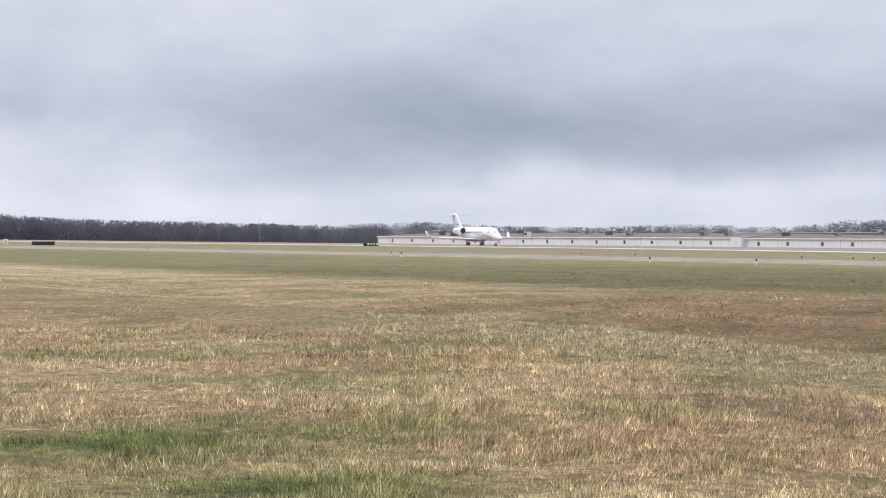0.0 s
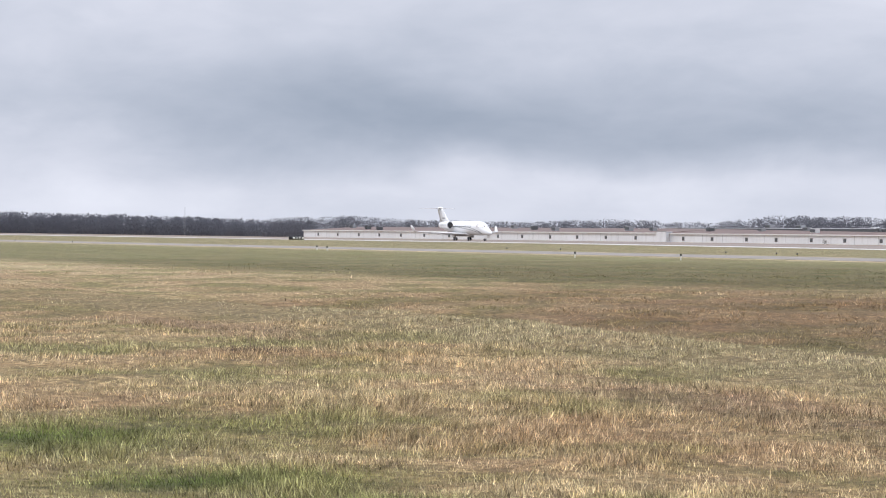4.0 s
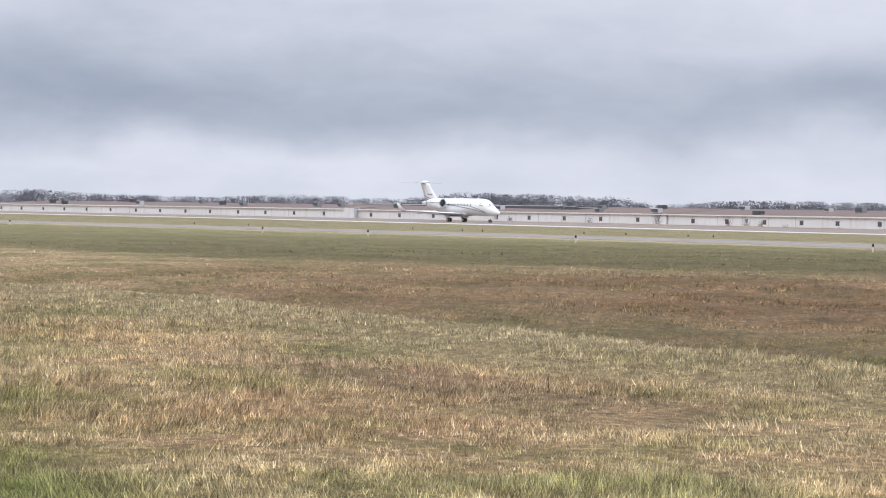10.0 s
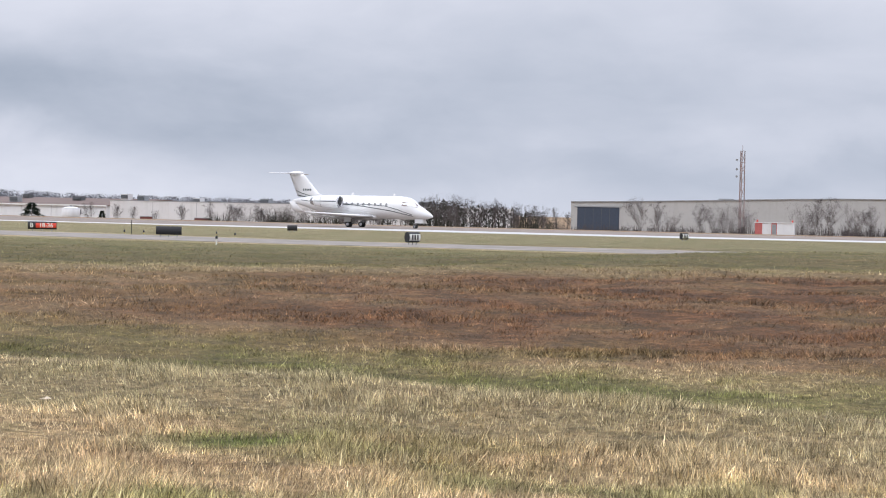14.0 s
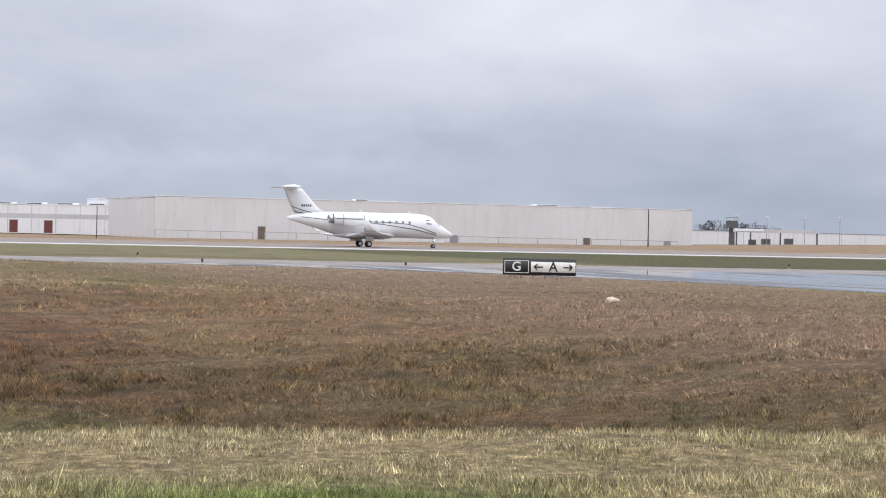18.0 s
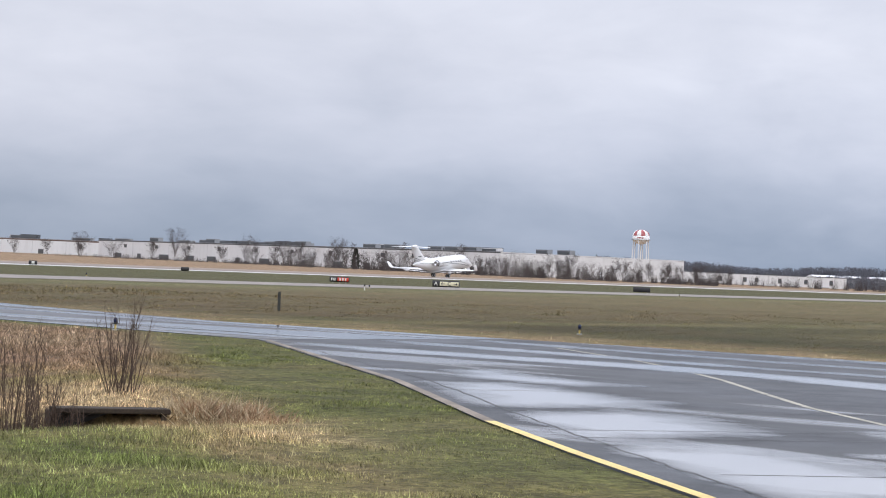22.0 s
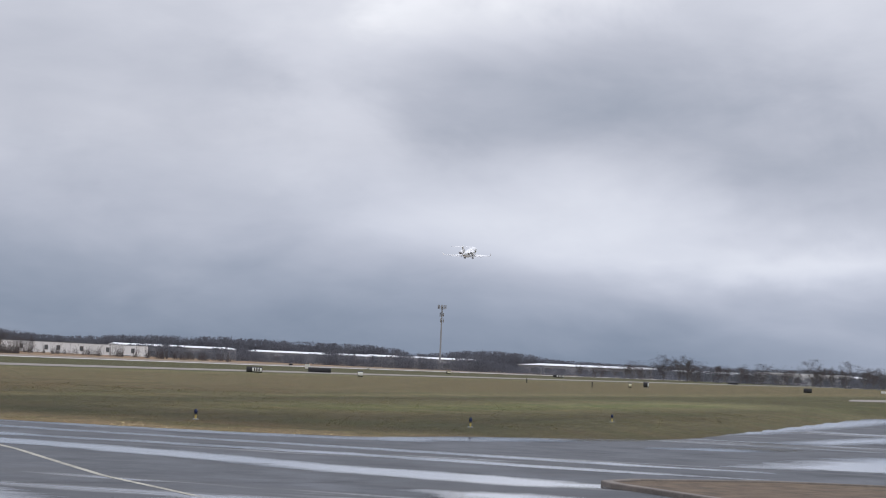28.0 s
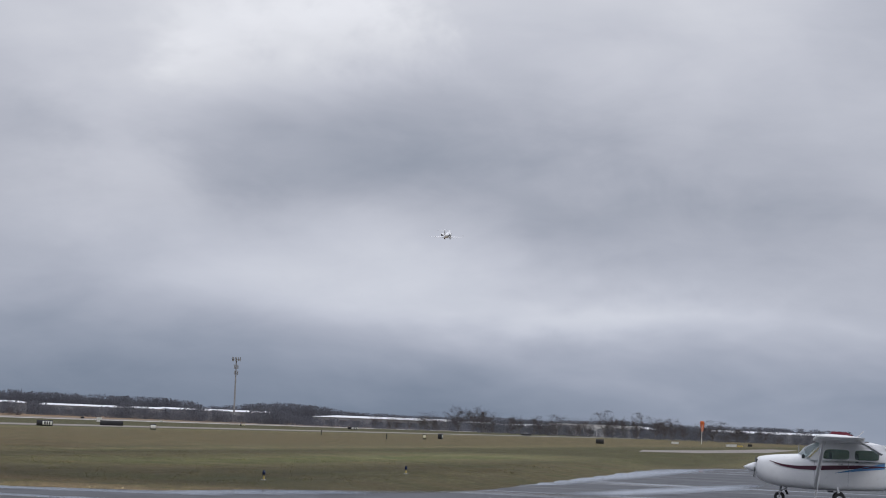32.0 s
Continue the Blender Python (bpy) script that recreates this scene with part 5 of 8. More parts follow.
def cone_box(x, y, w, h, mat, label, name="equipment_box"):
    t = thing(name, (x, y, 0), label, "box", "", facing(x, y))
    bevelled(part("body", Mesh().box(-w / 2, w / 2, -w / 3, w / 3, 0.06, h), mat, t), 0.03)
    part("lid", Mesh().box(-w * 0.53, w * 0.53, -w * 0.36, w * 0.36, h, h + 0.05), mat, t)
    part("plinth", Mesh().box(-w * 0.6, w * 0.6, -w * 0.42, w * 0.42, -0.05, 0.06), KERB, t)


cone_box(504, 39.9, 1.6, 0.5, POST_WHITE, "small white equipment box on the grass")
cone_box(462, 24.8, 2.2, 0.55, POST_WHITE, "low white equipment box on the grass")
cone_box(466, 23.2, 1.2, 0.35, POST_YELLOW, "low yellowish equipment box on the grass")
cone_box(519, 23.5, 1.0, 0.55, BLACK, "small black equipment box on the grass")
cone_box(420, 149, 1.0, 0.9, POST_WHITE, "pale equipment box far across the airfield")


# ---- buildings beyond the runway ----
GLASS_FAR = material("dull_window_glass", (0.10, 0.11, 0.12), 0.2, vary=0.2)
FRAME_TAN = material("brown_window_frame", (0.16, 0.12, 0.09), 0.7)
DOOR_RED = material("dark_red_door_paint", (0.14, 0.04, 0.035), 0.6)
ROOF_WHITE = material("white_roof_membrane", (0.80, 0.82, 0.85), 0.4, vary=0.04, grain=0.1)
ROOF_GREY = material("grey_roof_membrane", (0.22, 0.22, 0.235), 0.7, vary=0.1, grain=0.2)
WALL_DULL = material("dull_grey_white_cladding", (0.72, 0.72, 0.725), 0.7, vary=0.06, grain=0.2, stain=0.15)
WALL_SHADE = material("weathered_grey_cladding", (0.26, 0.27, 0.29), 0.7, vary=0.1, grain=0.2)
WALL_GREY = material("mid_grey_wall_band", (0.50, 0.50, 0.51), 0.7, vary=0.08, grain=0.3)
PANEL_LINE = material("panel_joint_shadow_gap", (0.36, 0.36, 0.37), 0.7)


def place(az, dist, z=0.0):
    a = radians(az)
    return Vector((dist * math.sin(a), dist * math.cos(a), z))


def building(name, label, az0, d0, az1, d1, z0, z1, wall, depth=35.0, windows=(), doors=(), panels=0.0, fascia=0.0, ridge=0.0, roof=None, units=(), band=None, group="warehouses"):
    """A long shed. Facade from (az0, d0) to (az1, d1), degrees and metres from the viewer; windows and doors: (share of length, width, bottom over base, height, material)."""
    p, q = place(az0, d0), place(az1, d1)
    u = q - p
    length = u.length
    turn = math.degrees(math.atan2(u.y, u.x))
    t = thing(name, (p.x, p.y, z0), label, "building", group, turn)
    h = z1 - z0
    th = 0.3
    walls = Mesh().box(0, length, 0, th, 0, h)
    part("front_wall", walls, wall, t)
    part("end_wall", Mesh().box(0, th, th, depth, 0, h), wall, t)
    part("end_wall", Mesh().box(length - th, length, th, depth, 0, h), wall, t)
    part("rear_wall", Mesh().box(th, length - th, depth - th, depth, 0, h), wall, t)
    if ridge:
        m = Mesh().loft([[(x, -0.5, h + 0.05), (x, depth * 0.5, h + ridge), (x, depth + 0.5, h + 0.05), (x, depth + 0.5, h - 0.15), (x, -0.5, h - 0.15)] for x in (-0.4, length + 0.4)])
        part("roof", m, roof or ROOF_BROWN, t, "low-pitched roof")
    else:
        part("roof", Mesh().box(0.0, length, th, depth - th, h - 0.45, h - 0.25), roof or ROOF_GREY, t, "flat roof")
        part("parapet_cap", Mesh().box(-0.1, length + 0.1, -0.1, th + 0.1, h, h + 0.15), roof if roof == ROOF_WHITE else MID_GREY, t)
    if fascia:
        part("fascia", Mesh().box(-0.5, length + 0.5, -0.62, -0.5 + 0.02, h - fascia, h + 0.12), WHITE_PAINT, t, "white fascia board")
    if band:
        part("wall_band", Mesh().box(0.02, length - 0.02, -0.03, 0.0, band[0], band[1]), band[2], t)
    n = int(length / panels) if panels else 0
    for i in range(1, n):
        part("panel_joint", Mesh().box(i * panels - 0.06, i * panels + 0.06, -0.025, 0.0, 0.2, h - 0.2), PANEL_LINE, t)
    for s, w, b, hh, mat in windows:
        x = s * length
        win = part("window", Mesh().box(x - w / 2, x + w / 2, -0.04, 0.02, b, b + hh), mat, t)
        part("window_frame", Mesh().box(x - w / 2 - 0.12, x + w / 2 + 0.12, -0.07, -0.04, b - 0.12, b).box(x - w / 2 - 0.12, x + w / 2 + 0.12, -0.07, -0.04, b + hh, b + hh + 0.12).box(x - 0.05, x + 0.05, -0.06, -0.04, b, b + hh), FRAME_TAN, win)
    for s, w, b, hh, mat in doors:
        x = s * length
        d = part("door", Mesh().box(x - w / 2, x + w / 2, -0.06, 0.02, b, b + hh), mat, t)
        part("door_frame", Mesh().box(x - w / 2 - 0.15, x - w / 2, -0.1, 0.0, b, b + hh + 0.15).box(x + w / 2, x + w / 2 + 0.15, -0.1, 0.0, b, b + hh + 0.15).box(x - w / 2, x + w / 2, -0.1, 0.0, b + hh, b + hh + 0.15), MID_GREY, d)
    for s, y, w, hh, mat in units:
        x = s * length
        zb = h + (ridge * min(1.0, y / (depth * 0.5)) if ridge else -0.3)
        un = part("roof_unit", Mesh().box(x - w / 2, x + w / 2, y, y + 2.2, zb - 0.1, zb + hh), mat, t)
        part("unit_hood", Mesh().box(x - w * 0.42, x + w * 0.42, y - 0.35, y, zb + hh * 0.3, zb + hh * 0.85), DARK_GREY, un)
    return t


rng = random.Random(4)


def spread(n, lo=0.02, hi=0.98, jitter=0.25):
    step = (hi - lo) / n
    return [lo + step * (i + 0.5 + rng.uniform(-jitter, jitter)) for i in range(n)]


def units_on(n, depth, w=(1.8, 3.4), h=(1.2, 2.0)):
    return [(s, rng.uniform(3, depth * 0.6), rng.uniform(*w), rng.uniform(*h), rng.choice((MID_GREY, MID_GREY, DARK_GREY, WALL_PALE))) for s in spread(n)]


WIN = lambda n, b=2.6: [(s, 1.5, b, 1.2, GLASS_FAR) for s in spread(n, jitter=0.06)]
# the long white factory, in three lengths that step down
building("factory", "long low white factory with brown roof and small windows", -61.7, 1096, -52.3, 850, -3.2, 1.95, WALL_WHITE, 60, WIN(14, 2.6), (), 12, 0.3, 1.9, ROOF_BROWN, units_on(12, 50), group="long factory")
building("factory", "long low white factory with brown roof, next section", -52.25, 850, -44.0, 722, -3.2, 1.75, WALL_WHITE, 60, WIN(9, 2.4), (), 12, 0.25, 2.2, ROOF_BROWN, units_on(12, 50), group="long factory")
building("factory", "long low white factory with brown roof, far section", -43.95, 722, -35.6, 638, -3.2, 1.7, WALL_WHITE, 60, WIN(8, 2.3), (), 11, 0.25, 2.2, ROOF_BROWN, units_on(9, 50), group="long factory")
building("factory_annexe", "taller pale factory annexe with flat roof", -35.5, 610, -27.0, 560, -3.0, 3.2, WALL_PALE, 50, (), [(0.12, 4, 0.3, 1.6, DOOR_RED), (0.3, 5, 0.3, 1.5, DOOR_RED)], 14, units=units_on(6, 40, (2, 3), (1.4, 2)))
step = building("stair_tower", "small white stair head on the factory roof", -52.45, 848, -52.2, 845, -3.2, 2.5, WALL_WHITE, 4)
building("dark_clerestory", "low dark clerestory on the factory roof", -52.2, 900, -46.4, 775, 1.0, 4.0, DARK_GREY, 20, roof=ROOF_WHITE, group="long factory")
# hangar with a dark blue door
def hangar():
    """Broad hangar under one shallow arch of roof."""
    p, q = place(-23.45, 523), place(-9.0, 487)
    u = q - p
    length, depth = u.length, 45.0
    t = thing("hangar", (p.x, p.y, -3.0), "large pale grey arched-roof hangar with dark blue sliding door", "building", "hangars", math.degrees(math.atan2(u.y, u.x)))
    arch = [(length * k, 7.95 + h) for k, h in ((0, 0), (0.11, 0.27), (0.25, 0.78), (0.41, 1.42), (0.5, 1.68), (0.58, 1.72), (0.67, 1.6), (0.83, 1.25), (1.0, 0.78))]
    front = Mesh().loft([[(0, y, -0.5), *[(x, y, z) for x, z in arch], (length, y, -0.5)] for y in (0.0, 0.3)])
    part("front_wall", front, WALL_HANGAR, t)
    part("rear_wall", Mesh().loft([[(0, y, -0.5), *[(x, y, z) for x, z in arch], (length, y, -0.5)] for y in (depth - 0.3, depth)]), WALL_HANGAR, t)
    part("end_wall", Mesh().box(0, 0.3, 0.3, depth - 0.3, -0.5, arch[0][1] - 0.1), WALL_HANGAR, t)
    part("end_wall", Mesh().box(length - 0.3, length, 0.3, depth - 0.3, -0.5, arch[-1][1] - 0.1), WALL_HANGAR, t)
    part("roof", Mesh().loft([[(x, -0.25, z + 0.02), (x, depth + 0.2, z + 0.02), (x, depth + 0.2, z + 0.22), (x, -0.25, z + 0.22)] for x, z in arch]), MID_GREY, t, "grey roof edge")
    door = part("sliding_door", Mesh().box(1.7, 12.4, -0.12, -0.02, -0.4, 6.85), DARK_BLUE, t, "dark blue sliding door")
    for x in (3.7, 5.8, 7.9, 10.0):
        part("door_seam", Mesh().box(x - 0.04, x + 0.04, -0.14, -0.12, 0.0, 6.8), DARK_GREY, door)
    part("door_track", Mesh().box(1.0, 13.0, -0.3, -0.02, 6.85, 7.1), MID_GREY, t)
    for k, w in ((0.265, 2.8), (0.61, 3.0), (0.65, 3.0), (0.985, 5.0)):
        z = float(np.interp(length * k, [a[0] for a in arch], [a[1] for a in arch]))
        part("roof_unit", Mesh().box(length * k - w / 2, length * k + w / 2, 10, 13, z + 0.1, z + 0.7), MID_GREY, t)


hangar()
building("shed_row", "long shed with a dark column-framed front behind bare trees", -9.05, 492, -5.0, 930, -2.2, 5.6, WALL_HANGAR, 40, [(s, 2.4, 3.8, 2.6, DARK_GREY) for s in spread(14, jitter=0.02)], (), 0, units=((0.05, 6, 5, 1.0, MID_GREY), (0.4, 8, 5, 1.0, MID_GREY), (0.72, 8, 5, 1.0, MID_GREY)))
building("blue_shed", "long pale blue metal shed with tall dark doors", 1.2, 660, 7.6, 670, -0.9, 6.0, WALL_BLUE, 40, (), [(0.43, 6.0, 0, 5.6, DARK_BLUE), (0.56, 6.5, 0, 5.6, DARK_BLUE)], 9)
building("white_shed", "white gabled shed beside the blue one", 3.1, 640, 3.9, 640, -0.9, 6.6, WALL_WHITE, 12, ridge=0.8, roof=ROOF_WHITE)
building("office_block", "white flat-roofed office with two dark red doors", 7.6, 600, 12.6, 560, -1.0, 6.6, WALL_WHITE, 40, (), [(0.28, 2.6, 0.2, 3.2, DOOR_RED), (0.46, 2.6, 0.2, 3.2, DOOR_RED), (0.9, 3.2, 0.4, 3.4, DOOR_RED)], 8, roof=ROOF_WHITE, band=(4.0, 5.2, WALL_GREY),
         units=[(s, 2.0, 5.5, 0.9, ROOF_WHITE) for s in (0.06, 0.2, 0.36, 0.52, 0.68, 0.84, 0.96)])
building("great_warehouse", "very large pale windowless warehouse with doors at its foot", 12.55, 512, 26.6, 557, -1.7, 8.7, WALL_PALE, 90, (),
         [(0.185, 1.6, 0.5, 3.2, FRAME_TAN), (0.35, 1.6, 0.5, 2.4, FRAME_TAN), (0.535, 1.8, 0.4, 2.2, MID_GREY), (0.79, 1.7, 0.3, 2.4, FRAME_TAN), (0.95, 1.6, 0.3, 2.0, MID_GREY)],
         0, roof=ROOF_WHITE, units=[(s, rng.uniform(3, 30), rng.uniform(3, 9), rng.uniform(0.5, 0.9), ROOF_WHITE) for s in (0.05, 0.12, 0.17, 0.27, 0.37, 0.44, 0.55, 0.62, 0.74, 0.86)], group="great warehouses")
building("far_store", "pale far store half hidden behind bare trees", 82.4, 1250, 84.6, 1260, -1.0, 6.6, WALL_PALE, 30, [(s, 3.0, 2.5, 2.0, DARK_GREY) for s in spread(6)], roof=ROOF_WHITE, group="distant sheds")
building("low_store", "low white store beyond the warehouse", 26.6, 640, 33.6, 720, -0.4, 3.9, WALL_WHITE, 30, (), [(0.25, 3.5, 0, 2.2, DARK_GREY), (0.33, 3.5, 0, 2.4, DARK_GREY)], 10)


def dock_frames():
    """Light fence frames along the warehouse's foot."""
    p, q = place(12.55, 509), place(26.6, 554)
    u = (q - p)
    for a, b in ((0.19, 0.36), (0.545, 0.77), (0.8, 0.97), (0.0, 0.17)):
        t = thing("loading_fence", tuple(p + u * a - Vector((0, 0, 1.7))), "thin dark pipe fence before the warehouse", "fence", "pipe fences", math.degrees(math.atan2(u.y, u.x)))
        L = u.length * (b - a)
        for i in range(4):
            part("fence_post", Mesh().tube((L * i / 3, 0, 0), (L * i / 3, 0, 2.5), 0.07, n=6), MID_GREY, t)
        part("top_rail", Mesh().tube((0, 0, 2.5), (L, 0, 2.4), 0.06, n=6), MID_GREY, t)


dock_frames()
# right-hand warehouses
building("warehouse", "very long white warehouse with many roof units", 33.6, 1310, 47.2, 1072, 0.0, 8.0, WALL_WHITE, 80, [(s, 2.2, 4.0, 2.0, GLASS_FAR) for s in spread(9)], [(s, 3, 0, 3, DARK_GREY) for s in spread(7)], 20, units=units_on(26, 60, (5, 14), (1.6, 2.6)), band=(7.3, 7.9, ROOF_BROWN))
building("warehouse", "long white warehouse with dark dock doors behind bare trees", 46.8, 960, 57.3, 712, 0.2, 8.0, WALL_DULL, 80, [(s, 2.4, 5.0, 1.2, GLASS_FAR) for s in spread(10)], [(s, rng.uniform(3, 9), 0.4, 2.0, DARK_GREY) for s in spread(13)], 16, units=units_on(34, 60, (6, 13), (1.6, 2.2)), band=(7.4, 7.9, DARK_GREY))
building("warehouse", "white warehouse end with stepped flat roof", 57.3, 745, 60.6, 790, -0.8, 6.6, WALL_DULL, 60, [(s, 3.0, 4.6, 1.6, DARK_GREY) for s in spread(4)], [(s, 5, 0.2, 2.2, DARK_GREY) for s in spread(4)], 14, units=units_on(5, 40, (3, 6), (1.4, 2)))
building("warehouse", "lower white warehouse with small square windows", 60.6, 900, 66.3, 960, -2.4, 4.7, WALL_DULL, 60, [(s, 1.8, 4.0, 1.8, GLASS_FAR) for s in spread(9)], [(s, 4, 0.2, 2.6, DARK_GREY) for s in spread(6)], 14, units=units_on(2, 40, (3, 6), (1.0, 1.4)))
for az0, d0, az1, d1, z1 in ((65.5, 1480, 68.6, 1490, 7.0), (68.9, 1510, 72.0, 1500, 6.4), (72.3, 1520, 75.2, 1540, 6.8), (76.0, 1380, 79.0, 1340, 5.4), (79.6, 1400, 82.2, 1390, 5.0), (82.6, 1420, 85.0, 1430, 5.8), (86.4, 1300, 89.5, 1300, 5.4)):
    building("distant_shed", "distant long shed with a bright wet white roof", az0, d0, az1, d1, 0.0, z1, WALL_SHADE, 60, [(s, 5, 1.0, 2.5, DARK_GREY) for s in spread(6)], ridge=1.3, roof=ROOF_WHITE, group="distant sheds")


def water_tower(az, dist):
    p = place(az, dist)
    t = thing("water_tower", (p.x, p.y, 0), "white water tower with red stripes on its domed tank", "water tower", "", facing(p.x, p.y))
    white, red = material("white_tank_paint", (0.78, 0.78, 0.78), 0.4, vary=0.05), material("red_tank_paint", (0.36, 0.08, 0.085), 0.4)
    part("tank", Mesh().turn(((1.0, 24.2), (3.6, 24.9), (5.4, 26.2), (5.85, 27.4), (5.85, 29.8)), 32), white, t, smooth=True)
    dome = ((5.85, 29.8), (5.6, 31.3), (4.7, 32.7), (3.0, 33.7), (1.0, 34.1), (0.05, 34.15))
    for k in range(12):
        a0, a1 = 2 * math.pi * k / 12, 2 * math.pi * (k + 1) / 12
        m = Mesh().loft([[(r * math.cos(a), r * math.sin(a), z) for a in np.linspace(a0, a1, 5)] for r, z in dome], closed=False)
        part("dome_panel", m, red if k % 2 else white, t, "red dome panel" if k % 2 else "", True)
    part("catwalk", Mesh().turn(((5.9, 27.0), (6.6, 27.0), (6.6, 27.2), (5.9, 27.2)), 32), MID_GREY, t)
    for k in range(6):
        a = 2 * math.pi * (k + 0.25) / 6
        part("leg", Mesh().tube((6.6 * math.cos(a), 6.6 * math.sin(a), -2), (5.2 * math.cos(a), 5.2 * math.sin(a), 27.4), 0.34, n=10), white, t)
    part("riser_pipe", Mesh().tube((0, 0, -2), (0, 0, 25), 0.5, n=12), white, t)
    m = Mesh()
    for i in range(6):
        m.box(-2.6 + i * 0.8, -2.0 + i * 0.8, -5.9, -5.86, 28.2, 28.9)
    part("legend_bars", m, red, t, "row of unreadable red letters as bars")


water_tower(60.96, 1500)


def cell_tower(az, dist, top, label):
    p = place(az, dist)
    t = thing("antenna_mast", (p.x, p.y, -1), label, "mast", "masts")
    part("pole", Mesh().tube((0, 0, 0), (0, 0, top), 0.5, 0.32, n=10), MID_GREY, t)
    for z, r, n in ((top - 1.2, 2.0, 9), (top - 5.0, 0.9, 4), (top - 8.0, 0.9, 3)):
        part("antenna_platform", Mesh().turn(((0.4, z), (r, z), (r, z + 0.2), (0.4, z + 0.2)), 12), MID_GREY, t)
        for k in range(n):
            a = 2 * math.pi * k / n + z
            x, y = r * math.cos(a), r * math.sin(a)
            part("antenna_panel", Mesh().box(x - 0.2, x + 0.2, y - 0.2, y + 0.2, z - 0.9, z + 1.1), MID_GREY, t)


cell_tower(73.93, 1100, 33.8, "tall grey antenna mast with clustered panels")


def lattice_mast(az, dist, top, w, label, mats):
    p = place(az, dist)
    t = thing("lattice_mast", (p.x, p.y, -3), label, "mast", "masts", 20)
    h = top + 3
    c = [(w * math.cos(a), w * math.sin(a)) for a in (0.3, 2.4, 4.5)]
    n = max(6, int(h / 2.2))
    for x, y in c:
        part("mast_leg", Mesh().tube((x, y, 0), (x * 0.8, y * 0.8, h), 0.11, n=6), mats[0], t)
    for i in range(n):
        m = Mesh()
        z0, z1 = h * i / n, h * (i + 1) / n
        for j in range(3):
            a, b = c[j], c[(j + 1) % 3]
            m.tube((*a, z0), (*b, z1), 0.06, n=4)
            m.tube((*b, z1), (*c[(j + 2) % 3], z1), 0.05, n=4)
        part("lattice_bay", m, mats[i % len(mats)], t)
    for z in (h * 0.72, h * 0.8, h * 0.9):
        part("dish", Mesh().tube((-w - 0.5, -0.6, z), (-w - 0.5, -0.2, z), 0.25, 0.2, n=12), MID_GREY, t)
    part("antenna_rod", Mesh().tube((0, 0, h), (0, 0, h + 1.2), 0.05, n=5), mats[0], t)
    return t


RUST = material("rusty_red_mast_paint", (0.33, 0.25, 0.24), 0.7)
lattice_mast(-19.02, 455, 15.8, 0.62, "red-brown lattice radio mast behind the hangar trees", (RUST, MID_GREY))
lattice_mast(37.1, 640, 12.6, 0.5, "slim grey lattice mast beside small aerials", (MID_GREY,))


def pole(az, dist, z0, z1, label, lean=0.0, arms=0, mat=None, r=0.13):
    p = place(az, dist)
    t = thing("utility_pole", (p.x, p.y, z0), label, "pole", "poles", facing(p.x, p.y))
    h = z1 - z0
    part("shaft", Mesh().tube((0, 0, -0.5), (lean, 0, h), r, r * 0.75, n=8), mat or POST_DARK, t)
    for i in range(arms):
        part("cross_arm", Mesh().box(lean - 1.3, lean + 1.3, -0.08, 0.08, h - 0.5 - i * 1.4, h - 0.3 - i * 1.4), mat or POST_DARK, t)
    if not arms:
        part("pole_cap", Mesh().tube((lean, 0, h), (lean, 0, h + 0.1), r * 0.8, n=8), MID_GREY, t)


pole(-4.66, 335, -2.0, 6.8, "leaning wooden utility pole among trees", 0.4)
pole(25.46, 455, -1.2, 7.4, "tall thin dark pole before the warehouse")
pole(11.05, 420, -1.5, 5.2, "thin dark pole before the office", r=0.1)
for az, top in ((33.95, 1.0), (37.6, 0.75), (43.6, 0.95)):
    pole(az, 760, 0.5, 1.7 + 760 * math.tan(radians(top)) * 0.72, "distant pole with cross arms", 0, 2 if az < 40 else 1, MID_GREY)
for az, top in ((36.7, 0.8), (41.2, 0.75), (42.1, 0.7)):
    pole(az, 700, 0.5, 1.7 + 700 * math.tan(radians(top)) * 0.85, "slim grey metal mast far off", 0, 0, MID_GREY, 0.09)
pole(-64.8, 1100, -2, 13.0, "thin distant floodlight mast", 0, 0, MID_GREY, 0.12)
pole(-26.9, 400, -2.5, 4.4, "thin pale pole beside the trees", 0, 0, WALL_PALE, 0.07)


def canopy():
    """Open loading canopy on posts before the low store."""
    p = place(27.7, 600)
    t = thing("loading_canopy", (p.x, p.y, 0.0), "long pale flat canopy on dark posts before a store", "canopy", "", facing(p.x, p.y, 4))
    part("canopy_roof", Mesh().box(0, 23.0, 0, 6, 3.6, 4.5), WALL_GREY, t, "pale grey roof edge")
    part("roof_edge", Mesh().box(0, 8.0, -0.1, -0.02, 3.9, 4.55), ROOF_WHITE, t, "white roof edge")
    for x in (0.6, 4.4, 12.5, 22.4):
        part("canopy_post", Mesh().box(x - 0.2, x + 0.2, 0.4, 0.8, -0.6, 3.6), DARK_GREY, t)
    part("parked_cart", Mesh().box(4.0, 6.0, 1.2, 3, -0.4, 1.6), DARK_GREY, t)


canopy()


def yard_lamp(az, dist, top):
    p = place(az, dist)
    t = thing("yard_lamp", (p.x, p.y, 0.0), "tall thin yard lamp with a small pale head", "lamp", "yard lamps", facing(p.x, p.y))
    part("lamp_post", Mesh().tube((0, 0, -0.8), (0, 0, top), 0.1, 0.07, n=6), MID_GREY, t)
    part("lamp_head", Mesh().box(-0.5, 0.5, -0.2, 0.2, top, top + 0.3), WALL_PALE, t)


for az, top in ((27.57, 7.2), (27.75, 8.2), (29.5, 8.0), (30.4, 8.2), (32.3, 8.0), (28.53, 8.0)):
    yard_lamp(az, 630, top)


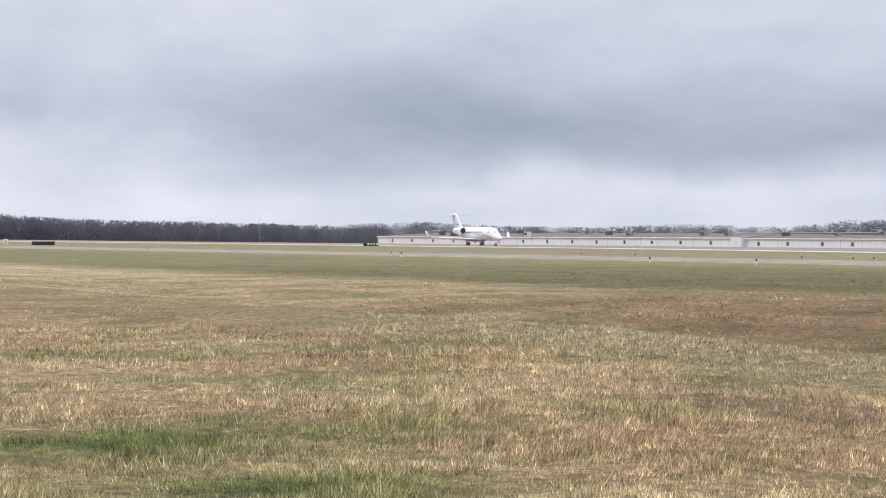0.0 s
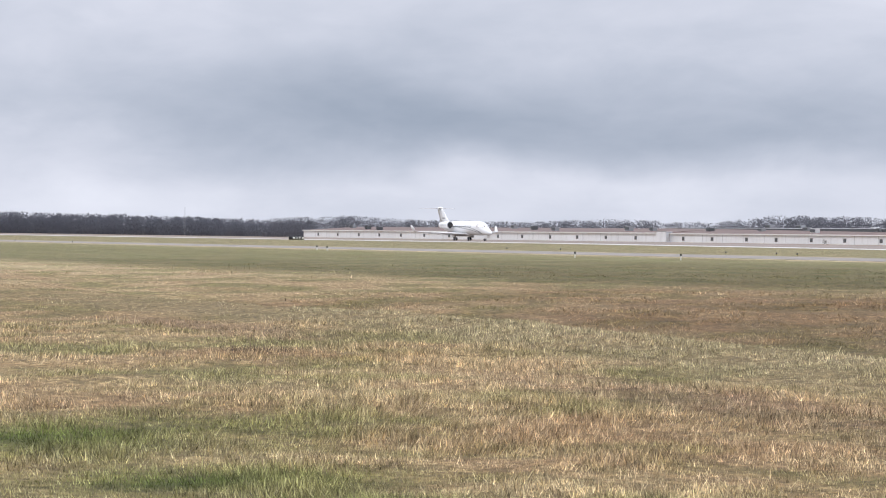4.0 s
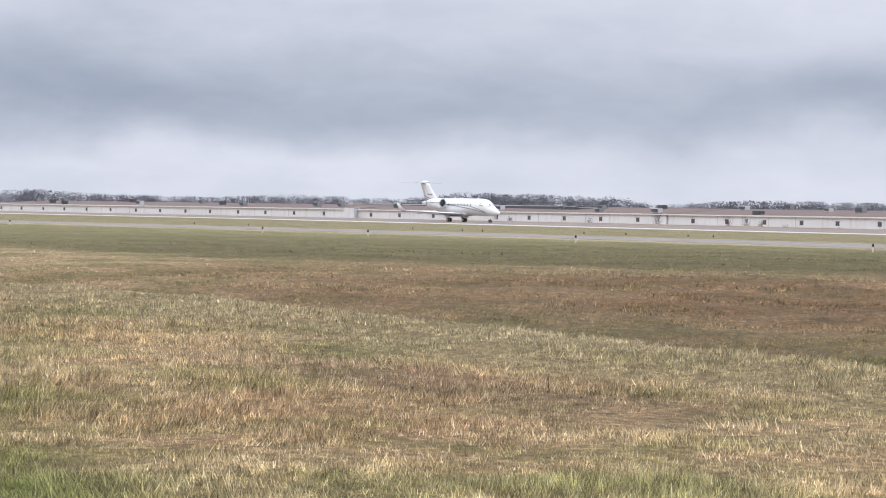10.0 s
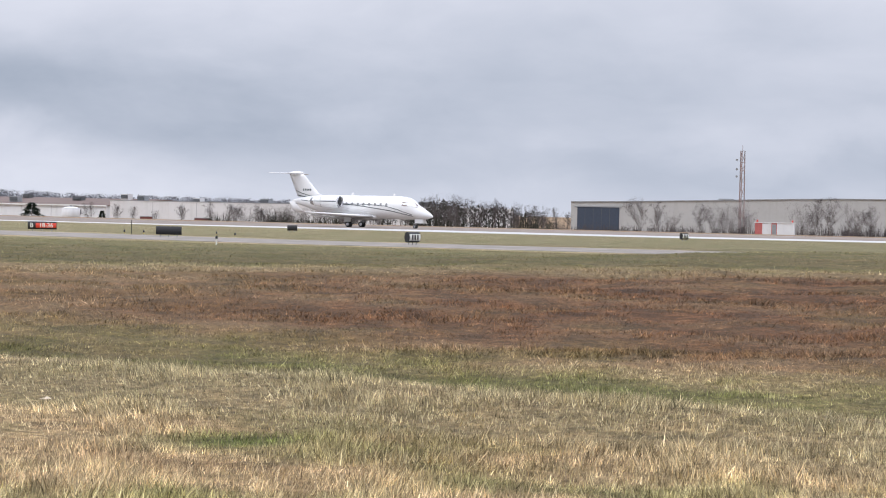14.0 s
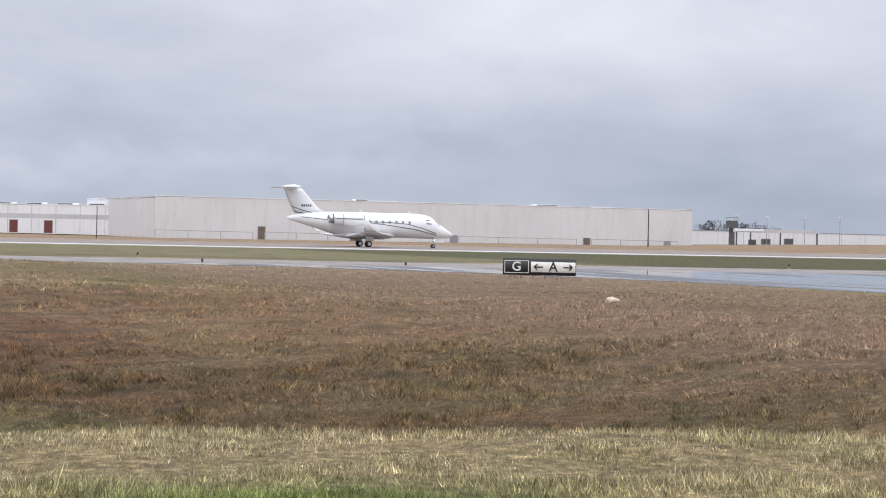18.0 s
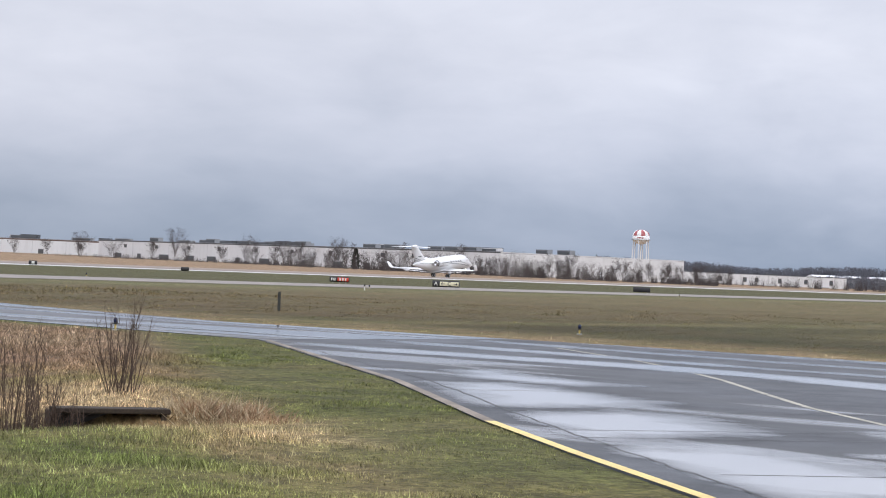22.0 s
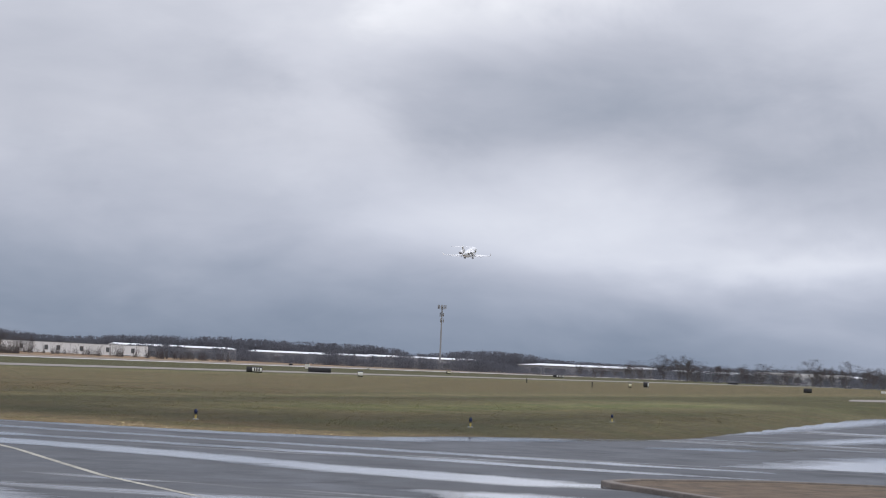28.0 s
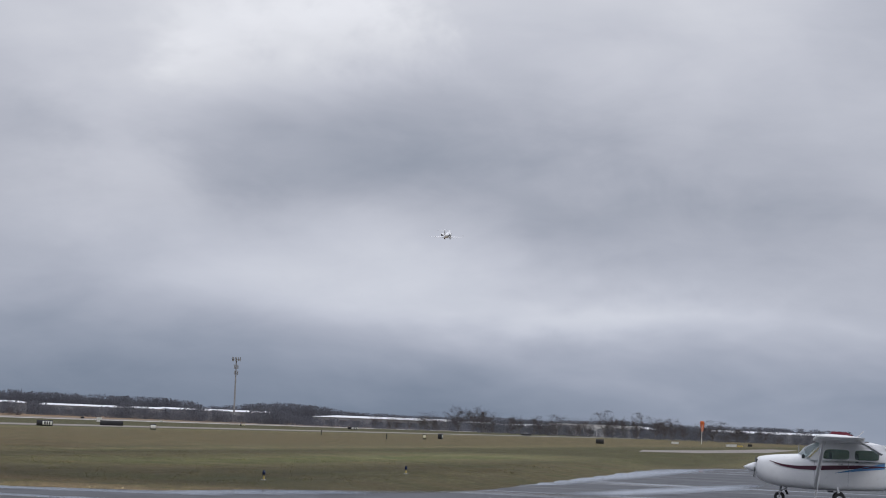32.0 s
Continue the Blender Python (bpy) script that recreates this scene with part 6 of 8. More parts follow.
def cistern(az, dist):
    p = place(az, dist)
    t = thing("raised_cistern", (p.x, p.y, -0.4), "dark square tank with a railing on a stout column", "tank", "", facing(p.x, p.y))
    part("column", Mesh().tube((0, 0, -0.5), (0, 0, 6.0), 0.9, 0.8, n=12), DARK_GREY, t)
    part("tank_body", Mesh().box(-1.7, 1.7, -1.7, 1.7, 5.2, 7.2), DARK_GREY, t)
    for x in (-1.7, -0.6, 0.6, 1.7):
        part("rail_post", Mesh().tube((x, -1.7, 7.2), (x, -1.7, 8.1), 0.05, n=5), DARK_GREY, t)
    part("hand_rail", Mesh().tube((-1.7, -1.7, 8.1), (1.7, -1.7, 8.1), 0.05, n=5), DARK_GREY, t)


cistern(27.63, 620)


def radio_shelter():
    p = place(-18.66, 318)
    t = thing("radio_shelter", (p.x, p.y, -1.05), "small equipment shelter painted in red and white stripes", "shelter", "", facing(p.x, p.y, -4))
    redp = material("faded_red_paint", (0.52, 0.15, 0.14), 0.6)
    edges = (0.0, 1.05, 1.85, 2.35, 3.15, 4.1, 5.6)
    for i in range(6):
        part("shelter_panel", Mesh().box(edges[i], edges[i + 1] - 0.01, 0, 2.6, 0.1, 2.3 if i != 1 else 2.2), redp if i in (0, 3) else WALL_WHITE, t)
    part("shelter_roof", Mesh().box(-0.1, 5.7, -0.1, 2.7, 2.3, 2.42), WALL_WHITE, t)
    part("plinth", Mesh().box(0, 5.6, 0, 2.6, -0.5, 0.1), KERB, t)
    for x in (0.25, 5.3):
        part("obstacle_lamp", Mesh().tube((x, 1, 2.42), (x, 1, 2.72), 0.12, n=8), FACE_RED, t)
    part("door", Mesh().box(2.45, 3.05, -0.04, 0, 0.15, 2.1), MID_GREY, t)


radio_shelter()


def storage_tank():
    p = place(-36.5, 632)
    t = thing("storage_tank", (p.x, p.y, -3.2), "round white storage tank with a shallow domed roof", "tank")
    part("shell", Mesh().turn(((2.6, 0), (2.6, 3.9), (2.5, 4.0)), 36), WALL_WHITE, t, smooth=True)
    part("dome_roof", Mesh().turn(((2.65, 3.9), (1.8, 4.2), (0.8, 4.4), (0.02, 4.45)), 36), ROOF_WHITE, t, smooth=True)
    part("roof_vent", Mesh().tube((0, 0, 4.4), (0, 0, 4.8), 0.3, n=12), MID_GREY, t)
    part("hand_rail", Mesh().tube((0.5, 0, 4.8), (2.5, 0, 4.7), 0.05, n=5).tube((2.5, 0, 4.0), (2.5, 0, 4.7), 0.05, n=5), MID_GREY, t)


storage_tank()


def aerial_pen():
    p = place(36.4, 620)
    t = thing("aerial_compound", (p.x, p.y, 0.6), "fenced compound with small masts and cabinets", "compound", "", facing(p.x, p.y))
    for i in range(9):
        part("fence_post", Mesh().tube((i * 1.5, 0, 0), (i * 1.5, 0, 2.2), 0.05, n=5), MID_GREY, t)
    for z in (0.4, 1.3, 2.2):
        part("fence_rail", Mesh().tube((0, 0, z), (12, 0, z), 0.04, n=5), MID_GREY, t)
    for x, w, h in ((3, 1.2, 1.6), (7.5, 1.6, 2.0)):
        part("cabinet", Mesh().box(x, x + w, 1, 2, 0, h), WALL_PALE, t)


aerial_pen()


def parked_trucks():
    for i, az in enumerate((32.35, 32.9, 33.4, 33.6, 33.8, 34.0, 34.25, 34.55)):
        p = place(az, 700)
        t = thing("parked_trailer", (p.x, p.y, 0.2), "dark parked trailer beside a white building", "trailer", "parked trailers", facing(p.x, p.y, 10 * (i % 3)))
        part("trailer_body", Mesh().box(-1.1, 1.1, 0, 5.5, 0.9, 2.6), DARK_GREY if i % 3 else WALL_WHITE, t)
        for y in (0.8, 4.4):
            part("wheel", Mesh().tube((-1.15, y, 0.45), (1.15, y, 0.45), 0.45, n=12), RUBBER, t)


parked_trucks()


def spoil_heap(az, dist, w, h, label, mat):
    p = place(az, dist)
    z = ground_at(p.x, p.y)
    ob = part("earth_mound", Mesh().loft([[(w * k * math.cos(a) * (1 + 0.15 * math.sin(3 * a)), w * 0.7 * k * math.sin(a), z + hh) for a in np.arange(18) * math.pi / 9] for k, hh in ((1, -0.2), (0.8, h * 0.55), (0.45, h * 0.9), (0.1, h))]), mat, None, label, True)
    ob.matrix_world = pose(p.x, p.y, 0, 0, 0, facing(p.x, p.y))
    tagged(ob, label, "mound")


spoil_heap(39.56, 268, 3.2, 0.5, "low dark heap of earth beyond the runway", material("dark_wet_earth", (0.04, 0.035, 0.032), 0.95, vary=0.3, grain=2, bump=0.05))
BARRIER_RED = material("dusty_red_barrier_plastic", (0.38, 0.12, 0.09), 0.7)
for i, az in enumerate((-5.6, -5.2)):
    p = place(az, 330)
    t = thing("barrier", (p.x, p.y, ground_at(p.x, p.y)), "low red plastic barrier beside the perimeter road", "barrier", "red barriers", facing(p.x, p.y))
    part("barrier_body", Mesh().loft([[(x, y, z) for y, z in ((-0.3, 0), (-0.12, 0.5), (-0.1, 0.95), (0.1, 0.95), (0.12, 0.5), (0.3, 0))] for x in (-1.4, 1.4)]), BARRIER_RED, t)
    part("barrier_foot", Mesh().box(-1.4, 1.4, -0.35, 0.35, -0.05, 0.08), RUBBER, t)


# ---- trees ----
BARK = material("grey_brown_bark", (0.15, 0.13, 0.12), 0.9, vary=0.25, grain=3.0)
def twig_material(name, colour, through=0.45, vary=0.2, grain=1.0):
    """Bare twigs or needles: light passes between them, so the mass is soft and even."""
    m = material(name, colour, 0.95, spec=0.05, vary=vary, grain=grain)
    nt = m.node_tree
    b, out = nt.nodes["Principled BSDF"], nt.nodes["Material Output"]
    tr = nt.nodes.new("ShaderNodeBsdfTranslucent")
    nt.links.new(b.inputs["Base Color"].links[0].from_socket, tr.inputs["Color"])
    mix = node(nt, "ShaderNodeMixShader", Fac=through)
    nt.links.new(b.outputs[0], mix.inputs[1])
    nt.links.new(tr.outputs[0], mix.inputs[2])
    nt.links.new(mix.outputs[0], out.inputs["Surface"])
    return m


TWIG = twig_material("bare_twigs", (0.098, 0.087, 0.086), 0.45, 0.2, 2.0)
# grey-blue: some distance haze is mixed into the twig colour
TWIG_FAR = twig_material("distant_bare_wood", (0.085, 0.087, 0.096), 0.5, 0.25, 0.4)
NEEDLE = twig_material("dark_evergreen_needles", (0.034, 0.045, 0.034), 0.3, 0.4, 2.0)
# paler and bluer still, the haze of the horizon put into its colour
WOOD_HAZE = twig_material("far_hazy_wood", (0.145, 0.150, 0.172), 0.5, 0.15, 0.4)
THICKET = twig_material("dark_evergreen_thicket", (0.05, 0.05, 0.042), 0.4, 0.35, 1.0)
STEM = material("dead_weed_stems", (0.075, 0.05, 0.038), 0.9, vary=0.25, grain=4.0)
WEED = material("dead_red_brown_weeds", (0.33, 0.215, 0.125), 0.9, vary=0.35, grain=5.0)


def tri_object(name, tris, mat, parent=None, zone=None):
    """One mesh of loose triangles; tris: array (n, 3, 3)."""
    n = len(tris)
    me = bpy.data.meshes.new(name)
    me.vertices.add(n * 3)
    me.vertices.foreach_set("co", np.ascontiguousarray(tris, np.float32).ravel())
    me.loops.add(n * 3)
    me.loops.foreach_set("vertex_index", np.arange(n * 3, dtype=np.int32))
    me.polygons.add(n)
    me.polygons.foreach_set("loop_start", np.arange(0, n * 3, 3, dtype=np.int32))
    me.update(calc_edges=True)
    if zone is not None:
        col = np.ones((n * 3, 4), np.float32)
        col[:, :zone.shape[1]] = np.repeat(zone, 3, axis=0)
        me.color_attributes.new("zone", "FLOAT_COLOR", "POINT").data.foreach_set("color", col.ravel())
    me.materials.append(mat)
    ob = new(name, me)
    if parent:
        ob.parent = parent
    return ob


def branch_tree(seed, high, spread_, limbs=22, twigs=1500, stems=1):
    """Tapered stems that fork into steep limbs and boughs; the crown is fine twigs that grow along them."""
    rng = np.random.default_rng(seed)
    wood, runs = Mesh(), []

    def bough(p, d, length, r, depth):
        """One limb in three bends, with boughs of its own."""
        for k in range(3):
            d = (d + Vector((rng.normal(0, 0.16), rng.normal(0, 0.16), 0.06))).normalized()
            q = p + d * (length / 3)
            q.z = min(q.z, high * (0.97 - 0.25 * min(1.0, math.hypot(q.x, q.y) / (spread_ * 1.6)) ** 2))
            if depth < 2:
                wood.tube(p, q, r * (1 - 0.25 * k), r * (0.75 - 0.25 * k) + 0.001, 5 if depth == 0 else 3, False)
            runs.append((p, q, depth))
            if depth < 2:
                for j in range(4 if depth == 0 else 2):
                    a = rng.uniform(0, 6.283)
                    side = Vector((math.cos(a), math.sin(a), rng.uniform(0.35, 1.3))).normalized()
                    bough(p.lerp(q, rng.uniform(0.2, 1.0)), (d * 0.55 + side).normalized(), length * rng.uniform(0.34, 0.58), r * (0.5 - 0.1 * k), depth + 1)
            p = q

    for i in range(stems):
        a = rng.uniform(0, 6.283)
        out = 0.06 if stems == 1 else rng.uniform(0.1, 0.75) * spread_ / high
        foot = Vector((0, 0, -0.3)) if stems == 1 else Vector((math.cos(a), math.sin(a), 0)) * (spread_ * rng.uniform(0.0, 0.35)) + Vector((0, 0, -0.3))
        reach = high * (0.74 if i == 0 else rng.uniform(0.45, 0.75))
        bough(foot, Vector((math.cos(a) * out, math.sin(a) * out, 1)).normalized(), reach, high * (0.009 if stems == 1 else 0.0045), 0)
    if stems == 1:
        for i in range(limbs // 3):
            a = rng.uniform(0, 6.283)
            z = high * rng.uniform(0.12, 0.6)
            bough(Vector((0, 0, z)), Vector((math.cos(a), math.sin(a), rng.uniform(0.8, 1.8))).normalized(), spread_ * rng.uniform(0.8, 1.4), high * 0.005, 1)
    ends = np.array([[(*p, *q)] for p, q, depth in runs]).reshape(-1, 2, 3)
    weight = np.array([(0.15, 0.6, 1.0)[depth] for p, q, depth in runs])
    pick = rng.choice(len(ends), twigs, p=weight / weight.sum())
    u = rng.uniform(0, 1.1, twigs)[:, None]
    p = ends[pick, 0] * (1 - u) + ends[pick, 1] * u
    d = (ends[pick, 1] - ends[pick, 0])
    d = d / np.maximum(np.linalg.norm(d, axis=1), 1e-6)[:, None] * 0.6 + rng.normal(0, 0.45, (twigs, 3))
    d[:, 2] = np.abs(d[:, 2]) + 0.25
    d *= (high * rng.uniform(0.04, 0.11, twigs) / np.linalg.norm(d, axis=1))[:, None]
    w = rng.normal(0, 1, (twigs, 3))
    w *= (high * rng.uniform(0.0009, 0.002, twigs) / np.linalg.norm(w, axis=1))[:, None]
    p += rng.normal(0, 0.02 * high, (twigs, 3))
    p[:, 2] = np.clip(p[:, 2], 0.0, high * 0.97)
    return wood, np.stack([p - w, p + w, p + d], 1)


def evergreen(seed, high, wide, n=1500):
    rng = np.random.default_rng(seed)
    wood = Mesh().tube((0, 0, -0.3), (0, 0, high * 0.9), high * 0.02, 0.02, 6)
    tris = np.empty((n, 3, 3))
    for i in range(n):
        f = rng.uniform(0.06, 1.0) ** 0.8
        r = wide * (1.02 - f) ** 0.8 * rng.uniform(0.3, 1.0) * (1 + 0.25 * math.sin(f * 23 + seed))
        a = rng.uniform(0, 6.283)
        p = np.array((r * math.cos(a), r * math.sin(a), f * high))
        d = np.array((math.cos(a), math.sin(a), rng.uniform(-0.5, 0.4))) * high * rng.uniform(0.05, 0.11)
        w = rng.normal(0, 1, 3)
        w *= high * 0.02 / np.linalg.norm(w)
        tris[i] = (p - w, p + w, p + d)
    return wood, tris


def tree_thing(kind, seed, high, wide, label):
    t = thing("bare_tree" if kind == "bare" else "evergreen_tree" if kind == "green" else "bare_shrub", (0, -600, 0), label, "tree" if kind != "shrub" else "shrub", {"bare": "bare trees", "green": "evergreen trees", "shrub": "bare shrubs"}[kind])
    if kind == "green":
        wood, tris = evergreen(seed, high, wide)
    elif kind == "bare":
        wood, tris = branch_tree(seed, high, wide, 24, 2900)
    else:
        wood, tris = branch_tree(seed, high, wide, 24, 2900, 6)
    part("trunk", wood, BARK, t)
    tri_object("crown", tris, NEEDLE if kind == "green" else TWIG, t)
    return t


TREES = {"bare": [tree_thing("bare", 10 + i, 10.0, w, "leafless deciduous tree with a fine twiggy crown") for i, w in enumerate((2.6, 3.4, 2.0, 3.0, 3.8))],
         "green": [tree_thing("green", 30 + i, 10.0, w, "dark green conical evergreen tree standing alone") for i, w in enumerate((2.6, 3.6))],
         "shrub": [tree_thing("shrub", 40 + i, 10.0, w, "leafless brown shrub with dense twigs") for i, w in enumerate((5.0, 6.5))]}
USED = set()
tree_rng = random.Random(8)


def plant(kind, az, dist, high, wide=1.0, z=None):
    p = place(az, dist)
    z = ground_at(p.x, p.y) if z is None else z
    src = tree_rng.choice(TREES[kind])
    m = pose(p.x, p.y, z, 0, 0, tree_rng.uniform(0, 360))
    if src.name in USED:
        src = copy_thing(src, m)
    else:
        USED.add(src.name)
        src.matrix_world = m
    s = high / 10.0
    src.scale = (s * wide, s * wide, s)
    return src


# before the hangar and sheds, beyond the runway
for az, h, k in ((-21.6, 5.6, "bare"), (-21.2, 5.0, "bare"), (-20.9, 3.8, "shrub"), (-20.1, 4.8, "bare"), (-19.6, 4.5, "shrub"), (-19.2, 5.4, "shrub"), (-18.9, 4.4, "shrub"), (-17.5, 5.2, "shrub"), (-17.1, 5.6, "bare"), (-16.7, 5.8, "bare"), (-16.2, 5.4, "shrub"), (-15.7, 5.2, "bare"), (-15.1, 5.0, "shrub"), (-14.5, 5.2, "bare"), (-13.9, 5.4, "bare"), (-13.2, 5.0, "shrub"), (-12.5, 5.2, "bare"), (-11.8, 6.4, "bare"), (-11.4, 5.2, "shrub"), (-10.9, 5.8, "bare"), (-10.3, 6.8, "bare"), (-9.9, 6.0, "bare"), (-9.3, 6.8, "bare"), (-8.9, 4.2, "shrub"), (-8.4, 4.6, "bare"), (-8.0, 5.0, "bare")):
    plant(k, az, 330 + tree_rng.uniform(-12, 18), h * 0.98)
for az, h, k in ((-7.6, 4.6, "shrub"), (-7.2, 5.0, "bare"), (-6.8, 5.2, "bare"), (-6.3, 5.6, "bare"), (-5.8, 5.2, "bare"), (-5.4, 6.2, "bare"), (-5.0, 6.4, "bare"), (-4.5, 4.6, "shrub"), (-3.9, 6.2, "shrub"), (-3.6, 6.0, "bare"), (-3.4, 5.6, "shrub"), (-2.3, 6.6, "shrub"), (-1.9, 5.4, "shrub"), (-0.9, 6.6, "bare"), (-0.5, 6.8, "bare"), (-0.1, 5.8, "shrub"), (0.4, 5.4, "shrub"), (-14.2, 3.4, "shrub"), (-12.9, 3.2, "shrub"), (-11.0, 3.4, "shrub"), (-9.6, 3.2, "shrub"), (-7.8, 3.0, "shrub"), (-6.5, 3.2, "shrub"), (-5.2, 3.2, "shrub"), (-2.9, 3.4, "shrub"), (-1.3, 3.6, "shrub")):
    plant(k, az, 330 + tree_rng.uniform(-12, 18), h * 0.98)
# the dark clump left of the hangar
for i in range(26):
    az = -29.6 + 6.0 * i / 25 + tree_rng.uniform(-0.15, 0.15)
    top = np.interp(az, (-29.6, -28.3, -27.3, -26.4, -25.2, -24.2, -23.6), (2.8, 3.4, 5.0, 5.2, 4.6, 3.6, 2.8))
    plant(tree_rng.choice(("shrub", "bare")) if az > -28.2 else "shrub", az, 322 + tree_rng.uniform(-10, 14), top * tree_rng.uniform(0.85, 1.05), 0.9)
for i in range(12):
    plant("shrub", -32.4 + 3.6 * i / 11, 330 + tree_rng.uniform(-8, 8), 3.2 * tree_rng.uniform(0.8, 1.1))
# before the factory
for az, h, k, d in ((-44.2, 5.6, "bare", 640), (-41.9, 4.6, "bare", 640), (-41.6, 3.6, "shrub", 640), (-40.9, 2.6, "shrub", 620),  (-38.4, 2.2, "shrub", 600), (-39.0, 1.8, "shrub", 600), (-36.0, 5.6, "bare", 570),
                    (-35.3, 5.6, "bare", 570), (-34.9, 4.6, "bare", 570), (-34.3, 3.6, "bare", 560), (-32.9, 6.0, "bare", 545), (-33.6, 6.0, "bare", 545), (-32.2, 6.4, "bare", 545), (-31.6, 5.6, "bare", 545), (-48.1, 3.8, "bare", 700), (-46.0, 3.4, "bare", 690), (-42.35, 2.4, "shrub", 420), (-39.9, 2.0, "shrub", 600), (-39.5, 2.0, "shrub", 600)):
    plant(k, az, d, h)
plant("green", -37.5, 560, 4.9, 1.9)
plant("green", -35.7, 560, 3.2, 1.6)
# before the blue shed
for az, h, k in ((2.45, 4.6, "green"), (2.9, 3.6, "bare"), (6.6, 3.4, "green"), (4.6, 2.8, "shrub"), (5.7, 2.4, "shrub")):
    plant(k, az, 600, h)
# row before the right-hand warehouses
for i in range(84):
    if i < 30 and i % 4:
        continue
    az = 44.6 + 18.6 * i / 83 + tree_rng.uniform(-0.12, 0.12)
    near = np.interp(az, (44, 52, 58, 63), (700, 600, 560, 640))
    big = 1.25 if i % 7 == 3 else 1.0
    plant("bare" if tree_rng.random() < 0.72 else "shrub", az, near + tree_rng.uniform(-25, 25), tree_rng.uniform(4.6, 7.6) * big * np.interp(az, (44, 48, 63), (0.7, 1.0, 1.0)), 1.15)
for az, h, k in ((46.4, 7.5, "bare"), (48.8, 9.8, "bare"), (53.5, 6.0, "green"), (53.2, 8.0, "bare"), (50.6, 9.2, "bare"), (59.1, 9.0, "bare"), (56.2, 9.0, "bare"), (43.4, 5.0, "shrub"), (44.1, 4.5, "shrub"), (32.75, 3.6, "shrub"), (32.5, 3.4, "green"), (35.9, 5.8, "bare")):
    plant(k, az, 640, h)
# trees on the far right
for i in range(34):
    az = 77.6 + 10.4 * i / 33 + tree_rng.uniform(-0.1, 0.1)
    top = np.interp(az, (77.6, 79.4, 80.8, 82, 83.2, 84.2, 85.2, 86.4, 88), (5, 9.5, 10.5, 7.0, 8.8, 10.6, 8.6, 9.0, 6.0))
    plant("bare" if tree_rng.random() < 0.75 else "shrub", az, 860 + tree_rng.uniform(-40, 60), top * tree_rng.uniform(0.75, 1.15), 1.7)
for az, h in ((82.35, 6.5), (82.15, 6.0)):
    plant("shrub", az, 850, h)
for src in [t for ts in TREES.values() for t in ts]:
    if src.name not in USED:
        src.matrix_world = pose(*place(-2.0, 345, -2.0), 0, 0, 0)
        src.scale = (0.5, 0.5, 0.5)


def woods(az0, az1, dist, deep, tops, z0, density, label, seed, grain=1.0, mat=None):
    """A far wood: thousands of slanting slivers of branch and trunk, thick below and torn along its top."""
    rng = np.random.default_rng(seed)
    width = radians(az1 - az0) * dist
    count = int(width / 3.2 * density)
    az = rng.uniform(az0, az1, count)
    d = dist + rng.uniform(0, deep, count)
    high = np.interp(az, [t[0] for t in tops], [t[1] for t in tops]) * rng.uniform(0.72, 1.06, count)
    crown = high * rng.uniform(0.3, 0.5, count)
    per = 108
    a = np.repeat(np.radians(az), per)
    dd = np.repeat(d, per)
    hh = np.repeat(high, per)
    cw = np.repeat(crown, per)
    n = len(a)
    f = rng.uniform(0, 1, n) ** 0.95
    bulge = np.sin(np.clip(f, 0.02, 1) * math.pi) ** 0.6 * 0.5 + 0.5
    th = rng.uniform(0, 2 * math.pi, n)
    rr = cw * bulge * np.sqrt(rng.uniform(0, 1, n))
    base = np.stack([dd * np.sin(a) + rr * np.cos(th), dd * np.cos(a) + rr * np.sin(th), z0 + f * hh], -1)
    up = np.stack([rng.normal(0, 0.5, n), rng.normal(0, 0.5, n), rng.uniform(0.3, 1.1, n)], -1) * (hh * rng.uniform(0.05, 0.12, n))[:, None]
    side = rng.normal(0, 1, (n, 3)) * (hh * 0.0145 * grain)[:, None]
    tris = np.stack([base - side, base + side, base + up], 1)
    trunks = np.stack([np.stack([d * np.sin(np.radians(az)) + s, d * np.cos(np.radians(az)), z0 + k * high], -1) for s, k in ((-0.2, -0.1), (0.2, -0.1), (0.0, 0.8))], 1)
    ob = tri_object("far_wood", np.concatenate([tris, trunks]), mat or TWIG_FAR)
    return tagged(ob, label, "wood", kind="stuff")


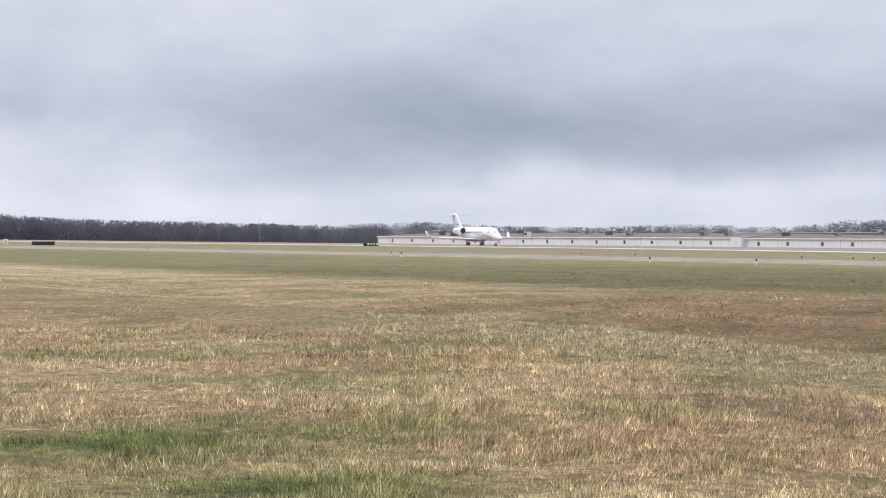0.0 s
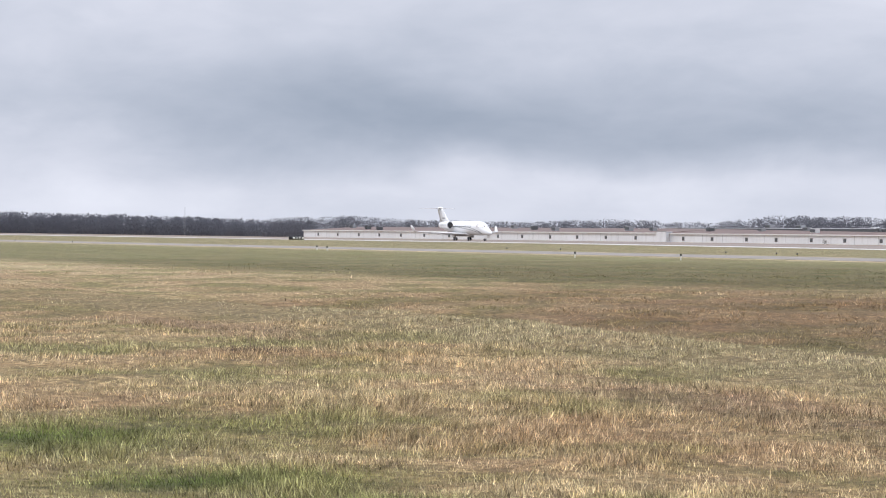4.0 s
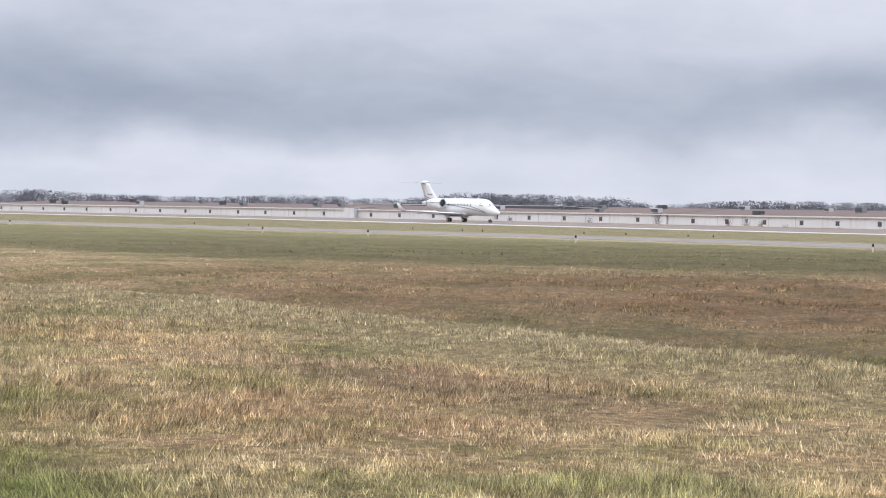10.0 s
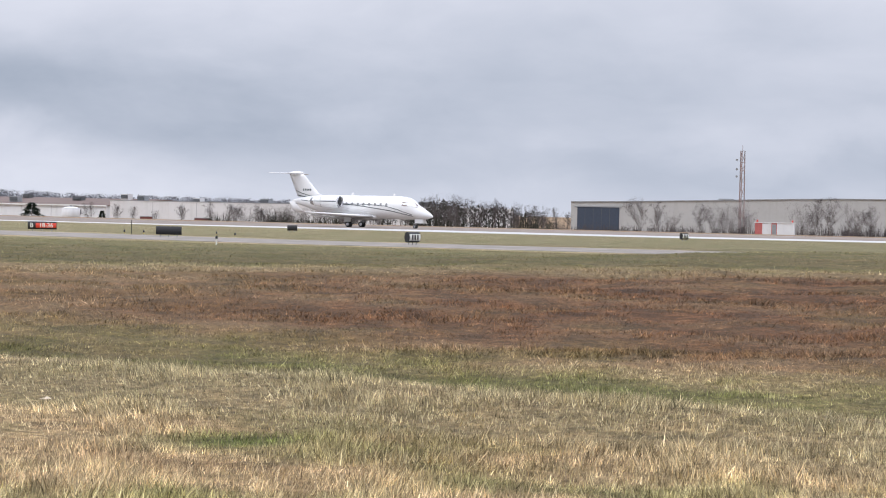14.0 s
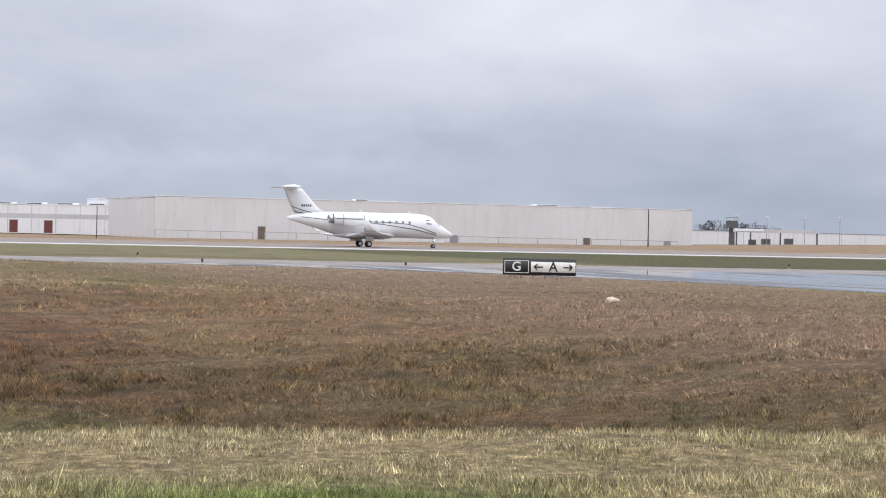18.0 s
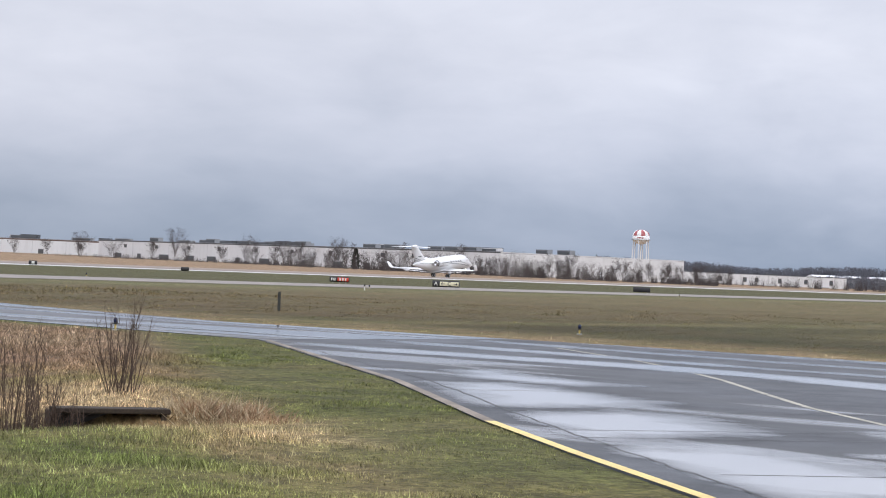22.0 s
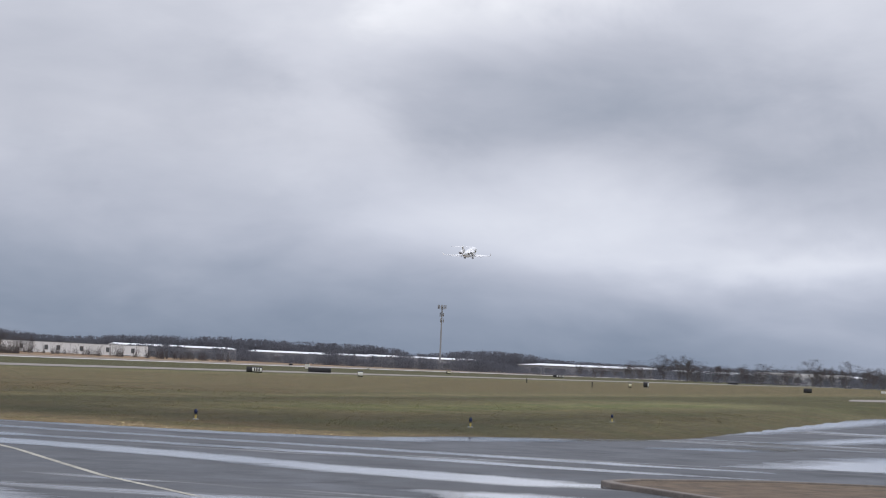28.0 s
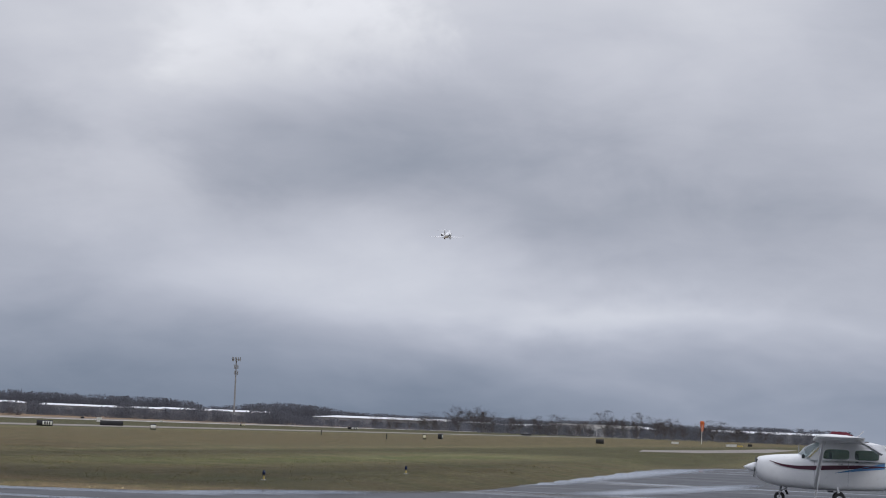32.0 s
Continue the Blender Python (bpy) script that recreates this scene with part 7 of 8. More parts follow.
def thicket(az0, az1, dist, deep, tops, z0, density, label, seed, mat, stout=1.0, per=26):
    """Nearer brush: fans of thin upright stems with short twigs, dense towards the foot."""
    rng = np.random.default_rng(seed)
    count = int(radians(az1 - az0) * dist / 2.2 * density)
    az = np.radians(rng.uniform(az0, az1, count))
    d = dist + rng.uniform(0, deep, count)
    high = np.interp(np.degrees(az), [t[0] for t in tops], [t[1] for t in tops]) * rng.uniform(0.55, 1.08, count)
    base = np.repeat(np.stack([d * np.sin(az), d * np.cos(az), np.full(count, z0 - 0.3)], -1), per, axis=0)
    hh = np.repeat(high, per)
    n = len(hh)
    base[:, :2] += rng.normal(0, 0.35 * stout ** 0.5, (n, 2))
    reach = hh * rng.uniform(0.3, 1.0, n) ** 0.8
    tip = np.stack([rng.normal(0, 0.16, n) * reach, rng.normal(0, 0.16, n) * reach, reach + 0.3], -1)
    wide = rng.normal(0, 1, (n, 3)) * 0.035 * stout
    wide[:, 2] = 0
    tris = [np.stack([base - wide, base + wide, base + tip], 1)]
    for k in range(3):
        f = rng.uniform(0.25, 0.95, n)[:, None]
        p = base + tip * f
        t = np.stack([rng.normal(0, 0.5, n), rng.normal(0, 0.5, n), rng.uniform(0.4, 1.0, n)], -1) * (reach * 0.16)[:, None]
        w = rng.normal(0, 1, (n, 3)) * 0.018 * stout
        tris.append(np.stack([p - w, p + w, p + t], 1))
    ob = tri_object("thicket", np.concatenate(tris), mat)
    return tagged(ob, label, "thicket", kind="stuff")


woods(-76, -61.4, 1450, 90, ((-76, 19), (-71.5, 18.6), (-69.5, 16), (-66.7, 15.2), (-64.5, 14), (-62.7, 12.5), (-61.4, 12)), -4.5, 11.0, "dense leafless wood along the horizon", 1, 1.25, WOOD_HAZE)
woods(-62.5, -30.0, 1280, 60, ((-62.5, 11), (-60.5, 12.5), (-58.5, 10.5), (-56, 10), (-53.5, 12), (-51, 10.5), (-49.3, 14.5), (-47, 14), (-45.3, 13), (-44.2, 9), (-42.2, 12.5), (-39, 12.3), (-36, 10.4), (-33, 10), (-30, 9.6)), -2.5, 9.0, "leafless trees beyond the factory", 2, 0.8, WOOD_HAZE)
woods(1.8, 8.0, 860, 40, ((1.8, 8), (2.6, 11), (3.4, 12.4), (4.4, 10.8), (5.4, 10.2), (6.4, 12.0), (7.0, 12.6), (7.5, 9), (8, 8)), -1.2, 5.0, "leafless wood behind the sheds", 3, 1.3)
woods(26.4, 29.4, 760, 30, ((26.4, 6.5), (27.2, 8.4), (27.6, 7.4), (28.3, 7.6), (29.4, 4.5)), -0.5, 4.0, "dark clump of trees beside the warehouse", 4, 1.3)
thicket(-24.5, -22.8, 420, 20, ((-24.5, 4.6), (-23.6, 4.4), (-22.8, 3.4)), -2.6, 3.0, "thin brush left of the hangar", 5, TWIG)
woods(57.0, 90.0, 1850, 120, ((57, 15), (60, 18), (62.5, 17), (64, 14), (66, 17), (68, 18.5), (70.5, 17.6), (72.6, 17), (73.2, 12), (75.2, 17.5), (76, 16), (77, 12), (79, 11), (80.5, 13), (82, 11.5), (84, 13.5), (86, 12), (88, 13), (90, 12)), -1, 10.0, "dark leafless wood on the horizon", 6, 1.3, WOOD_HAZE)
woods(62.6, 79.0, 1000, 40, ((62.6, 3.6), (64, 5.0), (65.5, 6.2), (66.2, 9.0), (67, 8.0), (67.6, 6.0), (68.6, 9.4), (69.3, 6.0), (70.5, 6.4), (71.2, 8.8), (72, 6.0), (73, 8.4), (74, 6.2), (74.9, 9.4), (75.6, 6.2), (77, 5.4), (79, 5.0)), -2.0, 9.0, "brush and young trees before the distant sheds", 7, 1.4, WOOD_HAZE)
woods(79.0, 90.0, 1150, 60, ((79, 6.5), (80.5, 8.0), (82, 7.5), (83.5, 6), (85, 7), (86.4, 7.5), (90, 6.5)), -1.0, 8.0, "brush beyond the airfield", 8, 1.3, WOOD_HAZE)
woods(-28.6, -23.9, 330, 16, ((-28.6, 2.8), (-28.2, 3.6), (-27.3, 4.7), (-26.4, 4.9), (-25.2, 4.4), (-24.4, 3.6), (-23.9, 2.6)), -1.6, 12.0, "dense dark thicket beside the hangar", 15, 1.1, THICKET)
thicket(-16.4, 1.6, 330, 22, ((-16.4, 2.6), (-15.4, 4.6), (-14.4, 5.0), (-13.4, 4.4), (-12.2, 5.2), (-11.2, 5.0), (-10.2, 6.2), (-9.2, 5.8), (-8.4, 4.2), (-7.4, 4.4), (-6.4, 4.4), (-5.3, 5.6), (-4.4, 5.0), (-3.7, 5.4), (-2.9, 3.2), (-2.2, 5.6), (-1.5, 3.4), (-0.6, 5.8), (0.5, 5.0), (1.6, 3.0)), -1.2, 3.2, "leafless thicket before the hangar and sheds", 17, TWIG)
thicket(-33.2, -28.9, 340, 20, ((-33.2, 1.6), (-32.6, 2.6), (-31.2, 3.6), (-30.2, 2.8), (-29.4, 3.8), (-28.9, 2.6)), -1.3, 7.0, "dense low brush before the factory annexe", 19, THICKET)
thicket(-24, 1.5, 345, 12, ((-24, 1.6), (-15, 2.8), (-9, 3.2), (-4, 3.4), (1.5, 2.8)), -1.2, 5.0, "tangled undergrowth along the perimeter", 9, TWIG)
thicket(44.4, 63.0, 620, 40, ((44.4, 1.6), (46, 2.4), (48.5, 2.8), (50, 2.6), (51.5, 6.0), (53.3, 7.0), (54.6, 5.6), (56.2, 7.4), (57.4, 5.8), (59.1, 7.2), (60.5, 5.6), (63, 4.0)), -0.3, 3.6, "leafless trees along the warehouse front", 18, TWIG)
thicket(46.0, 62.5, 640, 14, ((46, 2.2), (53, 2.8), (62.5, 3.0)), 0.0, 3.0, "brush at the foot of the warehouse trees", 10, TWIG)
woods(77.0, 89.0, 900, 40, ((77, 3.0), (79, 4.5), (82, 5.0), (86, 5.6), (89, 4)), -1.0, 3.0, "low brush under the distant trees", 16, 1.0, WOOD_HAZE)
thicket(58.8, 68.5, 760, 40, ((58.8, 4.0), (60.4, 6.2), (61.6, 4.4), (63.0, 6.0), (64.2, 5.0), (65.4, 6.6), (66.6, 7.4), (68.5, 5.0)), -0.8, 2.6, "leafless trees before the low white warehouse", 20, TWIG)


def stems(x, y, n, high, wide, seed, label, fan=0.3):
    """A stand of thin upright dead stems."""
    rng = np.random.default_rng(seed)
    t = thing("weed_stand", (x, y, ground_at(x, y)), label, "shrub", "dead weed stands")
    for i in range(n):
        m = Mesh()
        a = rng.uniform(0, 6.283)
        r = wide * math.sqrt(rng.uniform(0, 1))
        h = high * rng.uniform(0.5, 1.0)
        p = Vector((r * math.cos(a), r * math.sin(a), -0.05))
        lean = Vector((rng.normal(0, 0.14) * h + fan * p.x, rng.normal(0, 0.12) * h, h))
        q = p + lean * 0.55 + Vector((rng.normal(0, 0.01), 0, 0))
        e = p + lean
        m.tube(p, q, 0.006, 0.0045, 4)
        m.tube(q, e, 0.0045, 0.002, 3)
        for k in range(rng.integers(6, 13)):
            f = rng.uniform(0.25, 0.97)
            s = p.lerp(q, f / 0.55) if f < 0.55 else q.lerp(e, (f - 0.55) / 0.45)
            m.tube(s, s + Vector((rng.normal(0, 0.1), rng.normal(0, 0.07), rng.uniform(0.08, 0.26) * h)), 0.0026, 0.001, 3)
        part("stem", m, STEM, t)


stems(16.9, 17.0, 30, 1.3, 0.42, 1, "stand of thin leafless weed stems in the ditch")
stems(16.2, 17.0, 24, 1.35, 0.5, 2, "sparse thin leafless weed stems in the ditch")
stems(19.62, 17.9, 26, 1.25, 0.17, 3, "spreading leafless sapling stems behind the drain", 2.4)
stems(15.4, 17.0, 16, 1.1, 0.5, 4, "low dead weed stems in the ditch")
stems(17.2, 16.6, 26, 0.95, 0.3, 6, "tangled dead stems over the drain mouth", 0.6)
stems(17.4, 16.9, 14, 0.7, 0.3, 5, "short dead stems beside the drain")


STRAW_STALK = material("bleached_straw_stalks", (0.46, 0.37, 0.24), 0.85, vary=0.3, grain=5.0)


WEED_DARK = material("dark_brown_weeds", (0.12, 0.085, 0.055), 0.9, vary=0.35, grain=5.0)


def tussock(x, y, n, high, wide, seed, mat, label):
    rng = np.random.default_rng(seed)
    r = wide * np.sqrt(rng.uniform(0, 1, n))
    a = rng.uniform(0, 6.283, n)
    px, py = x + r * np.cos(a), y + r * np.sin(a)
    base = np.stack([px, py, level(px, py) - 0.03], -1)
    d = np.stack([rng.normal(0, 0.45, n) + (px - x) / wide * 0.4, rng.normal(0, 0.45, n), rng.uniform(0.5, 1.0, n)], -1) * (high * rng.uniform(0.5, 1.0, n))[:, None]
    w = rng.normal(0, 1, (n, 3)) * 0.006
    ob = tri_object("grass_tussock", np.stack([base - w, base + w, base + d], 1), mat)
    tagged(ob, label, "tussock", kind="stuff")


tussock(19.35, 16.1, 1700, 0.30, 0.5, 1, WEED, "clump of dead red-brown weeds beside the drain")
tussock(18.9, 15.4, 700, 0.2, 0.6, 2, WEED, "dead red-brown weeds beside the drain")
tussock(17.5, 15.9, 700, 0.24, 0.7, 3, GRASS_PLAIN, "long bleached grass before the drain")
tussock(19.1, 16.0, 420, 0.4, 0.55, 8, STRAW_STALK, "bleached bent grass stalks beside the drain")
tussock(18.4, 15.75, 160, 0.3, 0.5, 6, GRASS_PLAIN, "long pale grass before the drain mouth")
tussock(16.6, 17.4, 1500, 0.3, 0.9, 7, STEM, "dark dead weeds in the ditch")
tussock(-27.2, 14.0, 220, 0.16, 0.5, 4, WEED_DARK, "dark dead weed clump in the grass")


# ---- the parked light aeroplane ----
GA_WHITE = material("white_light_aircraft_paint", (0.82, 0.83, 0.84), 0.3, vary=0.03, grain=1.0, stain=0.04)
GA_MAROON = material("maroon_stripe_paint", (0.07, 0.012, 0.03), 0.35)
GA_BLUE = material("sky_blue_stripe_paint", (0.09, 0.24, 0.46), 0.35)
GA_RED = material("dark_red_cover_cloth", (0.12, 0.012, 0.024), 0.8)
GA_GLASS = bpy.data.materials.new("tinted_aircraft_perspex")
GA_GLASS.use_nodes = True
GA_GLASS.node_tree.nodes["Principled BSDF"].inputs["Base Color"].default_value = (0.42, 0.53, 0.55, 1)
GA_GLASS.node_tree.nodes["Principled BSDF"].inputs["Transmission Weight"].default_value = 0.9
GA_GLASS.node_tree.nodes["Principled BSDF"].inputs["Roughness"].default_value = 0.03
GA_DARK = material("dark_cabin_trim", (0.05, 0.055, 0.06), 0.8)


def light_aircraft():
    """High-wing four-seater; local x points forward, origin on the ground under the nose wheel."""
    t = thing("light_aircraft", (73.9, 2.52, -0.335), "white high-wing light aeroplane with maroon and blue stripes", "aircraft", "", 91)

    def ring(x, top, bottom, half, sq=0.6, n=24):
        zc, rz = (top + bottom) / 2, (top - bottom) / 2
        out = []
        for i in range(n):
            a = 2 * math.pi * i / n
            s, c = math.sin(a), math.cos(a)
            out.append((x, half * math.copysign(abs(s) ** sq, s), zc + rz * math.copysign(abs(c) ** sq, c)))
        return out

    cowl = [(0.62, 1.44, 0.84, 0.34, 0.8), (0.55, 1.50, 0.76, 0.42, 0.7), (0.30, 1.55, 0.64, 0.50, 0.65), (-0.15, 1.60, 0.54, 0.54, 0.6), (-0.75, 1.64, 0.50, 0.56, 0.55)]
    cabin = [(-0.75, 1.64, 0.50, 0.56, 0.55), (-0.95, 1.62, 0.49, 0.565, 0.5), (-1.2, 1.47, 0.48, 0.57, 0.45), (-2.0, 1.46, 0.47, 0.57, 0.42), (-3.0, 1.47, 0.49, 0.55, 0.42), (-3.55, 1.5, 0.52, 0.51, 0.42)]
    tail = [(-3.55, 1.94, 0.52, 0.51, 0.45), (-3.9, 1.78, 0.58, 0.45, 0.5), (-4.3, 1.62, 0.66, 0.38, 0.55), (-4.9, 1.50, 0.80, 0.28, 0.6), (-6.2, 1.38, 1.02, 0.13, 0.7), (-7.1, 1.34, 1.16, 0.05, 0.8)]
    part("cowling", Mesh().loft([ring(*c) for c in cowl], caps=False), GA_WHITE, t, "white engine cowling", True)
    part("cowl_face", Mesh().face(*ring(*cowl[0])), GA_WHITE, t)
    part("cabin_body", Mesh().loft([ring(*c) for c in cabin], caps=False), GA_WHITE, t, "white cabin sides", True)
    part("tail_cone", Mesh().loft([ring(*c) for c in tail], caps=False), GA_WHITE, t, smooth=True)
    # cabin top: posts, glass and roof
    part("cabin_roof", Mesh().loft([[(x, y, z) for y, z in ((-0.5 * k, zb), (-0.44 * k, zt), (0.44 * k, zt), (0.5 * k, zb))] for x, zb, zt, k in ((-1.42, 2.0, 2.1, 1), (-3.1, 2.0, 2.1, 1), (-3.75, 1.88, 1.95, 0.92))]), GA_WHITE, t)
    part("windscreen", Mesh().loft([[(-1.02, -0.545, 1.5), (-0.86, -0.46, 1.6), (-0.76, -0.25, 1.64), (-0.74, 0, 1.645), (-0.76, 0.25, 1.64), (-0.86, 0.46, 1.6), (-1.02, 0.545, 1.5)], [(-1.2, -0.52, 1.77), (-1.06, -0.45, 1.85), (-0.98, -0.24, 1.88), (-0.96, 0, 1.885), (-0.98, 0.24, 1.88), (-1.06, 0.45, 1.85), (-1.2, 0.52, 1.77)], [(-1.46, -0.49, 1.97), (-1.4, -0.42, 2.04), (-1.36, -0.22, 2.07), (-1.35, 0, 2.07), (-1.36, 0.22, 2.07), (-1.4, 0.42, 2.04), (-1.46, 0.49, 1.97)]], closed=False), GA_GLASS, t, "raked clear windscreen", True)
    for s in (-1, 1):
        for x0, x1, lean_ in ((-1.56, -2.40, 0.06), (-2.57, -3.36, 0.0)):
            mid, half, zs, hz = (x0 + x1) / 2, (x0 - x1) / 2, 1.665, 0.165
            corners = []
            for k in range(24):
                c, d = math.cos(k * math.pi / 12), math.sin(k * math.pi / 12)
                u, v = math.copysign(abs(c) ** 0.4, c), math.copysign(abs(d) ** 0.4, d)
                corners.append((mid + half * u - lean_ * v * (u > 0), zs + hz * v))
            skin = lambda z: 0.562 - 0.112 * (z - 1.47)
            part("cabin_window", Mesh().loft([[(x, s * (skin(z) + 0.014 - d), z) for x, z in corners] for d in (0.0, 0.012)]), GA_GLASS, t, "grey-green side window")
            rim = [[(mid + (x - mid) * k, s * (skin(zs + (z - zs) * k) + o), zs + (z - zs) * k) for x, z in corners] for k, o in ((1.0, 0.004), (1.0, 0.02), (1.07, 0.018), (1.09, 0.0))]
            part("window_frame", Mesh().loft(rim, caps=False), GA_WHITE, t, "white window surround")
        for x0, x1, top0, top1 in ((-1.08, -1.56, -1.46, -1.56), (-2.40, -2.57, -2.40, -2.57), (-3.36, -3.56, -3.36, -3.56)):
            part("side_panel", Mesh().loft([[(x, s * (yy - d), z) for x, yy, z in ((x0, 0.562, 1.46), (x1, 0.562, 1.46), (top1, 0.517, 1.88), (top0, 0.517, 1.88))] for d in (0.0, 0.02)]), GA_WHITE, t)
        for x0, x1 in ((-1.56, -2.40), (-2.57, -3.36)):
            for z0, z1 in ((1.46, 1.50), (1.83, 1.88)):
                part("window_rail", Mesh().loft([[(x, s * (0.562 - 0.112 * (z - 1.47) - d), z) for x, z in ((x0, z0), (x1, z0), (x1, z1), (x0, z1))] for d in (0.0, 0.02)]), GA_WHITE, t)
        part("window_header", Mesh().box(-3.55, -1.4, min(s * 0.44, s * 0.525), max(s * 0.44, s * 0.525), 1.84, 2.02), GA_WHITE, t)
        part("screen_post", Mesh().tube((-1.0, s * 0.535, 1.5), (-1.44, s * 0.49, 1.95), 0.022, n=6), GA_WHITE, t)
        m = Mesh()
        zc = lambda u: float(np.interp(u, (0, 0.08, 0.19, 0.33, 0.58, 1), (1.38, 1.25, 1.19, 1.20, 1.27, 1.34)))
        xs = np.linspace(0.19, -4.6, 24)
        def side_y(x, z):
            rows = cowl + cabin[1:-1] + tail[1:]
            half = float(np.interp(-x, [-r[0] for r in rows], [r[3] for r in rows]))
            top, bot = (float(np.interp(-x, [-r[0] for r in rows], [r[i] for r in rows])) for i in (1, 2))
            sq = float(np.interp(-x, [-r[0] for r in rows], [r[4] for r in rows]))
            c = min(0.98, abs((z - (top + bot) / 2) / ((top - bot) / 2)))
            return s * (half * (1 - c ** (2 / sq)) ** (sq / 2) + 0.02)
        rows = []
        for i, x in enumerate(xs):
            u = i / 23
            w = 0.012 + 0.13 * math.sin(math.pi * min(1, u * 1.25)) ** 0.8
            z = zc(u)
            rows.append([(x, side_y(x, z - w / 2), z - w / 2), (x, side_y(x, z + w / 2), z + w / 2)])
        m.loft(rows, closed=False)
        part("side_stripe", m, GA_MAROON, t, "maroon curved stripe")
        m = Mesh()
        rows = []
        for i, x in enumerate(np.linspace(-1.95, -4.6, 14)):
            u = i / 13
            z, w = 1.06 + 0.46 * u, 0.01 + 0.3 * u
            rows.append([(x, side_y(x, z - w / 2), z - w / 2), (x, side_y(x, z + w / 2), z + w / 2)])
        m.loft(rows, closed=False)
        part("side_flash", m, GA_BLUE, t, "sky-blue flash")
        part("door_seam", Mesh().box(-1.28, -1.272, s * 0.570, s * 0.574, 0.6, 1.46).box(-2.38, -2.372, s * 0.57, s * 0.573, 0.62, 1.46), MID_GREY, t)
        part("door_handle", Mesh().box(-2.2, -2.05, s * 0.575, s * 0.6, 1.34, 1.37), JET_METAL, t)
    part("wing", Mesh().loft([[(x - 1.2 - (0.0 if abs(y) < 3 else 0.03 * (abs(y) - 3)), y, 2.1 + 0.022 * abs(y) + h) for x, h in aerofoil(0.0, -1.63 + 0.06 * max(0, abs(y) - 3), 0.06)] for y in (-5.5, -5.3, -3, -0.4, 0.4, 3, 5.3, 5.5)]), GA_WHITE, t, "white high wing", True)
    for s in (-1, 1):
        part("wing_tip", Mesh().loft([[(-1.28 - x, s * (5.5 + d), 2.22 + hh) for x, hh in ((0.0, 0), (0.3, h), (0.9, h * 0.8), (1.47, 0), (0.9, -h * 0.5), (0.3, -h * 0.5))] for d, h in ((0, 0.09), (0.12, 0.07), (0.2, 0.02))]), GA_WHITE, t, smooth=True)
        part("wing_strut", Mesh().tube((-1.3, s * 0.56, 0.6), (-1.55, s * 2.6, 2.13), 0.055, n=8), GA_WHITE, t, "pale wing strut")
        part("lowered_flap", Mesh().loft([[(-2.62 + dx * 1.1, s * y, 2.13 + 0.022 * y + dz) for dx, dz in ((0.05, 0.0), (0.0, 0.035), (-0.35, -0.2), (-0.72, -0.47), (-0.36, -0.25), (0.0, -0.05))] for y in (0.62, 3.0)]), GA_WHITE, t, "white flap hanging down")
        part("flap_edge", Mesh().box(-2.95, -2.9, s * 0.6 if s > 0 else -2.9, 2.9 if s > 0 else -0.6, 2.09, 2.12), GA_DARK, t)
        part("tie_rope", Mesh().tube((-1.6, s * 2.75, 2.1), (-1.3, s * 2.95, 0.0), 0.014, n=5), WALL_PALE, t, "white tie-down rope")
        leg = part("main_gear_leg", Mesh().tube((-2.05, s * 0.5, 0.55), (-2.12, s * 1.2, 0.22), 0.045, 0.03, n=8), GA_WHITE, t)
        part("tyre", Mesh().loft([[(-2.1 + q * math.cos(a), s * 1.27 + dy, 0.215 + q * math.sin(a)) for a in np.arange(20) * math.pi / 10] for dy, q in ((-0.08, 0.14), (-0.05, 0.21), (0.05, 0.21), (0.08, 0.14))]), RUBBER, leg, "black tyre", True)
        part("wheel_hub", Mesh().tube((-2.1, s * 1.27 - 0.085, 0.215), (-2.1, s * 1.27 + 0.085, 0.215), 0.11, n=14), WALL_WHITE, leg)
        part("step_plate", Mesh().box(-1.92, -1.72, s * 0.66, s * 0.8, 0.42, 0.45), GA_DARK, leg)
    nose = part("nose_leg", Mesh().tube((-0.15, 0, 0.2), (-0.22, 0, 0.75), 0.035, n=8), MID_GREY, t)
    part("nose_fork", Mesh().box(-0.2, -0.12, -0.09, 0.09, 0.32, 0.38).box(-0.18, -0.13, -0.09, -0.07, 0.18, 0.35).box(-0.18, -0.13, 0.07, 0.09, 0.18, 0.35), JET_METAL, nose)
    part("torque_link", Mesh().tube((-0.22, 0, 0.6), (-0.4, 0, 0.5), 0.02, n=6).tube((-0.4, 0, 0.5), (-0.18, 0, 0.38), 0.02, n=6), MID_GREY, nose)
    part("nose_tyre", Mesh().loft([[(-0.15 + q * math.cos(a), dy, 0.185 + q * math.sin(a)) for a in np.arange(20) * math.pi / 10] for dy, q in ((-0.065, 0.12), (-0.04, 0.18), (0.04, 0.18), (0.065, 0.12))]), RUBBER, nose, "black nose tyre", True)
    part("nose_hub", Mesh().tube((-0.15, -0.07, 0.185), (-0.15, 0.07, 0.185), 0.08, n=12), WALL_WHITE, nose)
    prop = part("spinner", Mesh().loft([[(x, r * math.cos(a), 1.14 + r * math.sin(a)) for a in np.arange(16) * math.pi / 8] for x, r in ((0.62, 0.17), (0.72, 0.16), (0.88, 0.10), (1.02, 0.03), (1.06, 0.005))]), GA_WHITE, t, "white pointed spinner", True)
    for s in (-1, 1):
        part("propeller_blade", Mesh().loft([[(0.68 + dx, s * 0.9 * k, 1.14 + dy - s * 0.3 * k) for dx, dy in ((-0.015, -w), (0.02, 0), (0.015, w), (-0.02, 0))] for k, w in ((0.1, 0.05), (0.5, 0.075), (0.98, 0.05))]), GA_DARK, prop, "dark propeller blade")
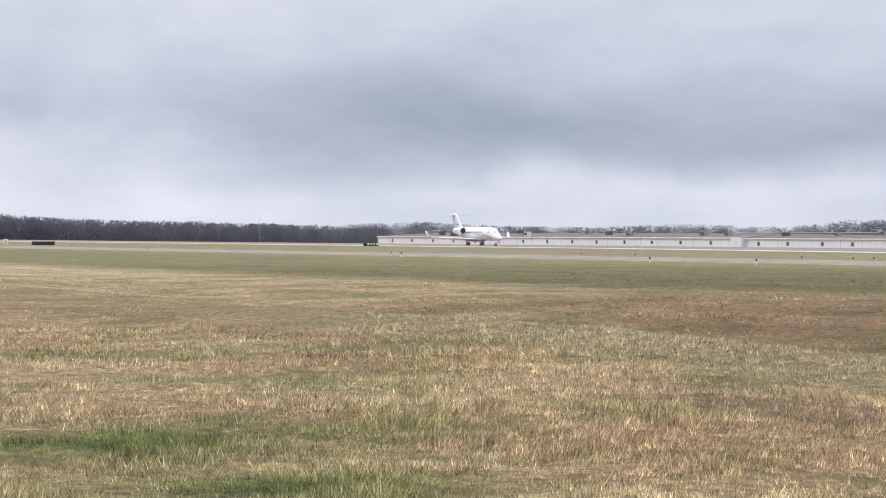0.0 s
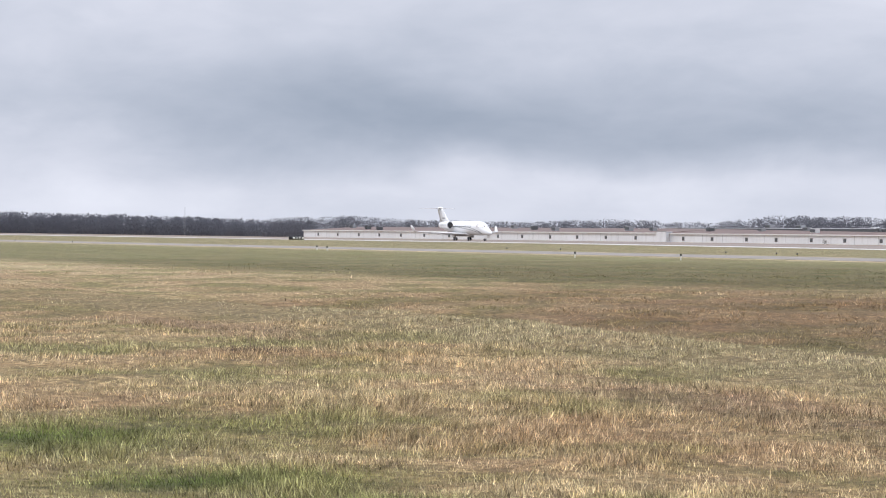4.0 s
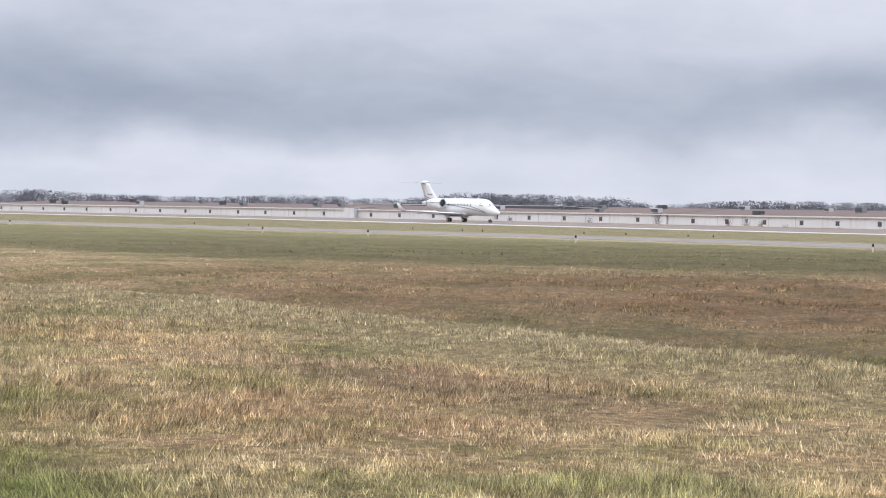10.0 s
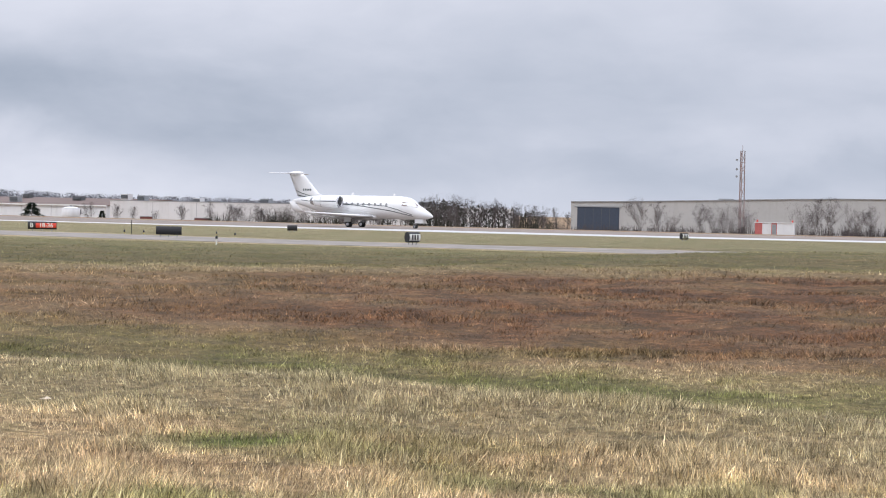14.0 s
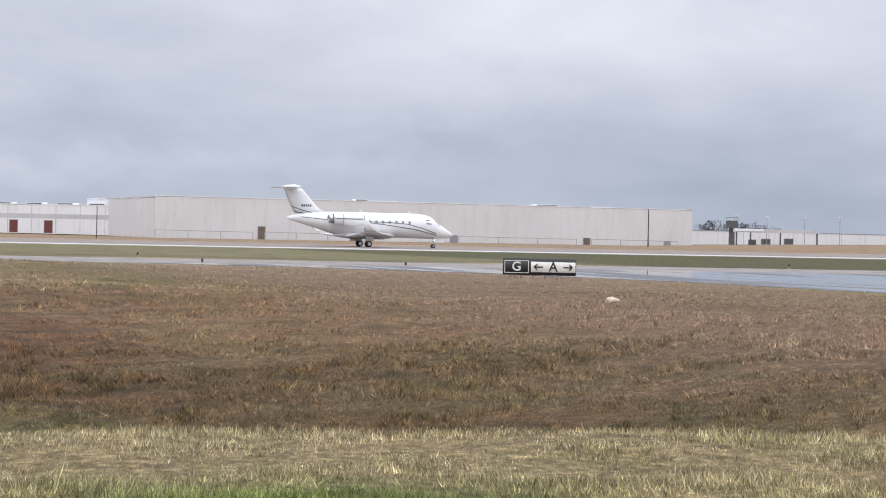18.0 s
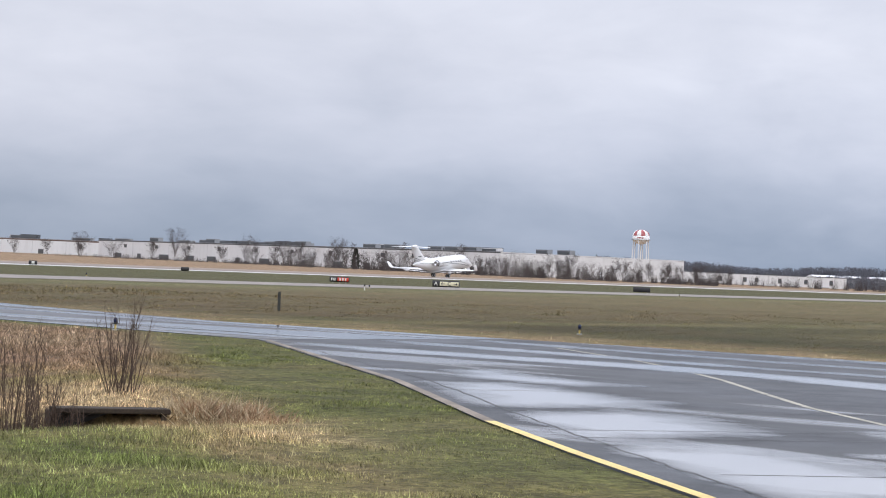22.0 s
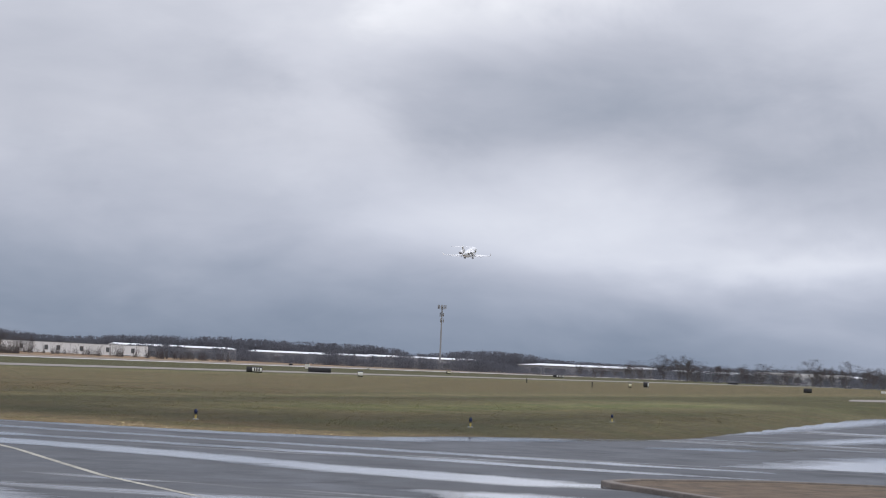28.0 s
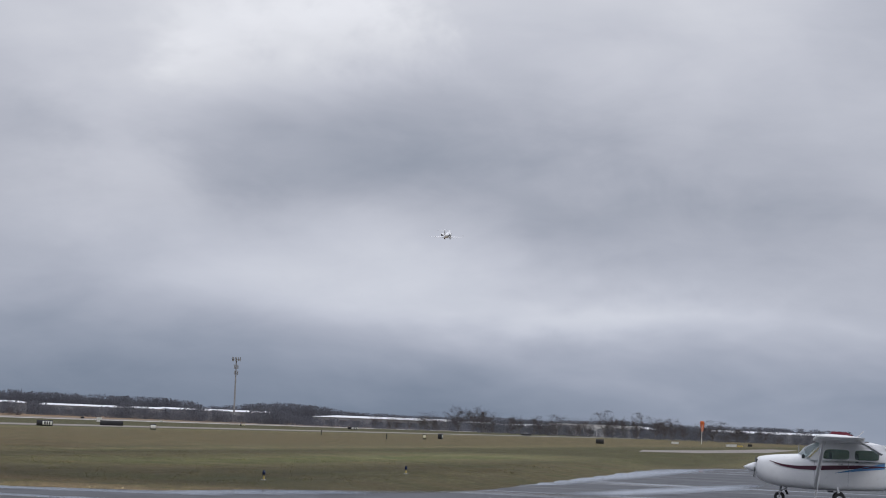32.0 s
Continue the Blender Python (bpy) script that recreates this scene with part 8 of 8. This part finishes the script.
    part("cowl_inlet", Mesh().box(0.58, 0.63, -0.3, 0.3, 1.28, 1.42), GA_DARK, t)
    part("exhaust_stub", Mesh().tube((-0.35, -0.2, 0.42), (-0.42, -0.22, 0.28), 0.035, n=8), GA_DARK, t)
    part("fin", Mesh().loft([[(x, h, z) for x, h in aerofoil(xl, xt, 0.05)] for xl, xt, z in ((-5.6, -7.15, 1.36), (-6.55, -7.45, 2.65))]), GA_WHITE, t)
    part("tailplane", Mesh().loft([[(x, y, 1.25 + h) for x, h in aerofoil(-6.2 - 0.1 * abs(y), -7.3, 0.05)] for y in (-1.7, 0, 1.7)]), GA_WHITE, t)
    part("beacon_cover", Mesh().loft([[(x, y, z) for y, z in ((-0.35, zb), (-0.25, zt), (0.25, zt), (0.35, zb))] for x, zb, zt in ((-1.72, 2.17, 2.32), (-1.82, 2.17, 2.42), (-2.3, 2.15, 2.41), (-2.58, 2.12, 2.24))]), GA_RED, t, "dark red cloth cover on the wing's centre")
    part("whip_antenna", Mesh().tube((-2.5, 0.2, 2.12), (-2.85, 0.2, 2.46), 0.014, n=5), WALL_PALE, t)
    part("air_thermometer", Mesh().tube((-0.75, -0.3, 1.6), (-0.74, -0.3, 1.92), 0.02, n=6), MID_GREY, t)
    for x in (-1.75, -2.6):
        for y in (-0.24, 0.24):
            part("seat_back", Mesh().loft([[(x - dx, y + dy, z) for dx, dy in ((0, -0.2), (0, 0.2), (0.1, 0.2), (0.1, -0.2))] for z in (0.7, 1.72)]), WALL_PALE if x > -2 else GA_DARK, t, "pale seat back")
    part("instrument_panel", Mesh().box(-0.95, -0.85, -0.5, 0.5, 1.2, 1.6), GA_DARK, t)
    return t


light_aircraft()


# ---- the sward: single blades, finer towards the viewer ----
def inside(px, py, outline):
    """Which points lie in a closed outline."""
    hit = np.zeros(len(px), bool)
    n = len(outline)
    for i in range(n):
        (x0, y0), (x1, y1) = outline[i], outline[(i + 1) % n]
        cross = ((y0 > py) != (y1 > py)) & (px < (x1 - x0) * (py - y0) / (y1 - y0 + 1e-12) + x0)
        hit ^= cross
    return hit


def lumps(x, y, seed, scale):
    """Smooth random field, about 0 to 1."""
    rng = np.random.default_rng(seed)
    v = np.zeros(len(x))
    for k in range(14):
        w = scale * rng.uniform(0.5, 2.0)
        d = rng.uniform(0, 6.283)
        v += np.sin((x * math.cos(d) + y * math.sin(d)) * w + rng.uniform(0, 6.283))
    return np.clip(0.5 + v / 8.5, 0, 1)


def blades(name, n, az, near, far, seed, label, tall=1.0, thin=1.0):
    rng = np.random.default_rng(seed)
    a = np.radians(rng.uniform(*az, n))
    r = near * (far / near) ** rng.uniform(0, 1, n)
    x, y = r * np.sin(a), r * np.cos(a)
    keep = ~(inside(x, y, APRON) | inside(x, y, TAXI_G) | inside(x, y, SOUTH_OUTLINE) | ((y > 97.5) & (y < 111.5)) | (np.hypot((x - 17.85) / 0.62, (y - 16.3) / 0.55) < 1))
    x, y, r = x[keep], y[keep], r[keep]
    n = len(x)
    red, green, olive = zones(x, y)
    clump = lumps(x, y, 3, 2.6)
    broad = lumps(x, y, 4, 0.5)
    lawn = smooth(9, 12, x) * (1 - smooth(2.5, 6, lawn_edge(x, y)))
    tuft = np.clip(lumps(x, y, 9, 6.0) * 1.5 - 0.25, 0, 1) * lumps(x, y, 10, 1.1)
    size = (0.036 + 0.058 * clump ** 1.6 + 0.03 * broad) * (1 - 0.3 * red) + 0.23 * red * tuft ** 1.3
    size = size * (1 - 0.45 * lawn) * tall * rng.uniform(0.55, 1.25, n)
    stalk = rng.uniform(0, 1, n) < 0.012 * (1 - lawn) * (1 - red)
    size = np.where(stalk, size * 1.4 + 0.03, size)
    lean = rng.normal(0, 0.42, (n, 2)) * (1 + 0.8 * red)[:, None] + np.stack([0.15 * np.sin(x * 0.7), 0.12 * np.cos(y * 0.6)], -1)
    tip = np.stack([lean[:, 0] * size, lean[:, 1] * size, size], -1)
    half = 0.0031 * thin * np.maximum(1.0, r / 14.0) * (1 + 0.45 * (1 - smooth(14, 24, r))) * rng.uniform(0.6, 1.4, n)
    t = rng.uniform(0, 6.283, n)
    side = np.stack([np.cos(t) * half, np.sin(t) * half, np.zeros(n)], -1)
    base = np.stack([x, y, level(x, y) - 0.025], -1)
    tris = np.stack([base - side, base + side, base + tip], 1)
    ob = tri_object(name, tris, BLADE, zone=np.stack([red, green, olive, crest_band(x, y)], -1))
    return tagged(ob, label, "grass", kind="stuff")


blades("meadow_grass", 980000, (-73, 60), 12.2, 40, 11, "dry straw-coloured meadow grass with brown and green blades")
blades("bank_grass", 640000, (-62, 52), 23, 66, 14, "tangled red-brown grass on the ditch bank", 0.75, 0.85)
blades("far_grass", 300000, (-75, 40), 37, 110, 12, "dry mown grass further off", 0.65, 0.85)
blades("field_grass", 260000, (38, 91), 24, 110, 13, "dark olive and brown uncut field grass", 1.0, 0.9)


# ---- what moves ----
JET_ROWS = ((0.0, -378.4, 0, 0), (1.0, -372.6, 0, 0), (2.0, -367.0, 0, 0), (3.0, -361.0, 0, 0), (4.5, -351.7, 0, 0), (5.0, -347.5, 0, 0), (6.0, -337.8, 0, 0), (7.0, -325.3, 0, 0),
            (8.0, -309.2, 0, 0), (9.0, -288.7, 0, 0), (10.0, -264.5, 0, 0), (11.0, -235.9, 0, 0), (12.0, -202.9, 0, 0), (13.0, -166.2, 0, 0), (14.0, -125.8, 0, 0), (15.0, -81.4, 0, 0),
            (15.5, -58.0, 0, 0), (16.5, -8.0, 0, 0), (17.5, 44.7, 0, 0), (18.5, 101.6, 0, 0), (19.5, 161.9, 0, 0), (20.5, 225.7, 0, 0.3), (21.0, 259.2, 0, 1.2), (21.5, 293.8, 0, 3.5), (22.0, 329.6, 0.1, 6.0),
            (22.5, 366.5, 0.55, 8.0), (23.0, 404.5, 1.9, 9.5), (23.5, 443.5, 3.8, 10.5), (24.0, 483.2, 6.1, 11.2), (25.0, 564.0, 12.5, 12.5), (26.0, 648.0, 21.8, 13.0), (26.5, 690.0, 27.2, 13.0),
            (28.5, 861.0, 50.7, 13.0), (29.0, 906.0, 58.0, 13.0), (30.0, 1000.0, 73.4, 12.5), (31.0, 1098.0, 90.0, 12.5), (32.0, 1197.0, 107.0, 12.5))


def motions():
    late = lambda t: float(np.interp(t, (15.5, 18, 20, 22, 23.5, 26, 32), (0, 0.8, 1.6, 2.3, 2.0, 1.6, 1.6)))
    walk(jet, [(t, pose(x + late(t), 226, z + 0.03 + float(sag(x, 226)), 0, -pitch, 0)) for t, x, z, pitch in JET_ROWS])


motions()
